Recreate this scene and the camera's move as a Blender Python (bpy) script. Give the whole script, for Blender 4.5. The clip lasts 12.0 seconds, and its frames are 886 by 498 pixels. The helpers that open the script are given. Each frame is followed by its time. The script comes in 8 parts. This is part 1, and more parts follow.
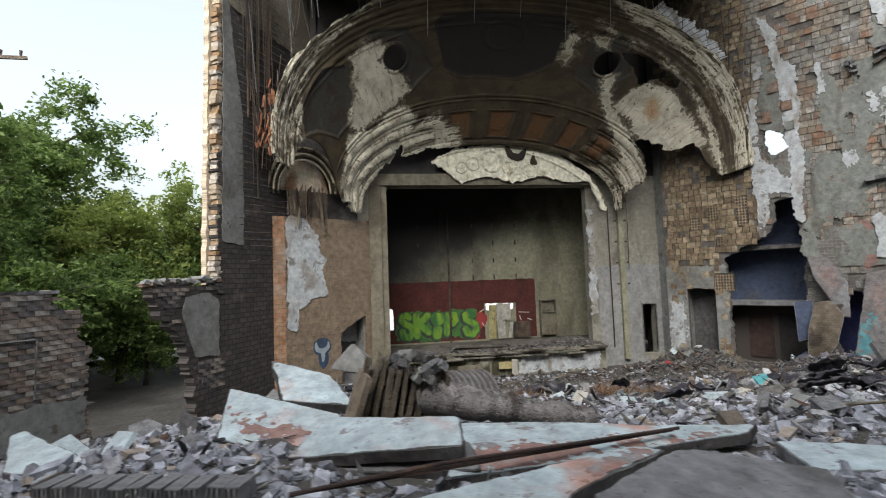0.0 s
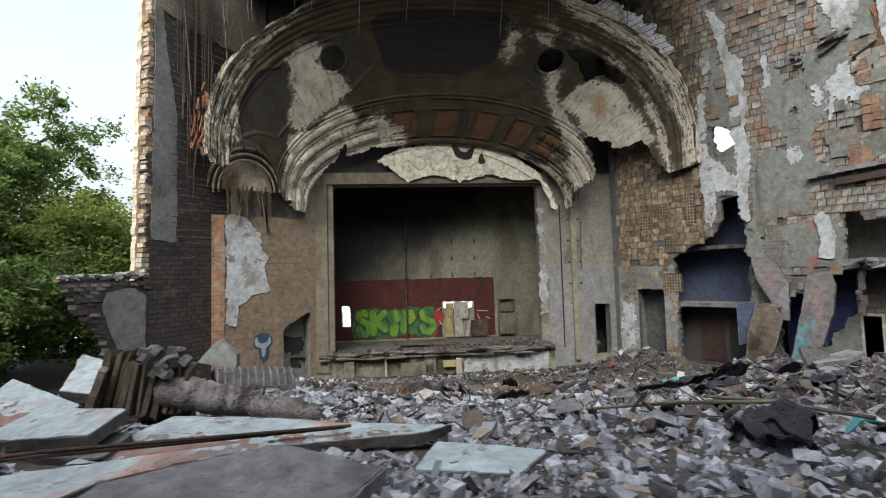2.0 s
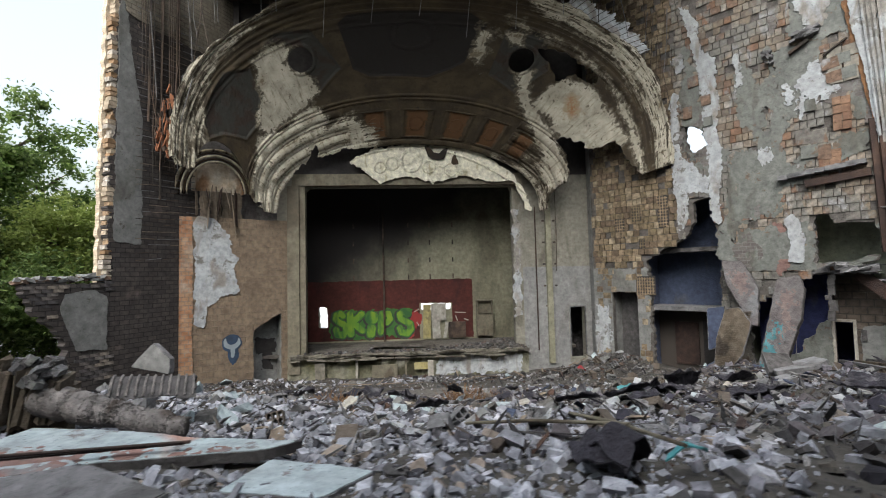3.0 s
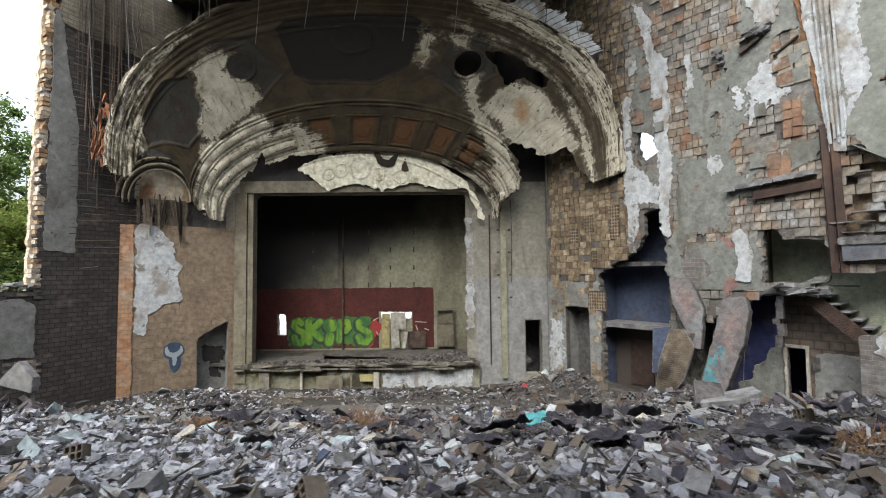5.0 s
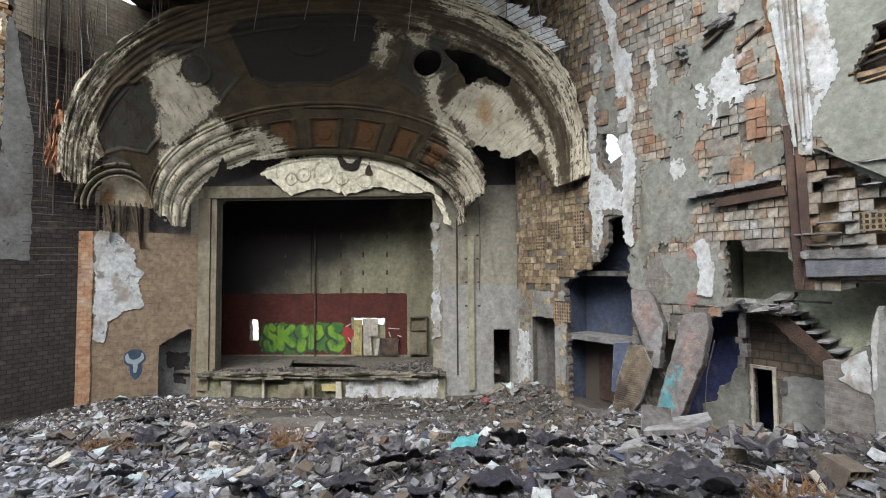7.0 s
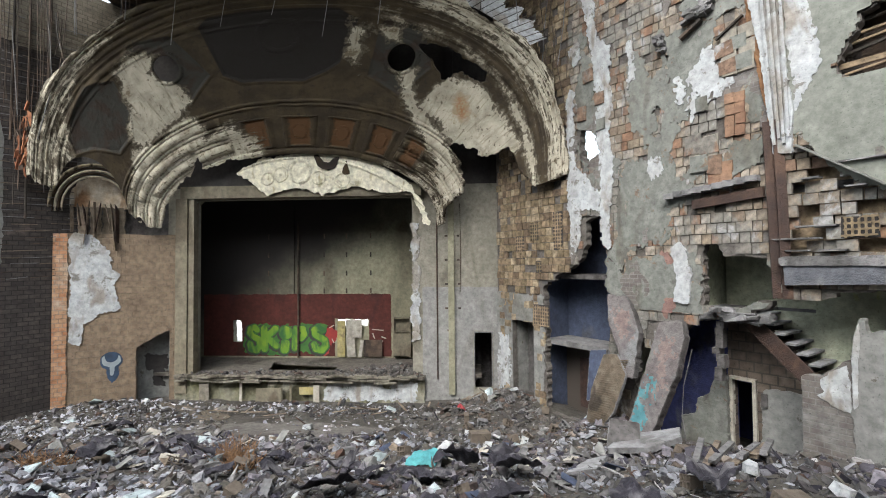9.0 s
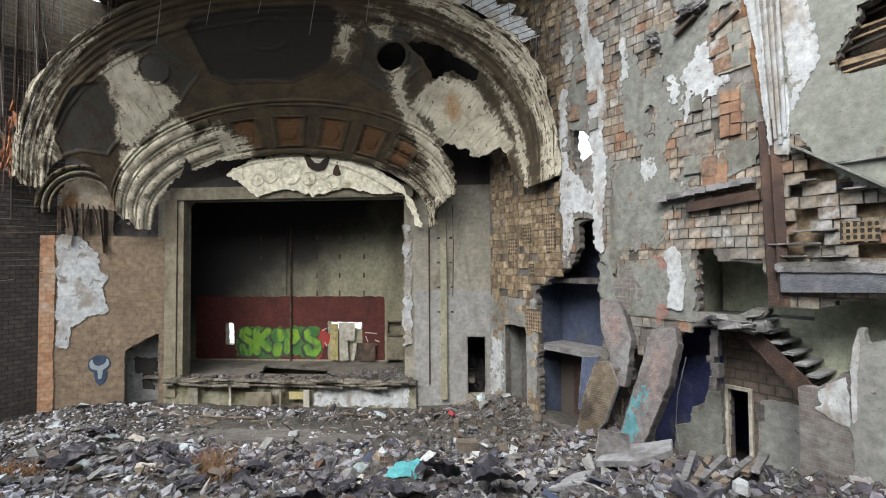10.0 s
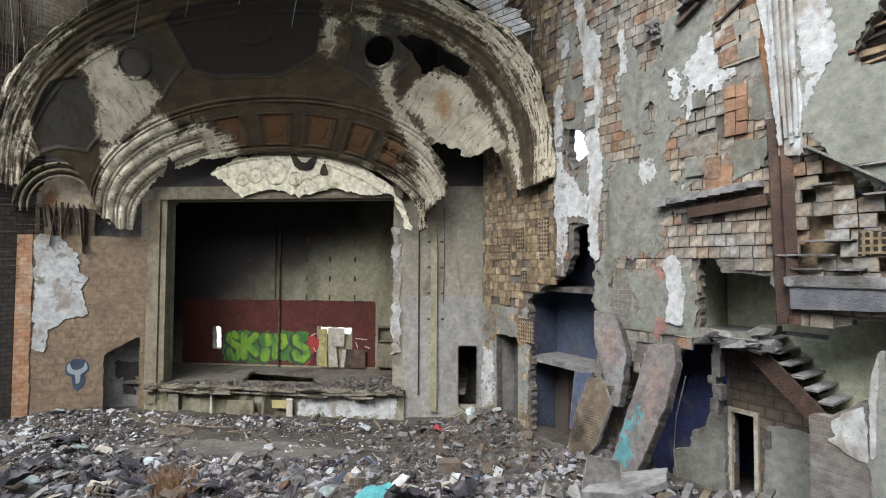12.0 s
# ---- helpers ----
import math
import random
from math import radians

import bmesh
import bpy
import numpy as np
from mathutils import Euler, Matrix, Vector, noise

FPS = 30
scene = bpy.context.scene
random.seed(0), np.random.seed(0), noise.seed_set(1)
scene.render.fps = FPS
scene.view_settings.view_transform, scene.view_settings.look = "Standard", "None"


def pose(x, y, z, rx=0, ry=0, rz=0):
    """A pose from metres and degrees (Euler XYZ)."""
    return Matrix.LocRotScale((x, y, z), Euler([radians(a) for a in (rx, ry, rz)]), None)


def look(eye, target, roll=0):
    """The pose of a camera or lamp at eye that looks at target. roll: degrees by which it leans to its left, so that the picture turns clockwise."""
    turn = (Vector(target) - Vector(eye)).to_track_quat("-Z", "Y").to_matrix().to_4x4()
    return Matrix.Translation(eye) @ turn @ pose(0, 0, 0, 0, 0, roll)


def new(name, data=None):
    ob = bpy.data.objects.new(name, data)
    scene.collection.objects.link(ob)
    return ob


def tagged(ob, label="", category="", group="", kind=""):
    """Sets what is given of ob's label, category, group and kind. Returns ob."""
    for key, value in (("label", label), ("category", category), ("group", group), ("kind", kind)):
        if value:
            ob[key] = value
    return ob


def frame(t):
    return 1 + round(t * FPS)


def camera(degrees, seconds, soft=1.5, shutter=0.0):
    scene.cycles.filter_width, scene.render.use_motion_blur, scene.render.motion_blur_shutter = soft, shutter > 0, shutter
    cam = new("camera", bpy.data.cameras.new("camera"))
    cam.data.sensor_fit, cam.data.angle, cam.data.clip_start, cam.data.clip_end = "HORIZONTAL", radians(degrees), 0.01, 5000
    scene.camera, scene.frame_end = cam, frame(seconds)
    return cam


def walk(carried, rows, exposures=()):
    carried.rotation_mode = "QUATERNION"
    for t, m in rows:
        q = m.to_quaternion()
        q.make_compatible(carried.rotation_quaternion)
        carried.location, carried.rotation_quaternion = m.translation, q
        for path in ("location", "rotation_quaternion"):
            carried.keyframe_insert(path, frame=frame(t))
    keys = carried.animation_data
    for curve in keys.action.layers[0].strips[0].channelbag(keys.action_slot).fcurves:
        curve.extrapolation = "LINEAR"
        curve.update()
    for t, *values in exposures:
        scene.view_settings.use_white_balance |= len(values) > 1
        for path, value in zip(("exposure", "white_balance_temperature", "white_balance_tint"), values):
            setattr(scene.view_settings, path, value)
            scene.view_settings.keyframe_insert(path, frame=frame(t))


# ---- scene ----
cam = camera(87.2, 12.0, soft=1.0, shutter=0.4)
PATH = [
    (0, (-6.572, 3.403, 4.955), (-6.26, 5.375, 5.075), -2.1),
    (0.5, (-5.46, 3.155, 4.947), (-5.171, 5.131, 5.061), -2.0),
    (1, (-4.311, 2.934, 4.938), (-4.068, 4.916, 5.05), -1.8),
    (1.5, (-3.247, 2.769, 4.902), (-3.04, 4.755, 5.013), -1.6),
    (2, (-2.307, 2.705, 4.85), (-2.109, 4.692, 4.963), -1.6),
    (2.5, (-1.4, 2.675, 4.847), (-1.219, 4.664, 4.96), -1.5),
    (3, (-0.237, 2.672, 4.987), (-0.085, 4.663, 5.094), -1.4),
    (5, (4.036, 3.216, 5.534), (4.062, 5.213, 5.637), -0.6),
    (5.5, (4.932, 3.436, 5.647), (4.93, 5.433, 5.745), -0.5),
    (6, (5.725, 3.664, 5.802), (5.695, 5.661, 5.898), -0.4),
    (6.5, (6.43, 3.891, 5.942), (6.377, 5.888, 6.038), -0.3),
    (7, (7.015, 4.085, 6.075), (6.941, 6.082, 6.162), -0.4),
    (9, (8.667, 4.826, 6.461), (8.536, 6.821, 6.52), -0.5),
    (9.5, (8.939, 5.053, 6.537), (8.801, 7.047, 6.597), -0.4),
    (10, (9.249, 5.306, 6.602), (9.097, 7.299, 6.66), -0.4),
    (10.5, (9.51, 5.544, 6.655), (9.345, 7.537, 6.714), -0.4),
    (11, (9.768, 5.786, 6.703), (9.591, 7.777, 6.762), -0.2),
    (11.5, (10.058, 6.097, 6.731), (9.876, 8.088, 6.792), 0.1),
    (12, (10.04, 6.419, 6.771), (9.847, 8.409, 6.835), 0.3),
]
walk(cam, [(t, look(eye, target, roll)) for t, eye, target, roll in PATH],
     [(0, -0.97, 6200, 10), (2.5, -0.95, 6200, 10), (5, -0.66, 6200, 10), (6, -0.56, 6200, 10), (9, -0.45, 6200, 10), (12, -0.47, 6200, 10)])

# ---- world, sun, exposure ----
world = bpy.data.worlds.new("world")
scene.world = world
world.use_nodes = True
wn = world.node_tree.nodes
wl = world.node_tree.links
SUN_EL, SUN_AZ = radians(48), radians(200)
sky = wn.new("ShaderNodeTexSky")
sky.sky_type = "NISHITA"
sky.sun_disc = False
sky.sun_elevation = SUN_EL
sky.sun_rotation = SUN_AZ
sky.air_density, sky.dust_density, sky.ozone_density = 1.6, 6.0, 1.0
desat = wn.new("ShaderNodeHueSaturation")
desat.inputs["Saturation"].default_value = 0.4
wl.new(sky.outputs["Color"], desat.inputs["Color"])
wl.new(desat.outputs["Color"], wn["Background"].inputs["Color"])
wn["Background"].inputs["Strength"].default_value = 0.70
sun = new("sun", bpy.data.lights.new("sun", "SUN"))
sun.data.energy = 0.35
sun.data.angle = radians(25)
sun.data.color = (1.0, 0.98, 0.95)
sun.matrix_world = look((-20, -25, 40), (2, 15, 0))


# ---- materials ----
def mat(name, a, b, scale=3.0, stain=None, stain_scale=0.4, stain_at=0.55, rough=0.9, bump=0.4, fine=25.0, rnd=0.0, island=0.0, metal=0.0, uv=False, worn=None):
    """Two colours mixed by a noise, a second noise that lays stains over it, and relief."""
    m = bpy.data.materials.new(name)
    m.use_nodes = True
    n, l = m.node_tree.nodes, m.node_tree.links
    bsdf = n["Principled BSDF"]
    bsdf.inputs["Roughness"].default_value = rough
    bsdf.inputs["Metallic"].default_value = metal
    co = n.new("ShaderNodeTexCoord")
    src = co.outputs["UV" if uv else "Object"]

    def noise_at(s, detail=6.0, dist=0.3, src=src):
        t = n.new("ShaderNodeTexNoise")
        t.inputs["Scale"].default_value = s
        t.inputs["Detail"].default_value = detail
        t.inputs["Distortion"].default_value = dist
        l.new(src, t.inputs["Vector"])
        return t.outputs["Fac"]

    def ramp(fac, lo, hi):
        r = n.new("ShaderNodeMapRange")
        r.inputs["From Min"].default_value = lo
        r.inputs["From Max"].default_value = hi
        l.new(fac, r.inputs["Value"])
        return r.outputs["Result"]

    def blend(fac, c0, c1):
        x = n.new("ShaderNodeMix")
        x.data_type = "RGBA"
        if isinstance(fac, float):
            x.inputs[0].default_value = fac
        else:
            l.new(fac, x.inputs[0])
        for k, c in ((6, c0), (7, c1)):
            if isinstance(c, tuple):
                x.inputs[k].default_value = (*c, 1)
            else:
                l.new(c, x.inputs[k])
        return x.outputs[2]

    col = blend(ramp(noise_at(scale), 0.3, 0.7), a, b)
    if stain:
        down = n.new("ShaderNodeMapping")
        down.inputs["Scale"].default_value = (1.0, 1.0, 0.4)
        l.new(src, down.inputs["Vector"])
        col = blend(ramp(noise_at(stain_scale, 9.0, 0.5, down.outputs["Vector"]), stain_at, stain_at + 0.09), col, stain)
    if worn:
        fleck = n.new("ShaderNodeTexNoise")
        fleck.inputs["Scale"].default_value = worn[2]
        fleck.inputs["Detail"].default_value = 11
        fleck.inputs["Roughness"].default_value = 0.72
        l.new(src, fleck.inputs["Vector"])
        col = blend(ramp(fleck.outputs["Fac"], worn[1], worn[1] + 0.025), col, worn[0])
    if rnd or island:
        if island:
            g = n.new("ShaderNodeNewGeometry")
            val = g.outputs["Random Per Island"]
        else:
            g = n.new("ShaderNodeObjectInfo")
            val = g.outputs["Random"]
        hsv = n.new("ShaderNodeHueSaturation")
        l.new(ramp_to(n, l, val, 1 - (rnd or island), 1 + (rnd or island)), hsv.inputs["Value"])
        l.new(col, hsv.inputs["Color"])
        col = hsv.outputs["Color"]
    if bump:
        col = speckle(n, l, src, col, 0.55 + 0.3 * (1 - bump), 5.0)
    l.new(col, bsdf.inputs["Base Color"])
    if bump:
        bp = n.new("ShaderNodeBump")
        bp.inputs["Strength"].default_value = min(1.0, bump * 1.6)
        bp.inputs["Distance"].default_value = 0.04
        l.new(noise_at(fine, 8.0), bp.inputs["Height"])
        l.new(bp.outputs["Normal"], bsdf.inputs["Normal"])
    return m


def speckle(n, l, src, col, low, scale):
    """Grime and chips: a mid-scale mottling and small dark pits over a colour."""
    out = col
    for sc, lo, hi, f0, f1 in ((scale, low, 1.3, 0.32, 0.68), (scale * 3.2, 1.0, low * 0.75, 0.60, 0.68), (scale * 0.35, 0.84, 1.10, 0.35, 0.65)):
        t = n.new("ShaderNodeTexNoise")
        t.inputs["Scale"].default_value = sc
        t.inputs["Detail"].default_value = 7
        t.inputs["Roughness"].default_value = 0.62
        l.new(src, t.inputs["Vector"])
        r = n.new("ShaderNodeMapRange")
        r.inputs["From Min"].default_value = f0
        r.inputs["From Max"].default_value = f1
        r.inputs["To Min"].default_value = lo
        r.inputs["To Max"].default_value = hi
        l.new(t.outputs["Fac"], r.inputs["Value"])
        h = n.new("ShaderNodeHueSaturation")
        l.new(r.outputs["Result"], h.inputs["Value"])
        l.new(out, h.inputs["Color"])
        out = h.outputs["Color"]
    return out


def ramp_to(n, l, val, lo, hi):
    r = n.new("ShaderNodeMapRange")
    r.inputs["To Min"].default_value = lo
    r.inputs["To Max"].default_value = hi
    l.new(val, r.inputs["Value"])
    return r.outputs["Result"]


def palette(name, stops, bump=0.4, scale=9.0, rough=0.92, by_object=False, wash=()):
    """Each loose piece takes its own colour out of a list of (position, colour)."""
    m = bpy.data.materials.new(name)
    m.use_nodes = True
    n, l = m.node_tree.nodes, m.node_tree.links
    bsdf = n["Principled BSDF"]
    bsdf.inputs["Roughness"].default_value = rough
    g = n.new("ShaderNodeObjectInfo") if by_object else n.new("ShaderNodeNewGeometry")
    val = g.outputs["Random"] if by_object else g.outputs["Random Per Island"]
    r = n.new("ShaderNodeValToRGB")
    r.color_ramp.interpolation = "CONSTANT"
    els = r.color_ramp.elements
    while len(els) < len(stops):
        els.new(0.5)
    for e, (p, c) in zip(els, stops):
        e.position = p
        e.color = (*c, 1)
    l.new(val, r.inputs["Fac"])
    co = n.new("ShaderNodeTexCoord")
    t = n.new("ShaderNodeTexNoise")
    t.inputs["Scale"].default_value = scale
    t.inputs["Detail"].default_value = 8
    l.new(co.outputs["Object"], t.inputs["Vector"])
    hsv = n.new("ShaderNodeHueSaturation")
    l.new(ramp_to(n, l, t.outputs["Fac"], 0.4, 1.55), hsv.inputs["Value"])
    l.new(r.outputs["Color"], hsv.inputs["Color"])
    out = hsv.outputs["Color"]
    for sc, at, soft, tint in wash:
        # coats of wash and plaster skim left on the pieces
        where = n.new("ShaderNodeNewGeometry")
        mp = n.new("ShaderNodeMapping")
        mp.inputs["Scale"].default_value = (sc, sc, sc * 0.55)
        l.new(where.outputs["Position"], mp.inputs["Vector"])
        w = n.new("ShaderNodeTexNoise")
        w.inputs["Scale"].default_value = 1.0
        w.inputs["Detail"].default_value = 11
        w.inputs["Roughness"].default_value = 0.7
        w.inputs["Distortion"].default_value = 0.5
        l.new(mp.outputs["Vector"], w.inputs["Vector"])
        r2 = n.new("ShaderNodeMapRange")
        r2.inputs["From Min"].default_value = at
        r2.inputs["From Max"].default_value = at + soft
        r2.inputs["To Max"].default_value = 0.88
        l.new(w.outputs["Fac"], r2.inputs["Value"])
        x = n.new("ShaderNodeMix")
        x.data_type = "RGBA"
        l.new(r2.outputs["Result"], x.inputs[0])
        l.new(out, x.inputs[6])
        x.inputs[7].default_value = (*tint, 1)
        out = x.outputs[2]
    l.new(speckle(n, l, co.outputs["Object"], out, 0.6, 6.0) if bump else out, bsdf.inputs["Base Color"])
    bp = n.new("ShaderNodeBump")
    bp.inputs["Strength"].default_value = min(1.0, bump * 1.6)
    bp.inputs["Distance"].default_value = 0.04
    l.new(t.outputs["Fac"], bp.inputs["Height"])
    l.new(bp.outputs["Normal"], bsdf.inputs["Normal"])
    return m


def brick_mat(name, c1, c2, mortar, bw=0.22, bh=0.075, stain=None, stain_at=0.5):
    """Brick courses too far off to build one by one, on the surface's own metres."""
    m = bpy.data.materials.new(name)
    m.use_nodes = True
    n, l = m.node_tree.nodes, m.node_tree.links
    bsdf = n["Principled BSDF"]
    bsdf.inputs["Roughness"].default_value = 0.93
    co = n.new("ShaderNodeTexCoord")
    b = n.new("ShaderNodeTexBrick")
    b.inputs["Scale"].default_value = 1.0
    b.inputs["Brick Width"].default_value = bw
    b.inputs["Row Height"].default_value = bh
    b.inputs["Mortar Size"].default_value = bh * 0.1
    b.inputs["Mortar Smooth"].default_value = 0.4
    for k, c in (("Color1", c1), ("Color2", c2), ("Mortar", mortar)):
        b.inputs[k].default_value = (*c, 1)
    l.new(co.outputs["UV"], b.inputs["Vector"])
    t = n.new("ShaderNodeTexNoise")
    t.inputs["Scale"].default_value = 0.7
    t.inputs["Detail"].default_value = 9
    l.new(co.outputs["UV"], t.inputs["Vector"])
    col = b.outputs["Color"]
    if stain:
        r = n.new("ShaderNodeMapRange")
        r.inputs["From Min"].default_value = stain_at
        r.inputs["From Max"].default_value = stain_at + 0.15
        l.new(t.outputs["Fac"], r.inputs["Value"])
        x = n.new("ShaderNodeMix")
        x.data_type = "RGBA"
        l.new(r.outputs["Result"], x.inputs[0])
        l.new(col, x.inputs[6])
        x.inputs[7].default_value = (*stain, 1)
        col = x.outputs[2]
    l.new(speckle(n, l, co.outputs["UV"], col, 0.74, 4.0), bsdf.inputs["Base Color"])
    bp = n.new("ShaderNodeBump")
    bp.inputs["Strength"].default_value = 0.8
    bp.inputs["Distance"].default_value = 0.02
    bp.invert = True
    l.new(b.outputs["Fac"], bp.inputs["Height"])
    l.new(bp.outputs["Normal"], bsdf.inputs["Normal"])
    return m


M_DIRT = mat("dust_and_dirt", (0.041, 0.036, 0.030), (0.071, 0.068, 0.058), 0.8, (0.024, 0.020, 0.017), 0.25, 0.55, bump=0.8, fine=6)
M_RUBBLE = palette("broken_masonry", [(0, (0.098, 0.097, 0.097)), (0.2, (0.072, 0.070, 0.069)), (0.36, (0.048, 0.048, 0.050)), (0.5, (0.086, 0.079, 0.067)), (0.62, (0.066, 0.052, 0.042)), (0.72, (0.035, 0.032, 0.033)), (0.82, (0.270, 0.266, 0.264)), (0.92, (0.076, 0.044, 0.030)), (0.96, (0.011, 0.010, 0.016))])
M_RUBBLE_WHITE = palette("pale_broken_masonry", [(0, (0.396, 0.412, 0.453)), (0.3, (0.310, 0.326, 0.364)), (0.5, (0.239, 0.248, 0.279)), (0.65, (0.434, 0.443, 0.476)), (0.8, (0.180, 0.180, 0.201)), (0.9, (0.316, 0.268, 0.223)), (0.96, (0.078, 0.078, 0.091))])
M_RUBBLE_NEAR = palette("pale_chips", [(0, (0.236, 0.247, 0.270)), (0.3, (0.186, 0.195, 0.217)), (0.5, (0.144, 0.148, 0.166)), (0.65, (0.260, 0.265, 0.285)), (0.8, (0.108, 0.108, 0.120)), (0.9, (0.189, 0.160, 0.133)), (0.96, (0.047, 0.047, 0.055))])
M_RUBBLE_LUMP = mat("grey_brown_lump", (0.124, 0.115, 0.103), (0.171, 0.164, 0.152), 2.0, (0.073, 0.066, 0.059), 1.2, 0.55, bump=0.6)
M_RUBBLE_DARK = palette("dark_debris", [(0, (0.035, 0.033, 0.047)), (0.3, (0.060, 0.056, 0.069)), (0.55, (0.100, 0.090, 0.095)), (0.75, (0.050, 0.035, 0.031)), (0.9, (0.200, 0.190, 0.213))])
M_RUBBLE_BROWN = palette("brown_broken_tile", [(0, (0.103, 0.093, 0.083)), (0.25, (0.080, 0.075, 0.070)), (0.45, (0.129, 0.126, 0.122)), (0.6, (0.049, 0.045, 0.043)), (0.75, (0.102, 0.075, 0.061)), (0.85, (0.160, 0.161, 0.162)), (0.95, (0.025, 0.025, 0.026))])
WASH = ((0.5, 0.50, 0.05, (0.163, 0.161, 0.145)), (1.1, 0.57, 0.04, (0.264, 0.268, 0.264)), (0.8, 0.60, 0.06, (0.088, 0.075, 0.060)))
M_TILE = palette("hollow_clay_tile", [(0, (0.188, 0.153, 0.112)), (0.18, (0.221, 0.186, 0.143)), (0.36, (0.154, 0.122, 0.091)), (0.50, (0.175, 0.116, 0.080)), (0.62, (0.242, 0.215, 0.176)), (0.76, (0.187, 0.111, 0.070)), (0.84, (0.170, 0.145, 0.114)), (0.93, (0.262, 0.242, 0.209))], scale=3.0, by_object=True, wash=WASH)
M_TILE_JOINED = palette("hollow_clay_tile_far", [(0, (0.188, 0.153, 0.112)), (0.18, (0.221, 0.186, 0.143)), (0.36, (0.154, 0.122, 0.091)), (0.50, (0.175, 0.116, 0.080)), (0.62, (0.242, 0.215, 0.176)), (0.76, (0.187, 0.111, 0.070)), (0.84, (0.170, 0.145, 0.114)), (0.93, (0.262, 0.242, 0.209))], scale=3.0, wash=WASH)
M_TILE_DARK = palette("sooty_brown_tile", [(0, (0.167, 0.130, 0.078)), (0.3, (0.220, 0.167, 0.106)), (0.6, (0.132, 0.097, 0.063)), (0.8, (0.274, 0.223, 0.150))], scale=3.0)
M_MORTAR = mat("mortar_bed", (0.086, 0.079, 0.068), (0.125, 0.116, 0.106), 2.0, (0.053, 0.046, 0.037), 0.5, 0.58, bump=0.8, fine=12)
M_PLASTER_GREY = mat("grey_plaster", (0.166, 0.171, 0.161), (0.208, 0.211, 0.201), 1.2, (0.116, 0.114, 0.101), 0.5, 0.56, bump=0.2, fine=14, worn=((0.105, 0.098, 0.082), 0.60, 1.5))
M_PLASTER_WALL = mat("grey_green_plaster", (0.140, 0.150, 0.135), (0.170, 0.177, 0.160), 1.4, (0.107, 0.107, 0.089), 0.9, 0.56, bump=0.35, fine=12, worn=((0.142, 0.110, 0.080), 0.60, 1.3))
M_PLASTER_FRONT = mat("cream_grey_plaster", (0.184, 0.175, 0.141), (0.215, 0.206, 0.168), 1.2, (0.138, 0.128, 0.098), 0.7, 0.56, bump=0.2, fine=14)
M_PLASTER_WHITE = mat("white_plaster", (0.377, 0.403, 0.417), (0.326, 0.338, 0.338), 1.5, (0.232, 0.218, 0.192), 1.3, 0.53, bump=0.22, fine=14, worn=((0.175, 0.172, 0.155), 0.575, 1.7))
M_PAINT_DARK = mat("soot_dark_paint", (0.025, 0.016, 0.006), (0.038, 0.023, 0.010), 1.5, (0.013, 0.009, 0.006), 0.5, 0.54, bump=0.3, fine=12)
M_RIB_PALE = mat("peeling_cream_moulding", (0.520, 0.475, 0.360), (0.380, 0.339, 0.243), 3.0, (0.060, 0.045, 0.023), 2.4, 0.57, bump=0.8, fine=8)
M_RIB_WORN = mat("half_peeled_moulding", (0.399, 0.351, 0.248), (0.247, 0.207, 0.132), 3.0, (0.048, 0.034, 0.018), 2.4, 0.45, bump=0.8, fine=8)
M_STAGE_BACK = mat("stage_plaster", (0.205, 0.200, 0.136), (0.235, 0.228, 0.162), 0.8, (0.140, 0.132, 0.090), 0.35, 0.55, bump=0.15)
def darkened_upwards(m):
    """A darkening that grows upwards and to one side, with a cloudy edge."""
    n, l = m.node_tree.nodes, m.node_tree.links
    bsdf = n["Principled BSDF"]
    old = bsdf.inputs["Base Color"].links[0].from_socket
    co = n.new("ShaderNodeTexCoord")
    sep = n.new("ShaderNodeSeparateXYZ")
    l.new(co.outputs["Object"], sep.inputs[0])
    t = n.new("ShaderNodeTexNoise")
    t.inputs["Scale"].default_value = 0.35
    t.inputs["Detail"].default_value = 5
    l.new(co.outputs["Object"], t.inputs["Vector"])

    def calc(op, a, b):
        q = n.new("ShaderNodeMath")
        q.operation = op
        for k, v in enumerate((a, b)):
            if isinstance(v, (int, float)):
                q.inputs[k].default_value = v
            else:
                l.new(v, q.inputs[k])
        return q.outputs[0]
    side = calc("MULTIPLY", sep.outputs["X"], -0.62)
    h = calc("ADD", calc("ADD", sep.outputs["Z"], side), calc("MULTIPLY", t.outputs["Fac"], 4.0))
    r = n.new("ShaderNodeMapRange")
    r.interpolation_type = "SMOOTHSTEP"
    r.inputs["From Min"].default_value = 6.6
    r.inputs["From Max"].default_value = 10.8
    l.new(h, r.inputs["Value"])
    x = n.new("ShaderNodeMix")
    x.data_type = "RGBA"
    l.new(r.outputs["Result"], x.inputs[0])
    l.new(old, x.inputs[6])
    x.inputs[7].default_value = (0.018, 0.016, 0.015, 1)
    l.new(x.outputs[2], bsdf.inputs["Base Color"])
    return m


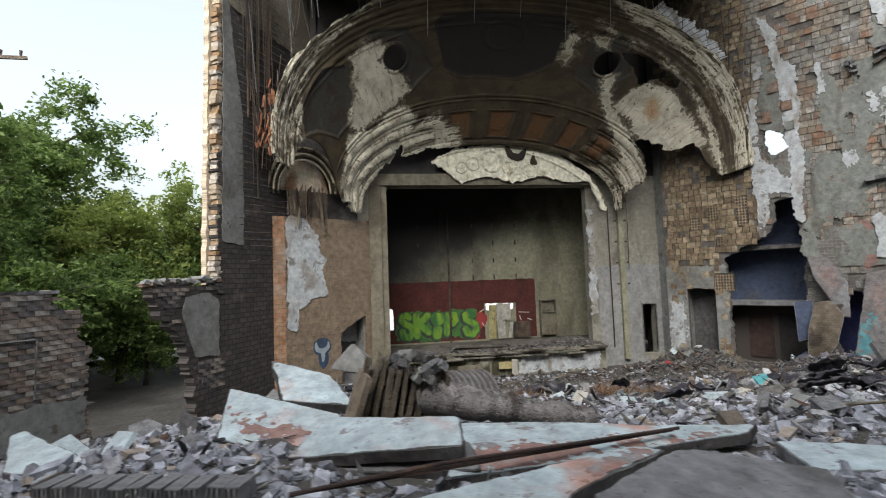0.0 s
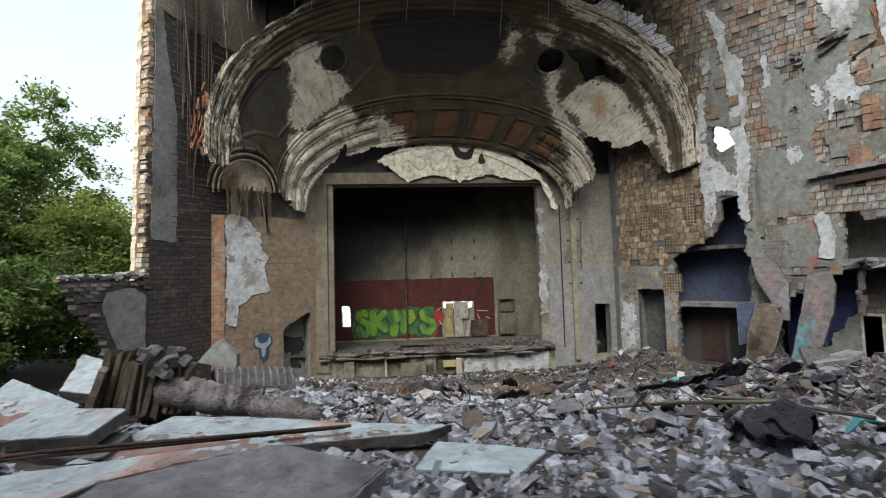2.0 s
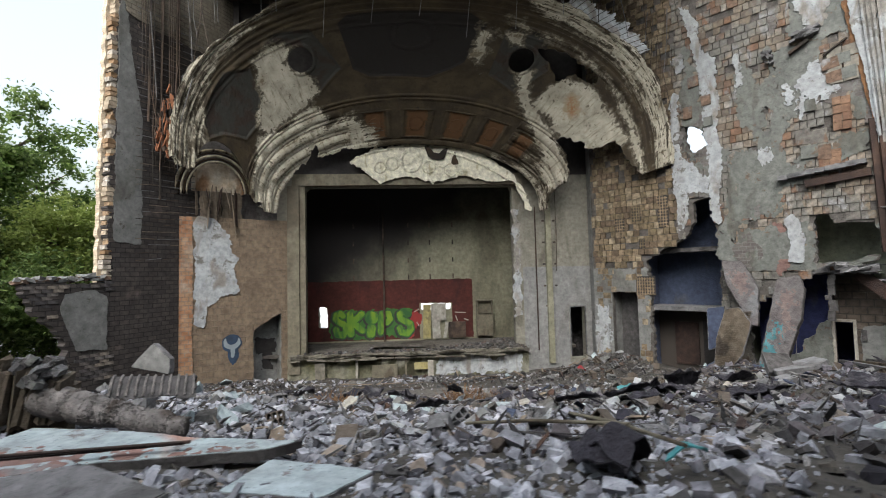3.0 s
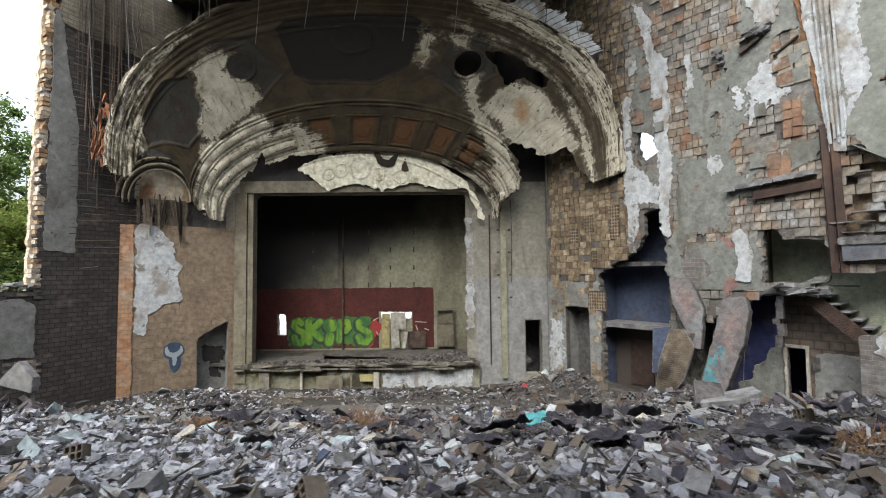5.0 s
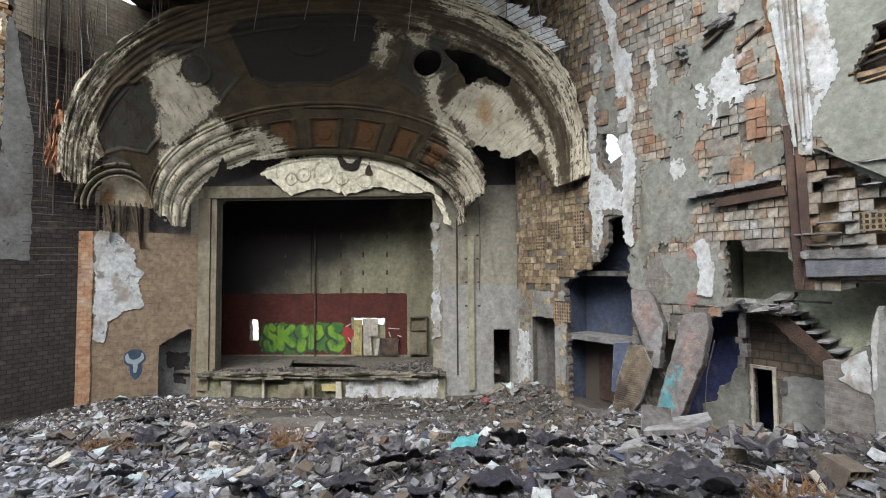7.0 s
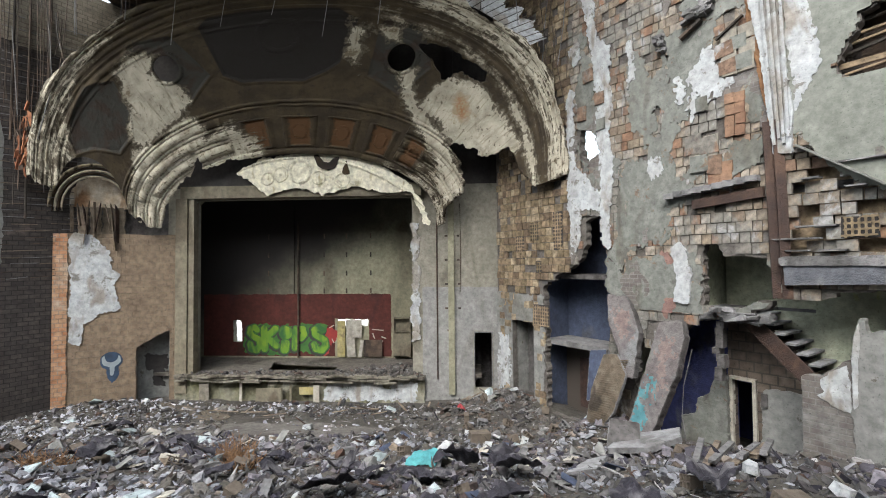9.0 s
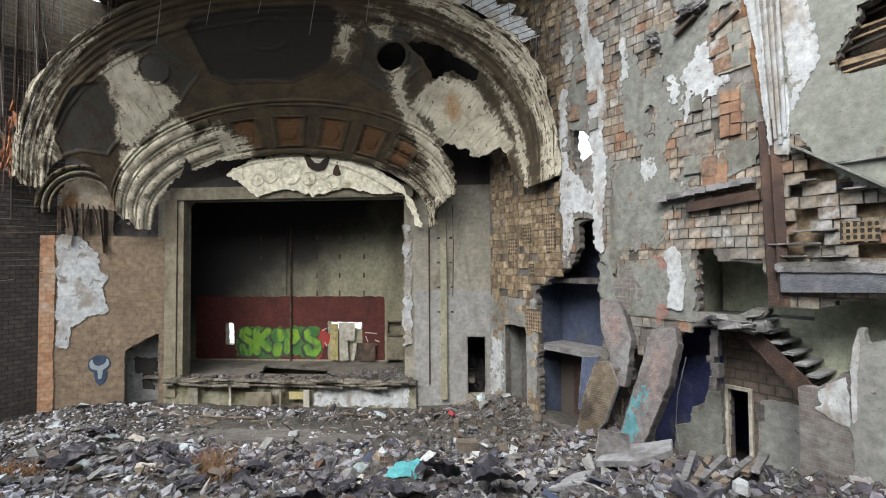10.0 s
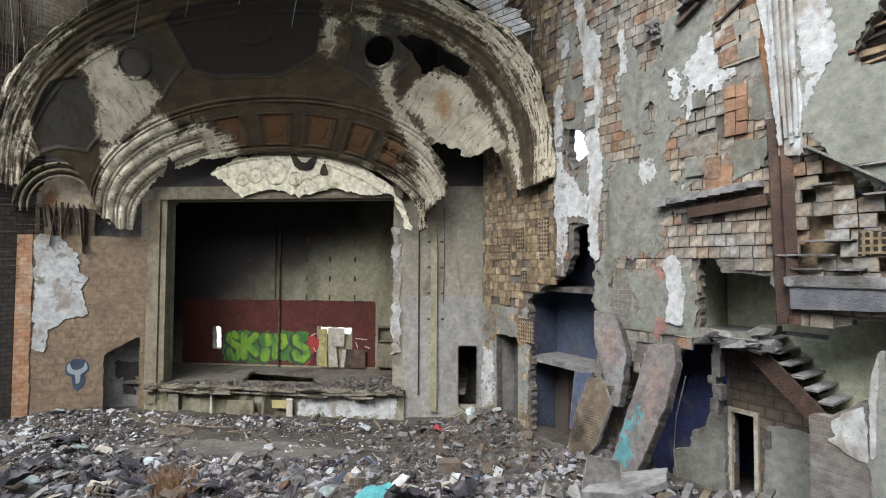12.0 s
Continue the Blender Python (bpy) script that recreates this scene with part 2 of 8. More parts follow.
darkened_upwards(M_STAGE_BACK)
# near-black; in voids and openings it puts their shade into the colour
M_NEAR_BLACK = mat("near_black", (0.028, 0.026, 0.025), (0.045, 0.04, 0.037), 0.8, (0.02, 0.018, 0.017), 0.4, 0.5, bump=0.3)
M_RED = mat("dark_red_paint", (0.059, 0.014, 0.010), (0.078, 0.019, 0.014), 1.0, (0.031, 0.010, 0.010), 0.5, 0.55, bump=0.2)
M_BLACK = mat("black_spray_paint", (0.03, 0.035, 0.03), (0.05, 0.055, 0.045), 2.0, bump=0.0)
M_NAVY = mat("navy_spray_paint", (0.03, 0.06, 0.11), (0.02, 0.035, 0.06), 3.0, bump=0.0)
M_STAGE_FLOOR = mat("dusty_stage_boards", (0.090, 0.081, 0.067), (0.130, 0.118, 0.103), 0.9, (0.054, 0.046, 0.038), 0.5, 0.55, bump=0.6)
M_STAGE_FRONT = mat("mossy_painted_concrete", (0.252, 0.245, 0.199), (0.121, 0.121, 0.056), 0.7, (0.061, 0.057, 0.031), 0.9, 0.52, bump=0.6)
M_EDGE = mat("dirty_layered_edge", (0.150, 0.138, 0.108), (0.215, 0.20, 0.165), 3.0, (0.06, 0.054, 0.038), 1.4, 0.50, bump=0.7)
# made very pale so the stage windows look out on glare
M_PALE_YARD = mat("brightened_yard", (0.74, 0.73, 0.70), (0.66, 0.65, 0.62), 0.5, (0.55, 0.54, 0.50), 0.2, 0.6, bump=0.2)
M_PAINT_PALE = mat("pale_blue_spray_paint", (0.26, 0.31, 0.34), (0.20, 0.24, 0.27), 3.0, bump=0.0)
M_DUST = mat("pale_dust", (0.096, 0.090, 0.082), (0.126, 0.119, 0.109), 1.2, (0.070, 0.064, 0.057), 0.7, 0.55, bump=0.5, fine=14)
M_PATH = mat("trodden_dirt", (0.098, 0.082, 0.058), (0.125, 0.106, 0.078), 1.5, (0.07, 0.06, 0.045), 0.8, 0.55, bump=0.5, fine=14)
M_BLUE = mat("blue_room_paint", (0.026, 0.033, 0.112), (0.019, 0.025, 0.078), 1.0, (0.060, 0.062, 0.085), 0.9, 0.6, bump=0.3)
M_STEEL_BLUE = mat("slate_blue_paint", (0.052, 0.068, 0.112), (0.040, 0.052, 0.088), 1.0, (0.075, 0.080, 0.094), 0.9, 0.6, bump=0.3)
M_BEAM = mat("grey_blue_beam", (0.115, 0.123, 0.140), (0.089, 0.095, 0.109), 1.0, (0.153, 0.153, 0.153), 0.9, 0.58, bump=0.4)
M_GREENISH = mat("pale_green_room_paint", (0.43, 0.46, 0.345), (0.34, 0.365, 0.275), 1.0, (0.40, 0.42, 0.12), 1.3, 0.62, bump=0.3)
M_RUST = mat("rusty_steel", (0.046, 0.024, 0.016), (0.029, 0.017, 0.013), 4.0, (0.071, 0.040, 0.026), 1.5, 0.58, rough=0.75, bump=0.5)
M_WOOD = mat("weathered_wood", (0.152, 0.116, 0.080), (0.224, 0.188, 0.144), 3.0, (0.080, 0.060, 0.044), 1.0, 0.58, bump=0.5)
M_LATH = mat("brown_lath", (0.092, 0.072, 0.050), (0.132, 0.111, 0.081), 3.0, (0.048, 0.038, 0.029), 1.0, 0.55, bump=0.5)
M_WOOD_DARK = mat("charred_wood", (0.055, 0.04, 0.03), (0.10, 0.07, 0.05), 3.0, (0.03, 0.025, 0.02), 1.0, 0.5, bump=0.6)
M_SLAB = mat("painted_concrete_slab", (0.360, 0.436, 0.455), (0.296, 0.338, 0.344), 0.9, (0.345, 0.217, 0.176), 0.6, 0.56, bump=0.25, fine=9, worn=((0.176, 0.171, 0.165), 0.60, 1.6))
M_SLAB_BARE = mat("pale_blue_grey_concrete", (0.215, 0.222, 0.232), (0.26, 0.265, 0.27), 1.2, (0.15, 0.148, 0.148), 0.7, 0.55, bump=0.5, fine=9)
M_CONCRETE = mat("broken_concrete", (0.142, 0.143, 0.144), (0.182, 0.181, 0.183), 1.5, (0.094, 0.093, 0.091), 0.8, 0.56, bump=0.7, fine=10)
M_CONCRETE_DARK = mat("dark_damp_concrete", (0.063, 0.060, 0.058), (0.103, 0.099, 0.097), 1.6, (0.038, 0.034, 0.033), 0.9, 0.55, bump=0.8, fine=9)
M_FIBRE = mat("dusty_fibre_lagging", (0.161, 0.147, 0.137), (0.231, 0.217, 0.207), 4.0, (0.077, 0.063, 0.053), 1.5, 0.53, bump=0.9, fine=18)
M_PINK = mat("grey_pink_flaking_paint", (0.140, 0.135, 0.134), (0.105, 0.092, 0.090), 0.9, (0.165, 0.170, 0.175), 1.2, 0.57, bump=0.5)
M_TEAL = mat("dull_turquoise_paint", (0.048, 0.149, 0.171), (0.074, 0.196, 0.218), 2.0, (0.193, 0.200, 0.200), 2.2, 0.52, bump=0.2)
M_OLIVE = mat("olive_stained_plaster", (0.128, 0.115, 0.080), (0.166, 0.150, 0.109), 1.0, (0.083, 0.070, 0.048), 0.6, 0.53, bump=0.25)
M_ROSE_DULL = mat("dull_rose_paint", (0.175, 0.132, 0.122), (0.145, 0.116, 0.110), 2.0, (0.20, 0.19, 0.185), 1.5, 0.55)
M_ROSE = mat("faded_rose_paint", (0.245, 0.140, 0.115), (0.190, 0.122, 0.105), 2.0, (0.210, 0.200, 0.196), 1.5, 0.55)
M_CYAN = mat("turquoise_paint", (0.052, 0.228, 0.246), (0.080, 0.285, 0.303), 2.0, (0.240, 0.325, 0.335), 1.5, 0.62, bump=0.2)
M_CLOTH = mat("dark_roofing_felt", (0.014, 0.0135, 0.020), (0.030, 0.028, 0.038), 3.0, (0.115, 0.112, 0.118), 1.8, 0.53, rough=0.8, bump=0.5)
M_BURNT = mat("burnt_red_brown_timber", (0.17, 0.058, 0.026), (0.30, 0.135, 0.065), 4.0, (0.05, 0.03, 0.022), 2.5, 0.55, bump=0.5)
M_BRUSH = mat("rusty_brush", (0.14, 0.075, 0.035), (0.20, 0.12, 0.06), 5.0, bump=0.3)
M_CARD = mat("tan_block", (0.125, 0.103, 0.079), (0.105, 0.087, 0.069), 3.0, bump=0.4)
M_REDCLOTH = mat("faded_red_cloth", (0.32, 0.045, 0.05), (0.22, 0.03, 0.04), 3.0, bump=0.4)
M_BARK = mat("bark", (0.09, 0.07, 0.05), (0.14, 0.115, 0.09), 4.0, bump=0.8)
M_YELLOWED = mat("yellowed_timber", (0.36, 0.31, 0.12), (0.30, 0.27, 0.14), 3.0, (0.16, 0.13, 0.07), 2.0, 0.6, bump=0.3)
M_FRAME = mat("cream_painted_timber", (0.383, 0.370, 0.319), (0.319, 0.299, 0.255), 3.0, (0.191, 0.166, 0.128), 2.0, 0.62, bump=0.3)
M_BRICK_DARK = brick_mat("sooty_brick", (0.050, 0.044, 0.041), (0.073, 0.062, 0.056), (0.027, 0.025, 0.023), 0.4, 0.2, (0.135, 0.109, 0.094), 0.60)
M_BRICK_OUT = brick_mat("old_brown_brick", (0.26, 0.205, 0.165), (0.12, 0.10, 0.088), (0.07, 0.062, 0.055), 0.36, 0.13, (0.34, 0.315, 0.285), 0.60)
M_BRICK_CREAM = brick_mat("cream_face_brick", (0.722, 0.602, 0.444), (0.636, 0.519, 0.376), (0.447, 0.373, 0.276), 0.22, 0.075)
M_BRICK_PALE = brick_mat("flaking_pale_brick", (0.146, 0.135, 0.123), (0.120, 0.107, 0.097), (0.168, 0.163, 0.155), 0.30, 0.15, (0.165, 0.162, 0.154), 0.53)
M_BRICK_ORANGE = brick_mat("orange_tile_edge", (0.329, 0.154, 0.076), (0.362, 0.234, 0.139), (0.241, 0.180, 0.133), 0.30, 0.20, (0.310, 0.270, 0.215), 0.56)
M_TILE_PANEL = brick_mat("buff_tile_panel", (0.190, 0.144, 0.099), (0.169, 0.126, 0.085), (0.178, 0.140, 0.099), 0.32, 0.30, (0.132, 0.099, 0.069), 0.52)
M_BRICK_SINGLE = palette("old_yard_brick", [(0, (0.20, 0.165, 0.135)), (0.2, (0.13, 0.115, 0.105)), (0.4, (0.25, 0.225, 0.195)), (0.55, (0.155, 0.12, 0.098)), (0.7, (0.10, 0.092, 0.09)), (0.85, (0.28, 0.26, 0.235))], scale=5.0, by_object=True)
M_BRICK_SOOTY = palette("sooty_stump_brick", [(0, (0.085, 0.078, 0.076)), (0.25, (0.13, 0.115, 0.105)), (0.5, (0.06, 0.055, 0.055)), (0.7, (0.175, 0.16, 0.145)), (0.9, (0.22, 0.19, 0.155))], scale=5.0, by_object=True)
M_TILE_END = palette("cream_tile_end", [(0, (0.44, 0.36, 0.26)), (0.3, (0.36, 0.25, 0.15)), (0.5, (0.52, 0.46, 0.37)), (0.7, (0.30, 0.19, 0.10)), (0.85, (0.48, 0.43, 0.36))], scale=5.0)
M_TILE_ROOM = brick_mat("brown_room_block", (0.111, 0.090, 0.070), (0.078, 0.063, 0.050), (0.061, 0.052, 0.044), 0.42, 0.30, (0.135, 0.122, 0.100), 0.58)


# ---- mesh tools ----
class Shape:
    """Vertices, faces and surface metres, gathered and then made one mesh."""

    def __init__(self):
        self.v, self.f, self.uv = [], [], []

    def box(self, m, size, jit=0.0, rng=None):
        """A block of that size, standing on the middle of m."""
        k = len(self.v)
        sx, sy, sz = size
        for cx, cy, cz in ((-1, -1, -1), (1, -1, -1), (1, 1, -1), (-1, 1, -1), (-1, -1, 1), (1, -1, 1), (1, 1, 1), (-1, 1, 1)):
            j = [0, 0, 0] if not jit else [rng.uniform(-jit, jit) for _ in range(3)]
            self.v.append(m @ Vector((cx * sx / 2 * (1 + j[0]), cy * sy / 2 * (1 + j[1]), cz * sz / 2 * (1 + j[2]))))
        for q in ((0, 3, 2, 1), (4, 5, 6, 7), (0, 1, 5, 4), (1, 2, 6, 5), (2, 3, 7, 6), (3, 0, 4, 7)):
            self.f.append([k + i for i in q])
        return self

    def beam(self, a, b, w, h, jit=0.0, rng=None):
        """A bar of w by h from a to b."""
        a, b = Vector(a), Vector(b)
        q = (b - a).to_track_quat("Y", "Z").to_matrix().to_4x4()
        return self.box(Matrix.Translation((a + b) / 2) @ q, (w, (b - a).length, h), jit, rng)

    def tube(self, pts, radii, n=8):
        k0 = len(self.v)
        pts = [Vector(p) for p in pts]
        for i, p in enumerate(pts):
            d = (pts[min(i + 1, len(pts) - 1)] - pts[max(i - 1, 0)]).normalized()
            q = d.to_track_quat("Z", "Y").to_matrix()
            for j in range(n):
                a = 2 * math.pi * j / n
                self.v.append(p + q @ Vector((math.cos(a) * radii[i], math.sin(a) * radii[i], 0)))
        for i in range(len(pts) - 1):
            for j in range(n):
                a, b = k0 + i * n + j, k0 + i * n + (j + 1) % n
                self.f.append([a, b, b + n, a + n])
        self.f.append([k0 + j for j in reversed(range(n))])
        self.f.append([k0 + (len(pts) - 1) * n + j for j in range(n)])
        return self

    def mesh(self, name, material, smooth=False):
        me = bpy.data.meshes.new(name)
        me.from_pydata([tuple(p) for p in self.v], [], self.f)
        if self.uv:
            layer = me.uv_layers.new(name="metres")
            idx = np.empty(len(me.loops), dtype=np.int32)
            me.loops.foreach_get("vertex_index", idx)
            layer.data.foreach_set("uv", np.array(self.uv, dtype=np.float32)[idx].ravel())
        if material:
            me.materials.append(material)
        if smooth:
            me.polygons.foreach_set("use_smooth", [True] * len(me.polygons))
        return me


def part(name, shape, material=None, parent=None, label="", smooth=False):
    """One mesh object, a part of its parent or a thing of its own."""
    ob = new(name, shape.mesh(name, material, smooth) if isinstance(shape, Shape) else shape)
    if parent:
        ob.parent = parent
    return tagged(ob, label)


def hash2(ix, iy, seed):
    h = np.sin(ix * 127.1 + iy * 311.7 + seed * 74.7) * 43758.5453
    return h - np.floor(h)


def vnoise(x, y, seed=0):
    ix, iy = np.floor(x), np.floor(y)
    fx, fy = x - ix, y - iy
    fx, fy = fx * fx * (3 - 2 * fx), fy * fy * (3 - 2 * fy)
    a, b = hash2(ix, iy, seed), hash2(ix + 1, iy, seed)
    c, d = hash2(ix, iy + 1, seed), hash2(ix + 1, iy + 1, seed)
    return (a + (b - a) * fx) * (1 - fy) + (c + (d - c) * fx) * fy


def fbm(x, y, seed=0, octaves=4):
    """Noise about 0, within about -1 to 1."""
    s, amp, tot = 0, 1.0, 0
    for k in range(octaves):
        s = s + amp * (vnoise(x * 2 ** k, y * 2 ** k, seed + 13 * k) * 2 - 1)
        tot += amp
        amp *= 0.55
    return s / tot * 1.5


def rect(u, v, u0, u1, v0, v1):
    return np.minimum(np.minimum(u - u0, u1 - u), np.minimum(v - v0, v1 - v))


def disc(u, v, cu, cv, ru, rv):
    return (1 - np.sqrt(((u - cu) / ru) ** 2 + ((v - cv) / rv) ** 2)) * min(ru, rv)


def poly(u, v, pts):
    """The distance to a polygon's edge, positive inside it."""
    best = np.full(np.shape(u), 1e9)
    inside = np.zeros(np.shape(u), dtype=bool)
    for (x0, y0), (x1, y1) in zip(pts, pts[1:] + pts[:1]):
        ex, ey = x1 - x0, y1 - y0
        t = np.clip(((u - x0) * ex + (v - y0) * ey) / (ex * ex + ey * ey + 1e-12), 0, 1)
        best = np.minimum(best, np.hypot(u - x0 - t * ex, v - y0 - t * ey))
        if y0 != y1:
            cross = ((y0 > v) != (y1 > v)) & (u < ex * (v - y0) / ey + x0)
            inside ^= cross
    return np.where(inside, best, -best)


def ragged(field, amp=0.12, size=0.5, seed=0):
    return lambda u, v: field(u, v) + amp * fbm(u / size, v / size, seed) + 0.5 * amp * fbm(u / size * 4.3, v / size * 4.3, seed + 50, 2)


def stepped(field, a=0.21, b=0.1):
    """Breaks that follow the courses."""
    return lambda u, v: field((np.floor(u / a + 0.5 * (np.floor(v / b) % 2)) + 0.5 - 0.5 * (np.floor(v / b) % 2)) * a, (np.floor(v / b) + 0.5) * b)


def sheet(place, u0, u1, v0, v1, step, field, thick, wobble=0.0, seed=0, whole=False):
    """A sheet with broken edges: the part of the surface place(u, v, w) where field is positive, from w=0 back to w=-thick."""
    su, sv = step if isinstance(step, tuple) else (step, step)
    nu, nv = max(1, int(round((u1 - u0) / su))), max(1, int(round((v1 - v0) / sv)))
    us, vs = np.linspace(u0, u1, nu + 1), np.linspace(v0, v1, nv + 1)
    uu, vv = np.meshgrid(us, vs, indexing="ij")
    val = field(uu, vv)
    val = np.where(np.abs(val) < 1e-5, 1e-5, val)
    keys, flat, faces, edges = {}, [], [], {}

    def vert(key, u, v):
        if key not in keys:
            keys[key] = len(flat)
            flat.append((u, v))
        return keys[key]

    for i in range(nu):
        for j in range(nv):
            c = ((i, j), (i + 1, j), (i + 1, j + 1), (i, j + 1))
            w = [val[p] for p in c]
            if max(w) <= 0:
                continue
            ring = []
            for k in range(4):
                p, q, a, b = c[k], c[(k + 1) % 4], w[k], w[(k + 1) % 4]
                if a > 0:
                    ring.append(vert(p, us[p[0]], vs[p[1]]))
                if (a > 0) != (b > 0):
                    t = a / (a - b)
                    ring.append(vert((min(p, q), max(p, q)), us[p[0]] + t * (us[q[0]] - us[p[0]]), vs[p[1]] + t * (vs[q[1]] - vs[p[1]])))
            if len(ring) > 2:
                faces.append(ring)
                for a, b in zip(ring, ring[1:] + ring[:1]):
                    edges[(a, b)] = True
    s = Shape()
    n = len(flat)
    if not n:
        return s
    fu, fv = np.array(flat).T
    off = wobble * fbm(fu * 1.3, fv * 1.3, seed + 5) if wobble else np.zeros(n)
    if whole:
        s.v = place(fu, fv, off).tolist() + place(fu, fv, off - thick).tolist()
    else:
        s.v = [place(a, b, o) for a, b, o in zip(fu, fv, off)] + [place(a, b, o - thick) for a, b, o in zip(fu, fv, off)]
    s.uv = [(a, b) for a, b in flat] * 2
    s.f = faces + [[k + n for k in reversed(r)] for r in faces]
    for a, b in edges:
        if (b, a) not in edges:
            s.f.append([b, a, a + n, b + n])
    return s


def chunks(xs, ys, zs, sizes, g, flat=0.6, m=5, long=1.0):
    """Broken lumps with m uneven sides, one to a place."""
    n = len(xs)
    sx, sy = sizes * g.uniform(0.6, 1.4, n) * long, sizes * g.uniform(0.4, 1.0, n) / long
    sz = sizes * g.uniform(0.2, 1.0, n) * flat
    a = g.uniform(0, 6.28, (n, 1)) + (np.arange(m) + g.uniform(-0.38, 0.38, (n, m)) * (0.55 if m == 4 else 1.0)) * 6.2832 / m
    rings = []
    for z in (-0.5, 0.5):
        sc = g.uniform(0.55, 1.1, (n, m)) if z > 0 else g.uniform(0.8, 1.15, (n, m))
        rings.append(np.stack([np.cos(a) * sx[:, None] * sc * 0.6, np.sin(a) * sy[:, None] * sc * 0.6, (z + g.uniform(-0.22, 0.22, (n, m))) * sz[:, None]], -1))
    p = np.concatenate(rings, 1)
    rx, ry, rz = g.normal(0, 0.4, n), g.normal(0, 0.4, n), g.uniform(0, 6.28, n)
    for ax, (i, j), ang in ((0, (1, 2), rx), (1, (2, 0), ry), (2, (0, 1), rz)):
        c, s = np.cos(ang)[:, None], np.sin(ang)[:, None]
        q = p.copy()
        q[:, :, i], q[:, :, j] = p[:, :, i] * c - p[:, :, j] * s, p[:, :, i] * s + p[:, :, j] * c
        p = q
    p += np.stack([xs, ys, zs], -1)[:, None, :]
    out = Shape()
    out.v = p.reshape(-1, 3).tolist()
    cells = [list(range(m - 1, -1, -1)), list(range(m, 2 * m))] + [[k, (k + 1) % m, m + (k + 1) % m, m + k] for k in range(m)]
    out.f = [[b + k for k in f] for b in range(0, n * 2 * m, 2 * m) for f in cells]
    return out


# ---- the plan: walls as (along, height, out into the hall) ----
R0, RD = Vector((9.31, 27.78, 0)), Vector((0.6253, -0.7804, 0))
RN = Vector((-0.7804, -0.6253, 0))
A0, AD = Vector((-10.9, 25.2, 0)), Vector((-0.466, -0.885, 0)).normalized()
AN = Vector((-AD.y, AD.x, 0))
B0, BD = Vector((-6.3, 28.0, 0)), Vector((-0.8583, -0.5131, 0))
BN = Vector((0.5131, -0.8583, 0))


def on_right(s, z, d=0.0):
    return R0 + RD * s + RN * d + Vector((0, 0, z))


def on_left(s, z, d=0.0):
    return A0 + AD * s + AN * d + Vector((0, 0, z))


def on_box(s, z, d=0.0):
    return B0 + BD * s + BN * d + Vector((0, 0, z))


def on_front(x, z, d=0.0):
    return Vector((x, 28.0 - d, z))


def on_back(x, z, d=0.0):
    return Vector((x, 32.0 - d, z))


def frame_of(place, s, z, d=0.0):
    """The pose whose x runs along a wall, y into it and z up."""
    o, x, y = place(s, z, d), place(s + 1, z, d) - place(s, z, d), place(s, z, d - 1) - place(s, z, d)
    return Matrix(((x.x, y.x, 0, o.x), (x.y, y.y, 0, o.y), (x.z, y.z, 1, o.z), (0, 0, 0, 1)))


# ---- ground ----
def ground_height(x, y):
    x, y = np.asarray(x, dtype=float), np.asarray(y, dtype=float)
    base = np.interp(y, [-10, 6, 9, 12, 15.5, 18.5, 21, 24, 26, 30], [3.0, 2.95, 2.7, 2.0, 1.25, 0.65, 0.15, -0.3, -0.4, -0.4])

    def heap(cx, cy, sx, sy, h):
        return h * np.exp(-((x - cx) / sx) ** 2 - ((y - cy) / sy) ** 2)

    z = base + heap(-8.5, 12.5, 3.4, 4.0, 0.62) + heap(-7.2, 16.5, 2.5, 2.0, 0.7) + heap(16, 15.5, 3, 4, 0.8) + heap(10.5, 26, 2.5, 1.8, 1.1)
    z = z + heap(13.5, 21.5, 1.8, 2.0, 0.9) + heap(-8, 25.5, 3, 1.5, 0.45) + heap(-3, 14.5, 3, 2, 0.35) + heap(12.2, 16.2, 2, 1.5, 0.25)
    z = z + 0.10 * fbm(x / 2.2, y / 2.2, 3) + 0.05 * fbm(x / 0.6, y / 0.6, 9)
    side = (x + 10.9) * AN.x + (y - 25.2) * AN.y
    k = np.clip((side + 1.8) / 2.0, 0, 1)
    k = k * np.clip((34 - y) / 2.5, 0, 1)
    out = 0.0 + 0.25 * fbm(x / 9, y / 9, 4)
    return out * (1 - k) + z * k


def build_ground():
    xs = np.concatenate([-np.geomspace(700, 24, 16), np.arange(-22, 26, 0.33), np.geomspace(27, 700, 16)])
    ys = np.concatenate([-np.geomspace(700, 12, 16), np.arange(-10, 36, 0.33), np.geomspace(37, 700, 16)])
    xx, yy = np.meshgrid(xs, ys, indexing="ij")
    zz = ground_height(xx, yy)
    s = Shape()
    s.v = list(zip(xx.ravel(), yy.ravel(), zz.ravel()))
    n = len(ys)
    s.f = [[i * n + j, (i + 1) * n + j, (i + 1) * n + j + 1, i * n + j + 1] for i in range(len(xs) - 1) for j in range(n - 1)]
    tagged(part("ground", s, M_DIRT, smooth=True), "dusty grey-brown dirt floor under the rubble", "ground", kind="structure")


build_ground()


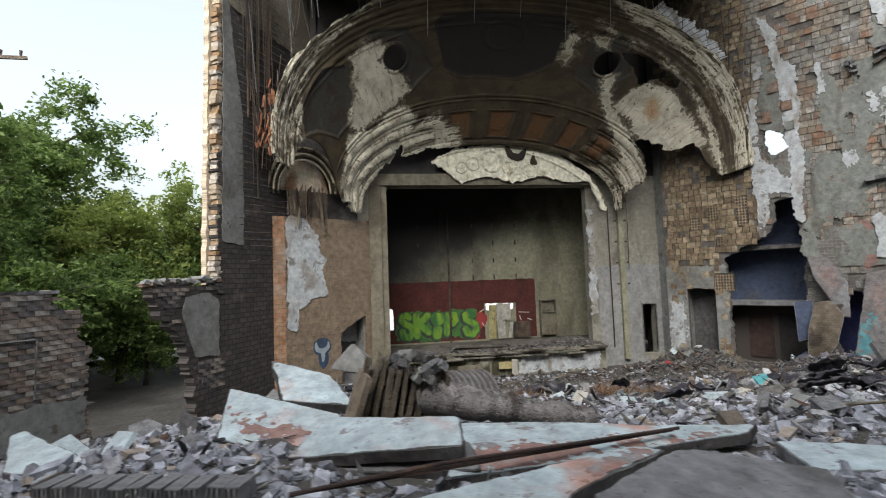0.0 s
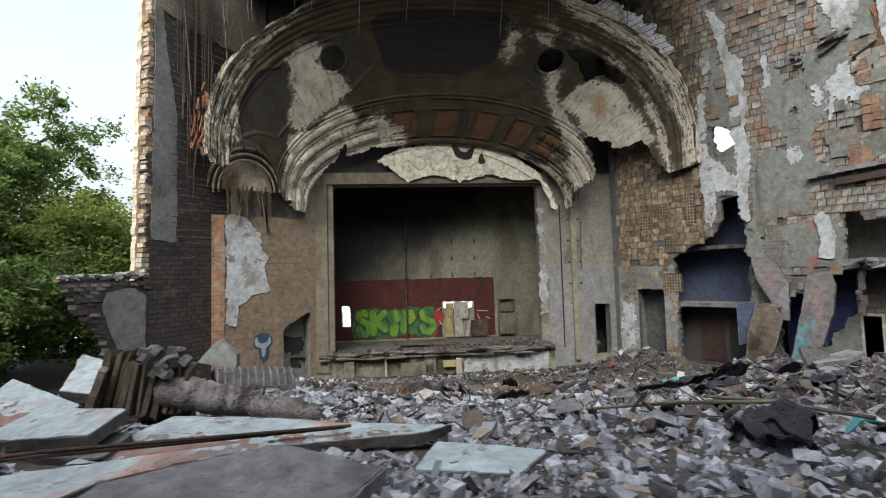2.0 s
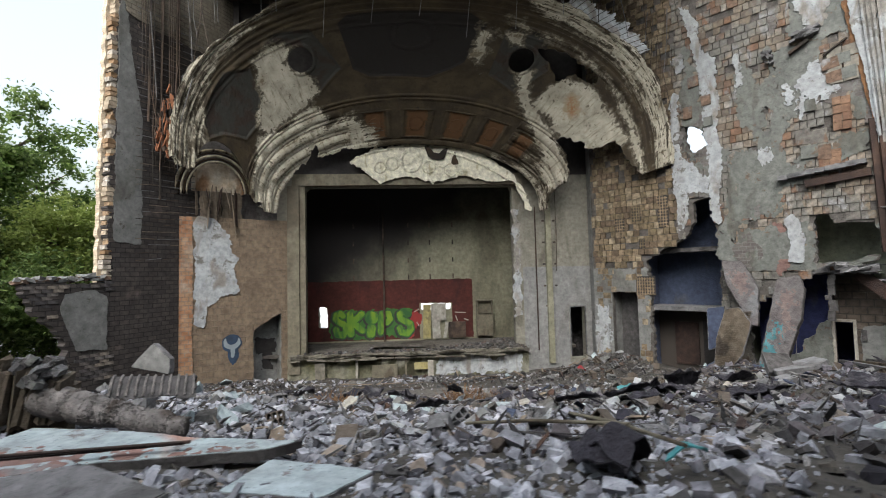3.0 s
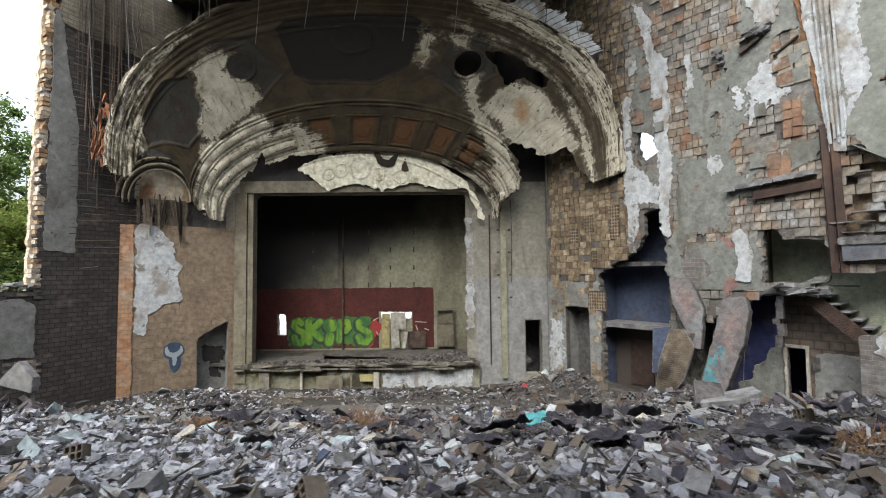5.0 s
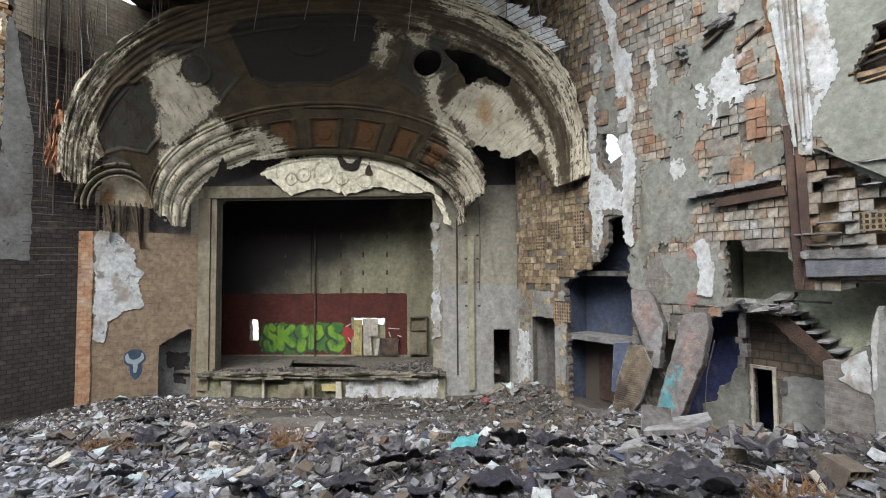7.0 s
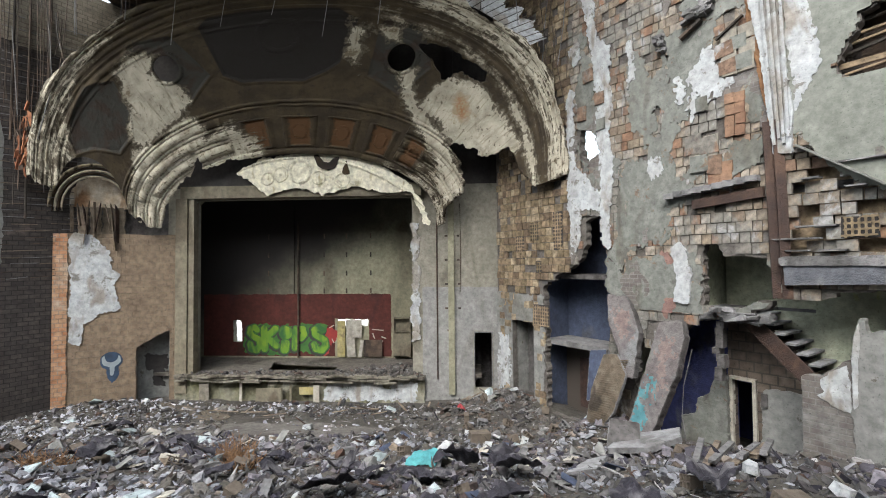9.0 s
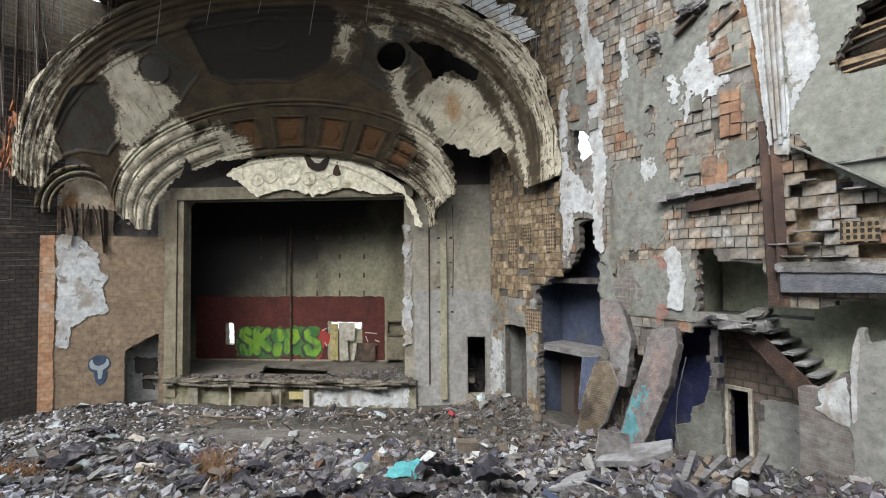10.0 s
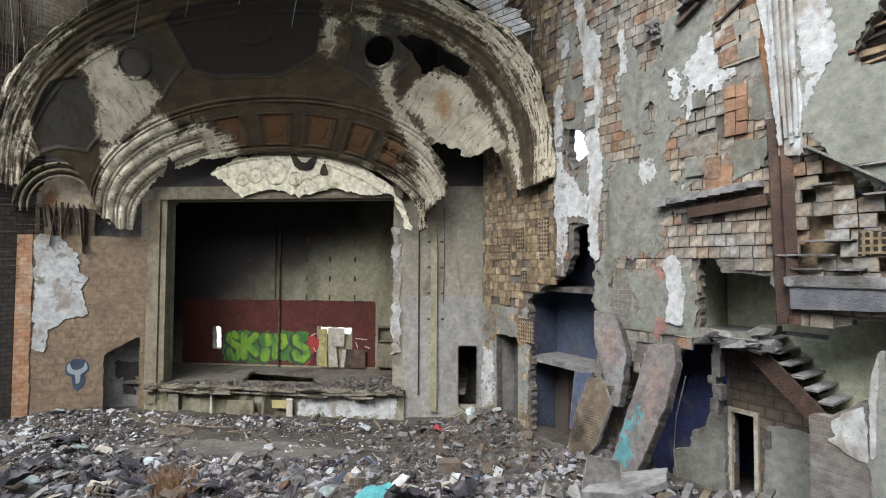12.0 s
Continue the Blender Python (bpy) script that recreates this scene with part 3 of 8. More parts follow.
# ---- front wall with the stage opening ----
def build_front():
    wall = tagged(new("wall_front"), "grey plastered proscenium wall round a burnt-out stage", "wall", kind="structure")

    def body(x, z):
        f = rect(x, z, -13.5, 10.3, -0.8, 20)
        f = np.minimum(f, -rect(x, z, -5.7, 5.6, 0.75, 9.8))
        f = np.minimum(f, -rect(x, z, 8.68, 9.52, 0.2, 3.0))
        f = np.minimum(f, -rect(x, z, -9.6, -6.75, -1.0, 3.4))
        return f
    part("masonry", sheet(on_front, -13.5, 10.3, -0.8, 10.4, 0.2, body, 0.5), M_PLASTER_FRONT, wall, "grey plastered wall")
    # coloured near-black so the void behind the vault's holes looks unlit
    part("upper_masonry", sheet(on_front, -13.5, 10.3, 10.4, 20, 0.4, body, 0.5), M_NEAR_BLACK, wall, "wall above the vault, coloured near-black for the unlit void")
    # left jamb pilaster, set forward in two steps
    s = Shape()
    s.box(Matrix.Translation((-6.25, 27.92, 4.9)), (0.62, 0.5, 9.9))
    part("pilaster", s, M_OLIVE, wall, "olive stained pilaster of the stage opening")
    s = Shape()
    s.box(Matrix.Translation((-5.78, 27.96, 4.9)), (0.30, 0.4, 9.9))
    part("jamb", s, M_OLIVE, wall)
    # white broken plaster edge of the right jamb
    part("plaster_edge", sheet(lambda a, b, w: on_front(a, b, 0.08 + w), 5.3, 6.6, 0.7, 8.6, 0.08,
         ragged(lambda a, b: np.minimum(rect(a, b, 5.58, 5.92, 2.6, 8.4), 1), 0.16, 0.4, 5), 0.10), M_PLASTER_WHITE, wall, "broken white plaster edge")
    s = Shape()
    s.tube([(6.84, 27.93, 8.6), (6.84, 27.93, 0.7)], [0.035, 0.035])
    part("pipe", s, M_RUST, wall, "thin rusty vertical pipe")
    s = Shape()
    s.tube([(8.0, 27.93, 9.4), (8.03, 27.93, 7.4), (7.98, 27.93, 5.0)], [0.02, 0.02, 0.02], 6)
    part("cable", s, M_WOOD_DARK, wall, "hanging black cable")
    for k, (x, z) in enumerate([(7.3, 7.8), (7.9, 7.8), (7.3, 6.6), (7.9, 6.6), (7.3, 5.4), (7.95, 5.4), (7.6, 4.7), (7.3, 4.2), (7.95, 4.2), (7.4, 3.1)]):
        s = Shape()
        s.box(Matrix.Translation((x, 27.99, z)), (0.14, 0.05, 0.09))
        part("bolt_plate", s, M_WOOD_DARK, wall)
    part("dado_paint", sheet(lambda a, b, w: on_front(a, b, 0.012 + w), 6.1, 9.9, -0.6, 5.4, 0.1, ragged(lambda a, b: np.minimum(rect(a, b, 6.1, 9.9, -1, 5.25), -rect(a, b, 8.6, 9.6, 0, 3.08)), 0.03, 0.4, 6), 0.01), mat("blue_grey_wall_paint", (0.195, 0.197, 0.190), (0.225, 0.225, 0.215), 0.9, (0.155, 0.150, 0.138), 0.5, 0.55, bump=0.15), wall, "blue-grey painted dado")
    # small door leading off
    s = Shape()
    for x in (8.655, 9.545):
        s.box(Matrix.Translation((x, 28.02, 1.7)), (0.05, 0.16, 2.6))
    s.box(Matrix.Translation((9.1, 28.02, 3.03)), (0.94, 0.16, 0.06))
    part("door_frame", s, M_CONCRETE, wall)
    s = Shape()
    s.box(Matrix.Translation((9.1, 30.6, 1.6)), (3.0, 0.1, 5.0))
    s.box(Matrix.Translation((7.78, 29.55, 1.6)), (0.1, 2.0, 5.0))
    s.box(Matrix.Translation((10.5, 29.55, 1.6)), (0.1, 2.0, 5.0))
    s.box(Matrix.Translation((9.1, 29.55, 4.1)), (3.0, 2.0, 0.1))
    part("passage", s, M_CONCRETE_DARK, wall, "dark passage behind the small door")
    # lintel band over the opening
    s = Shape()
    s.box(Matrix.Translation((-0.1, 27.9, 10.15)), (12.4, 0.5, 0.62))
    part("lintel", s, M_OLIVE, wall, "olive stained lintel")


build_front()


# ---- stage ----
def build_stage():
    stage = tagged(new("stage"), "ruined theatre stage with a dusty floor and an open trap", "stage", kind="structure")

    def floor_at(x, y, w):
        return Vector((x, y, 0.9 + w))
    part("stage_floor", sheet(floor_at, -9, 9, 27.55, 32, 0.2, lambda x, y: np.minimum(np.maximum(rect(x, y, -9, 9, 28.1, 32.1), rect(x, y, -6.4, 6.2, 27.4, 29)), -poly(x, y, [(-2.7, 30.9), (1.2, 30.2), (1.45, 28.85), (-2.2, 28.9)]) + 0.1 * fbm(x * 2, y * 2, 1)), 0.16), M_STAGE_FLOOR, stage)
    part("stage_front", sheet(lambda x, z, w: Vector((x, 27.75 - w, z)), -6.6, 6.2, -0.7, 0.76, 0.1, ragged(lambda x, z: rect(x, z, -6.6, 6.2, -0.8, 0.8), 0.03, 0.3), 0.2, 0.02), M_STAGE_FRONT, stage, "mossy painted stage front")
    for x, w, z, h, m in ((-4.9, 0.5, 0.05, 0.9, M_EDGE), (-3.0, 0.12, 0.1, 0.9, M_FRAME), (-1.55, 1.3, -0.05, 0.7, M_OLIVE), (-0.45, 0.10, 0.05, 0.9, M_OLIVE), (0.35, 0.7, 0.18, 0.36, M_YELLOWED), (0.85, 0.3, 0.0, 0.9, M_FRAME)):
        q = Shape()
        q.box(Matrix.Translation((x, 27.52, z)), (w, 0.05, h), 0.06, random.Random(int(x * 10)))
        part("front_panel", q, m, stage)
    part("white_patch", sheet(lambda x, z, w: Vector((x, 27.74 - w, z)), 0.8, 6.2, -0.5, 0.76, 0.07, ragged(lambda x, z: rect(x, z, 1.2, 5.8, -0.35, 0.55), 0.16, 0.4, 4), 0.02), M_PLASTER_WHITE, stage, "flaking white paint")
    s = Shape()
    rng = random.Random(4)
    for layer in range(4):
        x = -6.4
        while x < 5.4:
            w = rng.uniform(0.3, 1.2)
            if rng.random() < 0.82:
                s.box(Matrix.Translation((x + w / 2, 27.58 + rng.uniform(-0.12, 0.1), 0.64 + layer * 0.09 + rng.uniform(-0.02, 0.02))) @ pose(0, 0, 0, rng.uniform(-4, 4), rng.uniform(-1.5, 1.5), rng.uniform(-3, 3)), (w * 0.98, 0.34, 0.075), 0.1, rng)
            x += w
    part("stage_edge", s, M_EDGE, stage, "crumbled stage edge")
    # near-black colour gives the open trap its deep shade
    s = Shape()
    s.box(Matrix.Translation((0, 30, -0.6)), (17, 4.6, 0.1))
    part("understage_floor", s, M_NEAR_BLACK, stage)

    wall = tagged(new("wall_stage"), "stage back wall, darker towards its top and left above a dark red band", "wall", kind="structure")

    def body(x, z):
        f = rect(x, z, -9.2, 9.2, -0.8, 20)
        f = np.minimum(f, -(rect(x, z, -5.75, -5.25, 1.85, 3.12) + 0.06 * fbm(x * 5, z * 5, 2)))
        f = np.minimum(f, -(rect(x, z, 0.55, 2.45, 2.75, 3.16) + 0.06 * fbm(x * 5, z * 5, 3)))
        return f
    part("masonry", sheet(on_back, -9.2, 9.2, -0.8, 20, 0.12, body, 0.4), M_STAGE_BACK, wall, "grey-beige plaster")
    part("red_band", sheet(lambda x, z, w: on_back(x, z, 0.006 + w), -7.6, 3.9, 1.0, 4.8, 0.08, ragged(lambda x, z: np.minimum(np.minimum(rect(x, z, -9, 3.8, 0.9, 4.66), -rect(x, z, -5.78, -5.22, 1.82, 3.14)), -rect(x, z, 0.45, 2.5, 0.9, 3.2)), 0.03, 0.4, 2), 0.005), M_RED, wall, "dark red painted band")
    # left side wall near-black, right one in the stage plaster
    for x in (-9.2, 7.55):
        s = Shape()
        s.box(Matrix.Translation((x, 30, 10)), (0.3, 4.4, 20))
        part("side_wall", s, M_STAGE_BACK if x > 0 else M_NEAR_BLACK, wall)
    s = Shape()
    s.tube([(-1.75, 31.9, 9.0), (-1.75, 31.9, 0.9)], [0.06, 0.06])
    part("pipe", s, M_WOOD_DARK, wall, "black vertical pipe")
    s = Shape()
    s.box(Matrix.Translation((-2.15, 31.95, 7.4)), (0.28, 0.12, 5.4))
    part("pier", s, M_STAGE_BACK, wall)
    for x in (-3.6, -0.2, 1.15, 2.6):
        for z in (4.85, 5.9, 7.0, 8.1):
            s = Shape()
            s.box(Matrix.Translation((x, 31.99, z)), (0.08, 0.06, 0.3))
            part("slot", s, M_WOOD_DARK, wall)
    # boards, cabinets leaning at the back
    for x, z, w, h, tilt, m in ((0.88, 1.0, 0.46, 2.1, 1, M_YELLOWED), (1.62, 2.1, 0.92, 1.05, 0, M_FRAME), (1.45, 1.0, 0.5, 1.15, -4, M_FRAME), (2.05, 1.0, 0.2, 1.0, 9, M_FRAME), (2.75, 1.0, 1.1, 1.0, 0, M_WOOD_DARK)):
        s = Shape()
        s.box(Matrix.Translation((x, 31.85 - 0.05 * (z < 2), z + h / 2)) @ pose(0, 0, 0, 3, tilt, 0), (w, 0.06, h))
        ob = part("board", s, m)
        tagged(ob, "charred brown board leaning on the stage wall" if m == M_WOOD_DARK else "pale flaking board leaning on the stage wall", "board", "boards on the stage")
    rack = tagged(new("shelf_rack"), "plain grey cabinet with shelves on the stage", "rack")
    for name, x, z, w, h, y, d in (("back", 4.5, 2.15, 1.0, 2.3, 31.9, 0.06), ("side", 4.02, 2.15, 0.06, 2.3, 31.75, 0.36), ("side", 4.98, 2.15, 0.06, 2.3, 31.75, 0.36), ("shelf", 4.5, 3.27, 0.92, 0.06, 31.75, 0.36), ("shelf", 4.5, 2.5, 0.92, 0.05, 31.75, 0.36), ("door", 4.5, 1.75, 0.9, 1.3, 31.6, 0.05)):
        s = Shape()
        s.box(Matrix.Translation((x, y, z)), (w, d, h))
        part(name, s, M_OLIVE, rack)
    s = Shape()
    for x, z, w, h, a in ((3.0, 2.55, 0.7, 0.05, 4), (2.75, 2.2, 0.35, 0.06, 70), (3.2, 1.75, 0.4, 0.06, -60), (3.35, 2.1, 0.3, 0.06, 20), (0.32, 1.9, 0.3, 0.05, 60), (0.25, 2.75, 0.35, 0.05, -30)):
        s.box(Matrix.Translation((x, 31.985, z)) @ pose(0, 0, 0, 0, a, 0), (w, 0.01, h))
    part("white_scrawl", s, M_FRAME, wall, "white sprayed scrawl")
    part("red_blotch", sheet(lambda x, z, w: on_back(x, z, 0.012 + w), -0.4, 0.7, 1.0, 2.9, 0.06, ragged(lambda x, z: np.maximum(disc(x, z, 0.2, 2.2, 0.4, 0.5), disc(x, z, -0.2, 1.3, 0.3, 0.3)), 0.1, 0.2, 6), 0.006), mat("red_spray_paint", (0.30, 0.04, 0.03), (0.22, 0.03, 0.03), 3.0, bump=0.0), wall, "red sprayed blotch")

    # graffiti on the red band: rounded letters drawn as thick strokes
    dark_green = mat("dark_green_spray_paint", (0.03, 0.10, 0.03), (0.06, 0.16, 0.03), 2.0, bump=0.0)
    letters = [
        ([(-4.30, 2.55), (-4.45, 2.68), (-4.70, 2.62), (-4.74, 2.36), (-4.50, 2.14), (-4.18, 1.98), (-4.10, 1.62), (-4.30, 1.36), (-4.62, 1.42), (-4.72, 1.70)], 0.17),
        ([(-3.86, 2.62), (-3.82, 1.42)], 0.19), ([(-3.16, 2.62), (-3.70, 2.12), (-3.12, 1.62)], 0.18),
        ([(-2.56, 2.40), (-2.50, 2.38)], 0.36), ([(-2.56, 1.72), (-2.60, 1.40)], 0.24),
        ([(-1.92, 2.45), (-1.98, 1.50)], 0.17), ([(-1.90, 2.58), (-1.48, 2.60), (-1.40, 2.28), (-1.60, 2.06), (-1.90, 2.10)], 0.17),
        ([(-0.30, 2.55), (-0.52, 2.70), (-0.80, 2.56), (-0.78, 2.28), (-0.48, 2.12), (-0.16, 1.94), (-0.12, 1.58), (-0.36, 1.34), (-0.70, 1.40), (-0.82, 1.68)], 0.17)]

    def strokes(x, z, grow):
        best = np.full(np.shape(x), -9.0)
        for pts, r in letters:
            for (x0, z0), (x1, z1) in zip(pts, pts[1:]):
                ex, ez = x1 - x0, z1 - z0
                t = np.clip(((x - x0) * ex + (z - z0) * ez) / (ex * ex + ez * ez), 0, 1)
                best = np.maximum(best, r + grow - np.hypot(x - x0 - t * ex, z - z0 - t * ez))
        return best
    bright = mat("bright_green_spray_paint", (0.20, 0.32, 0.025), (0.11, 0.25, 0.028), 1.6, (0.035, 0.12, 0.035), 1.1, 0.50, bump=0.0)
    for name, grow, d, matl in (("graffiti_shadow", 0.13, 0.016, M_BLACK), ("graffiti_outline", 0.06, 0.024, dark_green), ("graffiti", 0.0, 0.032, bright)):
        part(name, sheet(lambda x, z, w, d=d: on_back(x, z, d + w), -5.3, 0.4, 0.95, 3.1, 0.035, lambda x, z, grow=grow: strokes(x + (0.05 if grow > 0.1 else 0), z + (0.05 if grow > 0.1 else 0), grow) + 0.015 * fbm(x * 5, z * 5, 7, 2), 0.004), matl, wall, {"graffiti": "rounded bright green sprayed letters"}.get(name, ""))
    part("green_cloud", sheet(lambda x, z, w: on_back(x, z, 0.009 + w), -5.4, 0.3, 0.95, 3.3, 0.08, ragged(lambda x, z: rect(x, z, -5.0, 0.0, 1.15, 2.85), 0.22, 0.5, 4), 0.004), dark_green, wall, "dark green sprayed ground")
    # unseen decks, sized to hold skylight off the stage, vault and walls
    fly = tagged(new("added_roof"), "unseen roof deck added to cut skylight on the stage and vault", "ceiling", kind="structure")
    s = Shape()
    s.box(Matrix.Translation((1.0, 24.3, 20.1)), (21.6, 17.6, 0.25))
    part("roof_deck", s, M_WOOD_DARK, fly)
    # second deck added behind the walk, also only to cut skylight
    s = Shape()
    s.box(Matrix.Translation((-2, -7.0, 20.1)), (52, 5.0, 0.25))
    part("roof_deck", s, M_WOOD_DARK, fly)


build_stage()


# ---- vault over the proscenium ----
def arch_grid(u, v):
    """u: 0 at the left foot to 1 at the right foot; v: 0 at the inner arch to 1 at the outer."""
    a = -0.14 + u * (math.pi + 0.28)
    leg = np.maximum(0.0, np.maximum(-a, a - math.pi))
    a = np.clip(a, 0.0, math.pi)
    p = 2.0 + 0.3 * v
    c, s = np.cos(a), np.sin(a)
    c, s = np.sign(c) * np.abs(c) ** (2 / p), np.maximum(s, 0.0) ** (2 / p)
    r = np.maximum(v, 0.0) ** 1.08
    foot = np.where(u < 0.5, 0.72 + 0.28 * r, 0.5 + 0.5 * r)
    return np.stack([0.97 * r - (6.9 + 4.5 * r) * c, 27.25 - 3.65 * v, 8.75 + 2.2 * r + (3.2 + 4.35 * r) * s - foot * leg / 0.14], -1)


def arch_point(u, v):
    return Vector(arch_grid(np.array(u), np.array(v)))


def vault_surface(a, b, w):
    """Metres along and across the vault, and metres out of it, to the world."""
    u, v, e = a / 26.0, b / 7.0, 0.004
    u2, v2 = np.clip(u, e, 1 - e), np.maximum(v, e)
    du = arch_grid(u2 + e, v) - arch_grid(u2 - e, v)
    dv = arch_grid(u, v2 + e) - arch_grid(u, v2 - e)
    n = np.cross(du, dv)
    n /= np.linalg.norm(n, axis=-1, keepdims=True) + 1e-9
    return arch_grid(u, v) + n * np.asarray(w)[..., None]


def in_metres(ring):
    return [(u * 26.0, v * 7.0) for u, v in ring]


# where the paint has peeled off the vault
PEELED = [
    [(0.30, 0.83), (0.251, 0.80), (0.25, 0.733), (0.233, 0.62), (0.201, 0.513), (0.184, 0.433), (0.20, 0.353), (0.238, 0.36), (0.318, 0.407), (0.341, 0.463), (0.334, 0.58), (0.323, 0.63), (0.309, 0.703), (0.321, 0.757)],
    [(0.184, 0.433), (0.114, 0.33), (0.03, 0.30), (0.0, 0.30), (0.0, -0.1), (0.22, -0.1), (0.295, 0.12), (0.349, 0.27), (0.318, 0.407), (0.238, 0.36)],
    [(0.275, 0.16), (0.324, 0.22), (0.364, 0.273), (0.394, 0.29), (0.403, 0.18), (0.426, 0.147), (0.43, 0.023), (0.40, -0.1), (0.27, -0.1)],
    [(0.0, 0.90), (0.0, 1.1), (0.12, 1.1), (0.204, 0.985), (0.275, 0.96), (0.283, 0.94), (0.193, 0.90), (0.149, 0.85), (0.091, 0.76), (0.068, 0.693), (0.02, 0.833)],
    [(0.564, 0.78), (0.568, 0.623), (0.588, 0.55), (0.586, 0.727), (0.60, 0.76), (0.588, 0.797)],
    [(0.603, 0.78), (0.615, 0.72), (0.641, 0.727), (0.63, 0.80)],
    [(0.636, 0.603), (0.676, 0.437), (0.696, 0.373), (0.736, 0.297), (0.802, 0.197), (0.881, 0.077), (0.94, 0.10), (0.94, 0.30), (0.869, 0.317), (0.795, 0.363), (0.746, 0.41), (0.709, 0.443), (0.69, 0.503), (0.674, 0.633)],
    [(0.711, 0.583), (0.726, 0.677), (0.782, 0.733), (0.83, 0.697), (0.921, 0.75), (0.93, 0.60), (0.88, 0.40), (0.801, 0.36), (0.751, 0.40), (0.704, 0.437)],
    [(0.60, 0.86), (0.642, 0.80), (0.699, 0.81), (0.772, 0.795), (0.858, 0.743), (0.921, 0.737), (1.0, 0.78), (1.0, 0.835), (0.886, 0.80), (0.80, 0.81), (0.72, 0.828), (0.64, 0.835)],
    [(0.60, 1.1), (0.61, 0.96), (0.66, 0.90), (0.75, 0.895), (0.82, 0.88), (0.90, 0.875), (1.0, 0.90), (1.0, 1.1)],
    [(0.68, -0.1), (0.70, 0.022), (0.79, 0.045), (0.90, 0.06), (1.0, 0.10), (1.0, -0.1)],
]
WORN_MOST = {1: 0.42, 3: 0.10, 8: 0.22, 9: 0.25, 10: 0.15}
PANEL_BLACK = [[(0.396, 0.82), (0.41, 0.86), (0.55, 0.86), (0.575, 0.81), (0.562, 0.58), (0.545, 0.53), (0.514, 0.47), (0.43, 0.49), (0.404, 0.55)]]
PANEL_BLUE = [[(0.283, 0.84), (0.30, 0.87), (0.356, 0.83), (0.388, 0.57), (0.335, 0.45), (0.318, 0.50)],
              [(0.602, 0.80), (0.61, 0.84), (0.66, 0.83), (0.695, 0.66), (0.665, 0.46), (0.605, 0.53)],
              [(0.088, 0.72), (0.11, 0.80), (0.20, 0.85), (0.245, 0.77), (0.235, 0.60), (0.20, 0.47), (0.15, 0.47), (0.12, 0.62)]]
FALLEN = [(0.80, 0.33), (0.828, 0.43), (0.883, 0.47), (0.905, 0.647), (0.944, 0.707), (0.985, 0.79), (1.05, 0.80), (1.05, 0.09), (0.965, 0.085), (0.935, 0.10), (0.935, 0.29), (0.87, 0.315)]
VAULT_HOLE = [(0.664, 0.745), (0.716, 0.795), (0.78, 0.80), (0.785, 0.735), (0.738, 0.70), (0.722, 0.60), (0.70, 0.66)]
NOTCH = [(0.215, -0.1), (0.222, 0.0), (0.288, 0.13), (0.276, 0.0), (0.275, -0.1)]


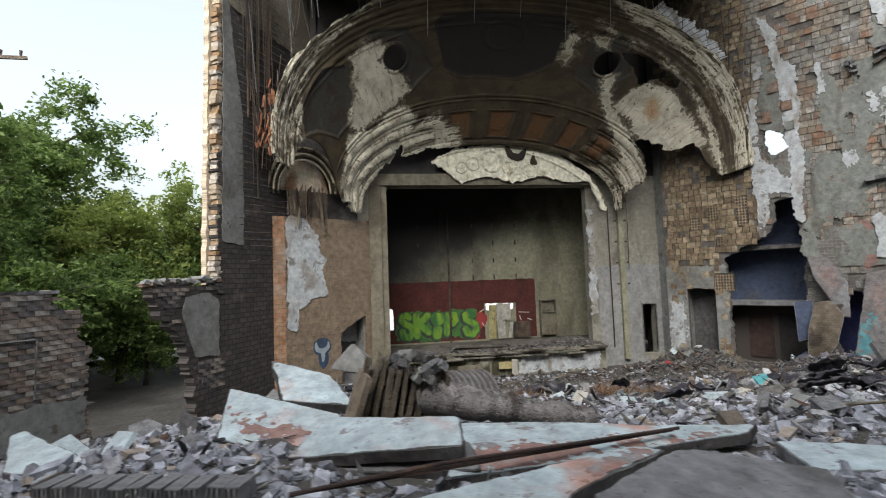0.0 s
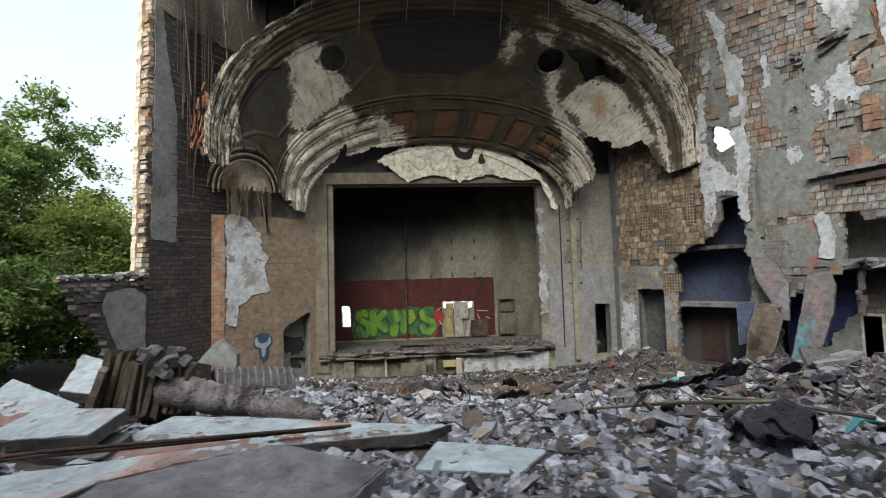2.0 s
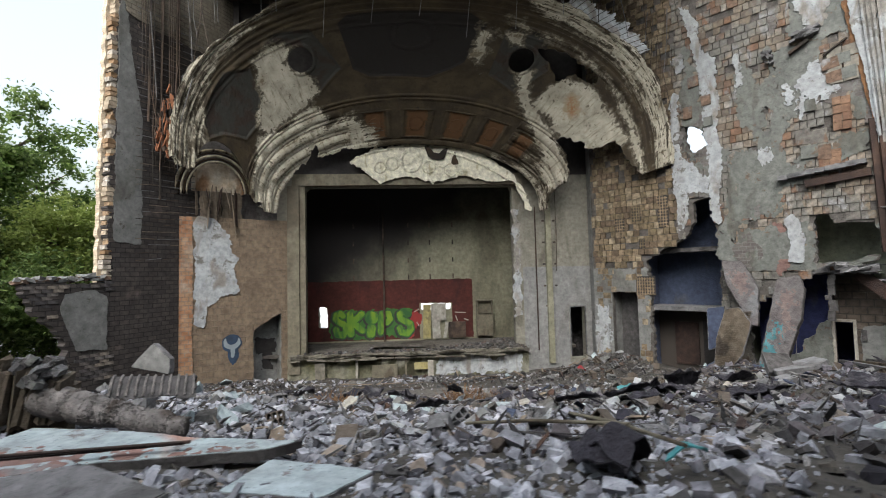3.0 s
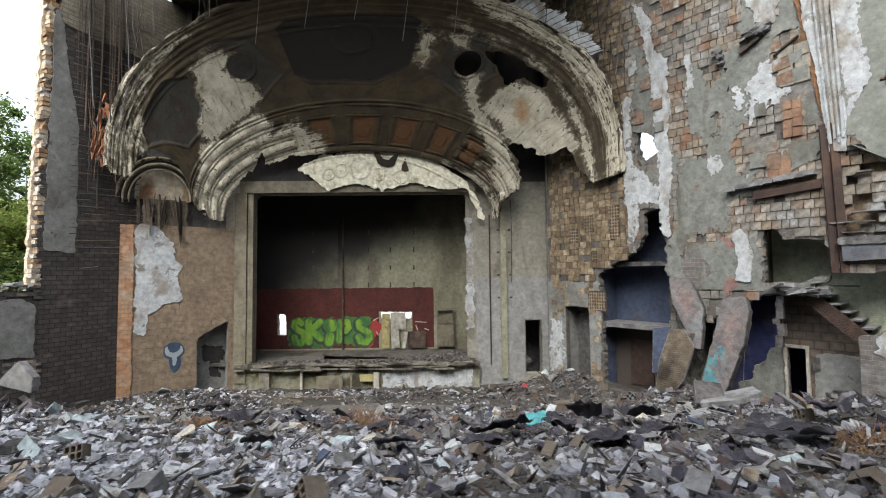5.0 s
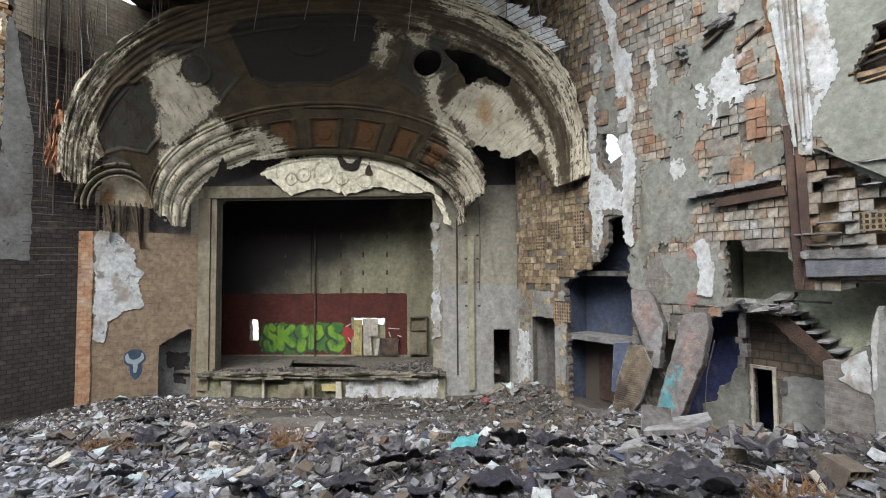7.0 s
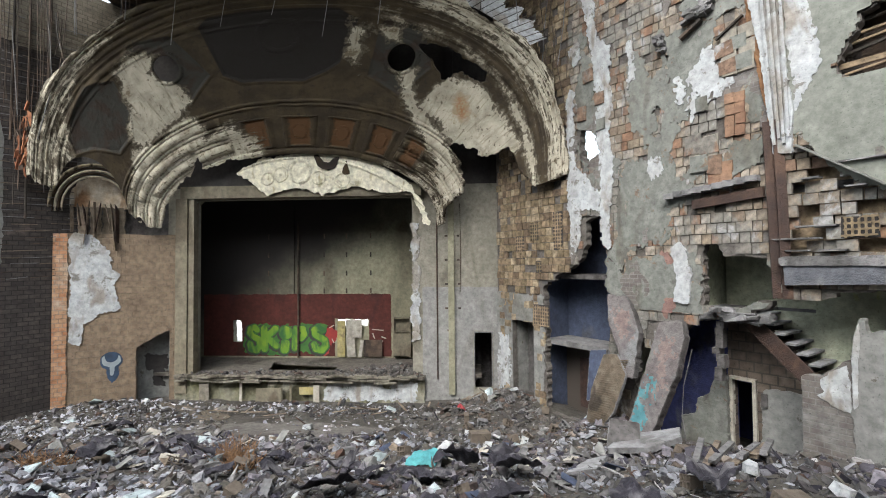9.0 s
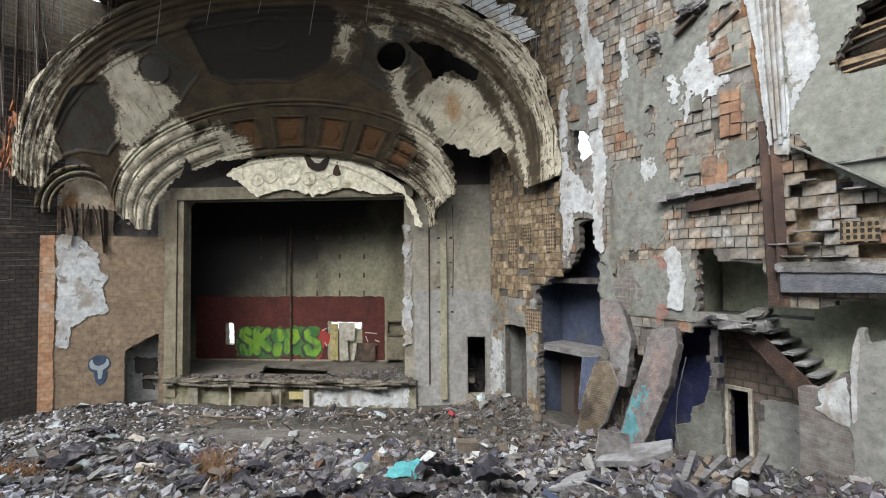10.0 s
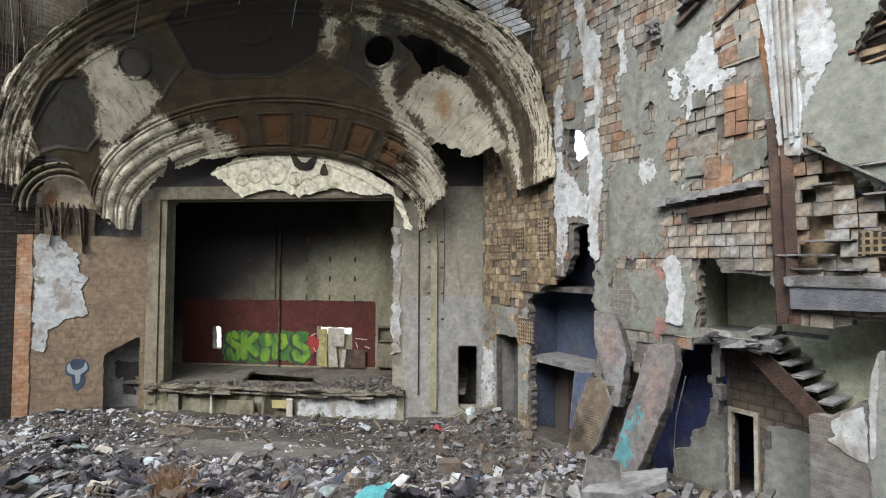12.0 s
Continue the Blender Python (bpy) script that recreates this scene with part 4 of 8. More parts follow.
def vault_material():
    """Sooty paint over cream plaster; the mesh says where the paint has come away, noises tear its edges."""
    m = bpy.data.materials.new("peeling_vault_paint")
    m.use_nodes = True
    n, l = m.node_tree.nodes, m.node_tree.links
    bsdf = n["Principled BSDF"]
    bsdf.inputs["Roughness"].default_value = 0.85
    uv = n.new("ShaderNodeTexCoord").outputs["UV"]

    def stored(name):
        q = n.new("ShaderNodeAttribute")
        q.attribute_name = name
        return q.outputs["Fac"]

    def cloud(sx, sy, detail=8.0, rough=0.62, dist=0.4):
        mp = n.new("ShaderNodeMapping")
        mp.inputs["Scale"].default_value = (sx, sy, 1)
        l.new(uv, mp.inputs["Vector"])
        t = n.new("ShaderNodeTexNoise")
        t.inputs["Scale"].default_value = 1.0
        t.inputs["Detail"].default_value = detail
        t.inputs["Roughness"].default_value = rough
        t.inputs["Distortion"].default_value = dist
        l.new(mp.outputs["Vector"], t.inputs["Vector"])
        return t.outputs["Fac"]

    def calc(op, a, b):
        q = n.new("ShaderNodeMath")
        q.operation = op
        for k, v in enumerate((a, b)):
            if isinstance(v, (int, float)):
                q.inputs[k].default_value = v
            else:
                l.new(v, q.inputs[k])
        return q.outputs[0]

    def step(fac, lo, hi):
        r = n.new("ShaderNodeMapRange")
        r.interpolation_type = "SMOOTHSTEP"
        r.inputs["From Min"].default_value = lo
        r.inputs["From Max"].default_value = hi
        l.new(fac, r.inputs["Value"])
        return r.outputs["Result"]

    def blend(fac, c0, c1):
        x = n.new("ShaderNodeMix")
        x.data_type = "RGBA"
        l.new(fac, x.inputs[0])
        for k, c in ((6, c0), (7, c1)):
            if isinstance(c, tuple):
                x.inputs[k].default_value = (*c, 1)
            else:
                l.new(c, x.inputs[k])
        return x.outputs[2]
    coarse, fine, streak, tiny = cloud(1.1, 1.4), cloud(4.5, 5.0), cloud(0.8, 9.0), cloud(14, 14)
    across = cloud(6.0, 0.9)
    tear = calc("ADD", calc("MULTIPLY", calc("SUBTRACT", coarse, 0.5), 1.0), calc("MULTIPLY", calc("SUBTRACT", fine, 0.5), 0.9))
    ribbed = calc("MULTIPLY", calc("MULTIPLY", calc("SUBTRACT", streak, 0.5), stored("ribbed")), 1.7)
    edge = calc("ADD", calc("ADD", stored("peel"), tear), ribbed)
    paint = blend(step(coarse, 0.35, 0.65), (0.025, 0.017, 0.0075), (0.052, 0.037, 0.016))
    paint = blend(step(fine, 0.55, 0.75), paint, (0.013, 0.010, 0.0065))
    paint = blend(step(calc("ADD", stored("ochre"), calc("MULTIPLY", calc("SUBTRACT", fine, 0.5), 0.25)), -0.02, 0.06), paint, (0.085, 0.040, 0.012))
    paint = blend(step(stored("blue"), -0.02, 0.05), paint, blend(step(coarse, 0.45, 0.62), (0.027, 0.0265, 0.0205), (0.026, 0.0155, 0.0095)))
    paint = blend(step(stored("black"), -0.02, 0.05), paint, (0.0095, 0.0070, 0.0055))
    plaster = blend(step(coarse, 0.36, 0.64), (0.50, 0.47, 0.375), (0.33, 0.305, 0.235))
    plaster = blend(step(across, 0.52, 0.72), plaster, (0.20, 0.175, 0.12))
    plaster = blend(step(calc("ADD", fine, calc("MULTIPLY", tiny, 0.25)), 0.72, 0.80), plaster, (0.09, 0.072, 0.045))
    plaster = blend(calc("MULTIPLY", step(calc("ADD", streak, calc("MULTIPLY", fine, 0.5)), 0.80, 0.92), stored("ribbed")), plaster, (0.075, 0.058, 0.032))
    plaster = blend(step(calc("ADD", coarse, calc("MULTIPLY", tiny, 0.35)), 0.78, 0.88), plaster, (0.155, 0.125, 0.08))
    plaster = blend(step(calc("ADD", stored("rusty"), calc("MULTIPLY", tear, 1.4)), 0.0, 0.45), plaster, blend(step(fine, 0.4, 0.6), (0.30, 0.15, 0.065), (0.33, 0.27, 0.17)))
    film = blend(step(tiny, 0.4, 0.6), (0.115, 0.10, 0.073), (0.065, 0.055, 0.035))
    col = blend(step(edge, -0.10, 0.04), paint, film)
    col = blend(step(edge, 0.08, 0.17), col, plaster)
    l.new(col, bsdf.inputs["Base Color"])
    bp = n.new("ShaderNodeBump")
    bp.inputs["Strength"].default_value = 0.8
    bp.inputs["Distance"].default_value = 0.05
    l.new(calc("ADD", calc("MULTIPLY", step(edge, 0.05, 0.15), -0.25), fine), bp.inputs["Height"])
    l.new(bp.outputs["Normal"], bsdf.inputs["Normal"])
    return m


RIBS = [(0.022, 0.040, 0.22), (0.065, 0.014, 0.07), (0.112, 0.050, 0.26), (0.160, 0.014, 0.07), (0.208, 0.050, 0.26), (0.255, 0.014, 0.07), (0.298, 0.044, 0.22), (0.335, 0.014, 0.10), (0.36, 0.016, 0.10)]
RIBS_OUT = [(0.79, 0.014, 0.06), (0.83, 0.026, 0.12), (0.868, 0.012, 0.05), (0.90, 0.016, 0.07), (0.935, 0.022, 0.11), (0.965, 0.012, 0.06), (0.99, 0.024, 0.18)]
COFFERS = [0.428 + 0.0795 * k for k in range(5)]


def coffer(u, v, at):
    return np.minimum(disc(u, v, at, 0.165, 0.046, 0.16) * 14, rect(u, v, at - 0.031, at + 0.031, 0.06, 0.27) * 12)


def build_vault():
    vault = tagged(new("ceiling_vault"), "ruined coffered plaster vault over the stage, paint peeling", "ceiling", kind="structure")
    gone, hole, notch = in_metres(FALLEN), in_metres(VAULT_HOLE), in_metres(NOTCH)
    rings = {"peel": [in_metres(r) for r in PEELED], "black": [in_metres(r) for r in PANEL_BLACK], "blue": [in_metres(r) for r in PANEL_BLUE]}

    def any_of(name, a, b):
        f = np.full(np.shape(a), -9.0)
        for k, r in enumerate(rings[name]):
            f = np.maximum(f, np.minimum(poly(a, b, r), WORN_MOST.get(k, 0.9) if name == "peel" else 9.0))
        return f

    def shell(a, b):
        u, v = a / 26, b / 7
        rough = 0.22 * fbm(a * 1.1, b * 1.1, 21) + 0.12 * fbm(a * 4, b * 4, 24, 3)
        f = rect(u, v, -0.001, 1.001, -0.01, 1.0 + 0.025 * fbm(a * 0.9, b * 0 + 3, 27)) * 10
        f = np.minimum(f, -(poly(a, b, gone) + rough))
        f = np.minimum(f, -disc(u, v, -0.01, 0.565, 0.112, 0.27) * 12)
        f = np.minimum(f, -(poly(a, b, hole) + 0.7 * rough))
        f = np.minimum(f, -(poly(a, b, notch) + 0.5 * rough))
        f = np.minimum(f, -disc(u, v, 0.328, 0.68, 0.020, 0.072) * 10)
        f = np.minimum(f, -disc(u, v, 0.645, 0.66, 0.020, 0.072) * 10)
        # feet and inner edge broken off
        f = np.minimum(f, (u - 0.014) * 26 + 2.0 * rough)
        return np.minimum(f, (v - np.where(u < 0.24, 0.02, np.where(u < 0.4, 0.03, -0.1))) * 7 + 0.8 * rough)

    def relief(a, b):
        """How far mouldings, frames and rings stand out of the shell."""
        u, v = a / 26, b / 7
        out = 0.03 * fbm(a * 1.3, b * 1.3, 5)
        for k, (c, w, h) in enumerate(RIBS + RIBS_OUT):
            worn = np.clip(vnoise(a * 1.4, b * 0 + k * 3.1, k) * 3 - 0.4, 0.15, 1) * (0.75 + 0.5 * vnoise(a * 5, b * 0 + k * 1.7, k + 30))
            if k < len(RIBS):
                worn = worn * np.where((u > 0.37) & (u < 0.71) & (k not in (0, 7, 8)), 0.0, 1.0)
            out = out + 0.62 * h * worn * np.sqrt(np.clip(1 - ((v - c) / (w * 0.62)) ** 2, 0, 1))
        for name in ("black", "blue"):
            d = any_of(name, a, b)
            out = out + 0.035 * np.sqrt(np.clip(1 - (d / 0.09) ** 2, 0, 1)) - 0.03 * np.clip(d * 8, 0, 1)
        for at in COFFERS:
            q = coffer(u, v, at)
            out = out + 0.06 * np.clip(q * 30, 0, 1) * np.clip((0.13 - q) * 30, 0, 1) - 0.03 * np.clip((q - 0.13) * 20, 0, 1)
            out = out + 0.05 * np.sqrt(np.clip(1 - (disc(u, v, at, 0.165, 0.013, 0.05) * 20 - 0.25) ** 2, 0, 1)) * (disc(u, v, at, 0.165, 0.013, 0.05) > 0)
        for cu, cv, h in ((0.328, 0.68, 0.08), (0.645, 0.66, 0.08), (0.488, 0.725, 0.05)):
            q = np.hypot((u - cu) / 0.0225, (v - cv) / 0.080)
            out = out + h * np.sqrt(np.clip(1 - ((q - 1) / 0.16) ** 2, 0, 1))
        return out
    s = sheet(lambda a, b, w: (a, b, w), 0, 26, 0, 7.15, (0.085, 0.03), shell, 0.14)
    flat = np.array(s.v)
    a, b = flat[:, 0], flat[:, 1]
    s.v = vault_surface(a, b, flat[:, 2] + relief(a, b)).tolist()
    me = s.mesh("shell", vault_material())
    u, v = a / 26, b / 7
    ochre = np.full(len(a), -1.0)
    for at in COFFERS:
        ochre = np.maximum(ochre, coffer(u, v, at) - 0.13)
    side = np.maximum(0.30 - u, u - 0.72) * 8
    peel = np.maximum(any_of("peel", a, b), np.minimum((v - 0.975) * 7, np.clip(side, -0.6, 0.1) + 0.1))
    worn_soffit = np.where((u > 0.66) & (v < 0.34) & (u < 0.93), np.clip((u - 0.80) * 4, -0.5, 0.0), -9)
    worn_left = np.where((u < 0.34) & (v > 0.80), np.clip((0.06 - np.abs(v - 0.90)) * 4 - u * 2.2, -0.6, 0.0), -9)
    peel = np.maximum(peel, np.maximum(worn_soffit, worn_left))
    ribbed = np.clip(np.maximum(0.36 - v, v - 0.77) * 9, 0, 1)
    rusty = poly(a, b, in_metres([(0.744, 0.62), (0.775, 0.67), (0.815, 0.57), (0.80, 0.46), (0.76, 0.43)])) - 0.1
    rusty = np.maximum(rusty, poly(a, b, in_metres([(0.06, 0.36), (0.10, 0.44), (0.15, 0.46), (0.12, 0.34)])))
    for name, val in (("peel", np.clip(peel, -2, 0.9)), ("ribbed", ribbed), ("ochre", ochre), ("rusty", rusty), ("black", any_of("black", a, b)), ("blue", any_of("blue", a, b))):
        me.attributes.new(name, "FLOAT", "POINT").data.foreach_set("value", val.astype(np.float32))
    part("shell", me, None, vault, "cream plaster under peeling sooty paint")

    # plaster band with carving between the inner arch and the lintel
    band = [(-3.3, 11.1), (-2.9, 11.35), (-1.88, 11.78), (0.42, 12.05), (2.2, 11.95), (3.79, 11.56), (5.44, 10.48), (6.25, 9.33), (6.62, 8.36), (6.25, 8.42), (5.95, 9.3), (5.57, 9.95), (4.47, 9.9), (2.67, 10.33), (1.13, 9.85), (-0.15, 10.28), (-1.58, 9.9), (-2.45, 10.5)]

    def strip(x, z):
        return poly(x, z, band) + 0.10 * fbm(x * 1.6, z * 1.6, 44) + 0.07 * fbm(x * 6, z * 6, 45, 3)

    def swag(x, z):
        f = poly(x, z, [(0.75, 11.85), (0.95, 11.35), (1.2, 11.15), (1.5, 11.1), (1.8, 11.2), (2.0, 11.5), (2.05, 11.8), (1.85, 11.72), (1.6, 11.5), (1.25, 11.55), (1.0, 11.9)])
        return np.maximum(f, poly(x, z, [(2.42, 11.6), (2.2, 10.95), (2.35, 10.85), (2.6, 10.9)]))

    def carving(x, z):
        """A round cartouche, scrolls beside it, a mask and a raised border."""
        out = 0.02 * fbm(x * 2.5, z * 2.5, 46)
        q = np.hypot((x - 0.05) / 0.62, (z - 11.1) / 0.66)
        ang = np.arctan2(z - 11.1, x - 0.05)
        out = out + 0.10 * np.clip(1 - ((q - 0.85) / 0.16) ** 2, 0, 1) * (0.7 + 0.3 * np.cos(ang * 9)) + 0.08 * np.clip(1 - (q / 0.45) ** 2, 0, 1)
        for cx, cz, r in ((-0.95, 10.95, 0.30), (1.0, 10.75, 0.28), (-1.6, 10.75, 0.26), (2.2, 10.6, 0.30), (1.55, 10.2, 0.5)):
            q = np.hypot(x - cx, z - cz) / r
            out = out + 0.07 * np.clip(np.cos(q * 5.0), 0, 1) * (q < 1.25)
        d = np.abs(11.78 - 3.1 * (np.abs(x) / 6.9) ** 2.1 - z)
        out = out + 0.09 * np.sqrt(np.clip(1 - (d / 0.07) ** 2, 0, 1)) * (0.5 + 0.5 * (np.sin(x * 24) > -0.3))
        d = np.abs(10.95 - 3.1 * (np.abs(x) / 6.4) ** 2.1 - z)
        return out + 0.05 * np.sqrt(np.clip(1 - (d / 0.08) ** 2, 0, 1)) * (x > 2.6)
    s = sheet(lambda x, z, w: (x, z, w), -3.5, 6.9, 8.1, 12.3, 0.045, strip, 0.14)
    flat = np.array(s.v)
    out = flat[:, 2] + carving(flat[:, 0], flat[:, 1]) * (flat[:, 2] > -0.07)
    s.v = np.stack([flat[:, 0], 27.45 - out, flat[:, 1]], -1).tolist()
    part("carved_band", s, mat("pale_cream_plaster", (0.60, 0.575, 0.44), (0.68, 0.655, 0.53), 2.0, (0.40, 0.365, 0.24), 2.0, 0.60, bump=0.4), vault, "broken pale band with a carved cartouche")
    s = sheet(lambda x, z, w: Vector((x, 27.36 - w, z)), 0.8, 3.1, 10.5, 12.0, 0.05, lambda x, z: swag(x, z) + 0.04 * fbm(x * 4, z * 4, 47), 0.1, 0.05)
    part("swag", s, M_PAINT_DARK, vault, "dark plaster swag")


build_vault()


# ---- left box wall beside the stage ----
def build_box():
    wall = tagged(new("wall_box"), "buff tile box wall with torn white plaster beside the stage", "wall", kind="structure")

    def body(s, z):
        f = rect(s, z, 0.2, 5.3, -0.8, 8.0)
        return np.minimum(f, -poly(s, z, [(0.62, -0.8), (0.62, 3.2), (2.05, 2.42), (2.05, -0.8)]))
    part("tile_face", sheet(on_box, 0.2, 5.3, -0.8, 8.0, 0.15, ragged(body, 0.03, 0.4), 0.35), M_TILE_PANEL, wall, "buff clay tile face")
    part("orange_edge", sheet(lambda s, z, w: on_box(s, z, 0.06 + w), 4.7, 5.35, -0.2, 8.0, 0.1, ragged(lambda s, z: rect(s, z, 4.78, 5.4, -1, 8.0), 0.05, 0.3), 0.1), M_BRICK_ORANGE, wall, "orange tile edge")
    part("white_plaster", sheet(lambda s, z, w: on_box(s, z, 0.05 + w), 2.5, 5.0, 2.4, 8.1, 0.07, ragged(lambda s, z: poly(s, z, [(4.75, 8.0), (4.72, 2.9), (4.35, 2.75), (4.1, 3.7), (3.4, 4.2), (2.8, 4.4), (2.85, 6.0), (3.2, 6.9), (3.7, 7.9)]), 0.14, 0.4, 3), 0.05), M_PLASTER_WHITE, wall, "torn white plaster")
    # niche
    s = Shape()
    fr = frame_of(on_box, 1.35, 0, 0)
    s.box(fr @ Matrix.Translation((0, 1.0, 1.2)), (1.6, 0.1, 5.0))
    s.box(fr @ Matrix.Translation((-0.75, 0.6, 1.2)), (0.1, 0.8, 5.0))
    s.box(fr @ Matrix.Translation((0.75, 0.6, 1.2)), (0.1, 0.8, 5.0))
    part("niche", s, M_PLASTER_GREY, wall)
    # nothing is cut through here; a near-black sheet paints the hole's shade
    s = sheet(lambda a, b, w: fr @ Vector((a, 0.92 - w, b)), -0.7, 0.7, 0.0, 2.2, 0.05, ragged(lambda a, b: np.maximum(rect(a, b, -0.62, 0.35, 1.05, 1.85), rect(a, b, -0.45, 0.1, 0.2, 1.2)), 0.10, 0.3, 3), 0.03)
    part("niche_hole", s, M_NEAR_BLACK, wall, "near-black sheet standing for the shade of a hole in the niche")
    # a sprayed skull-like mark as a plain blue shape
    def mark(s, z):
        return np.maximum(disc(s, z, 3.05, 1.85, 0.46, 0.42), disc(s, z, 3.0, 1.4, 0.26, 0.55))
    part("spray_mark", sheet(lambda s, z, w: on_box(s, z, 0.012 + w), 2.4, 3.7, 0.6, 2.5, 0.05, ragged(mark, 0.03, 0.2), 0.006), M_NAVY, wall, "dark blue sprayed mark")

    def pale_mark(s, z):
        f = np.minimum(disc(s, z, 3.05, 1.88, 0.38, 0.34), -disc(s, z, 3.05, 2.05, 0.27, 0.27))
        return np.maximum(f, disc(s, z, 3.02, 1.45, 0.10, 0.30))
    part("pale_spray", sheet(lambda s, z, w: on_box(s, z, 0.022 + w), 2.4, 3.7, 0.6, 2.5, 0.04, ragged(pale_mark, 0.02, 0.2), 0.006), M_PAINT_PALE, wall, "pale blue sprayed curve")
    # dark recess above the box with hanging timber
    s = Shape()
    fr = frame_of(on_box, 2.7, 0, 0)
    s.box(fr @ Matrix.Translation((0, 0.5, 10.5)), (6.0, 0.12, 5.2))
    part("upper_wall", s, M_CONCRETE_DARK, wall, "dark wall above the box")
    part("lunette", sheet(lambda s, z, w: on_box(s, z, -0.3 + w), 2.3, 5, 8.0, 11, 0.1, ragged(lambda s, z: np.minimum(disc(s, z, 3.7, 9.3, 1.25, 1.5), z - 9.3), 0.05, 0.3, 2), 0.1), mat("ochre_stained_plaster", (0.42, 0.33, 0.22), (0.50, 0.46, 0.38), 2.0, (0.25, 0.14, 0.07), 0.9, 0.52), wall, "stained plaster lunette")
    rng = random.Random(12)
    for k in range(9):
        s = Shape()
        a = 2.9 + k * 0.22
        s.beam(on_box(a, 9.35, 0.1), on_box(a + rng.uniform(-0.25, 0.2), 9.35 - rng.uniform(0.6, 2.1), 0.12), rng.uniform(0.1, 0.34), 0.03, 0.3, rng)
        part("hanging_plank", s, M_WOOD if k % 3 else M_RUST, wall)
    for r, tube, m in ((1.30, 0.05, M_RIB_PALE), (1.42, 0.06, M_PAINT_DARK), (1.54, 0.06, M_RIB_PALE), (1.66, 0.05, M_PAINT_DARK), (1.78, 0.08, M_RIB_WORN)):
        s = Shape()
        s.tube([on_box(3.75 + r * math.cos(a), 9.25 + (r * 1.16) * math.sin(a), 0.04 + 0.1 * (r - 1.3)) for a in np.linspace(-0.12, 3.14, 26)], [tube] * 26, 6)
        part("archivolt", s, m, wall, "thin plaster mouldings of the small arch", smooth=True)
    for a0, a1, low in ((2.55, 3.0, 7.3), (3.0, 3.5, 7.0), (3.5, 4.0, 7.5), (4.0, 4.5, 7.2)):
        b = sheet(lambda a, z, w: on_box(a, z, -0.12 + w), a0, a1, low - 0.3, 9.3, 0.07, ragged(lambda a, z, q=(a0, a1, low): rect(a, z, q[0] + 0.02, q[1] - 0.02, q[2], 9.4), 0.07, 0.25, int(low * 10)), 0.04)
        part("hanging_board", b, M_WOOD if a0 > 3.2 else M_LATH, wall, "wide stained board hanging under the arch")


build_box()


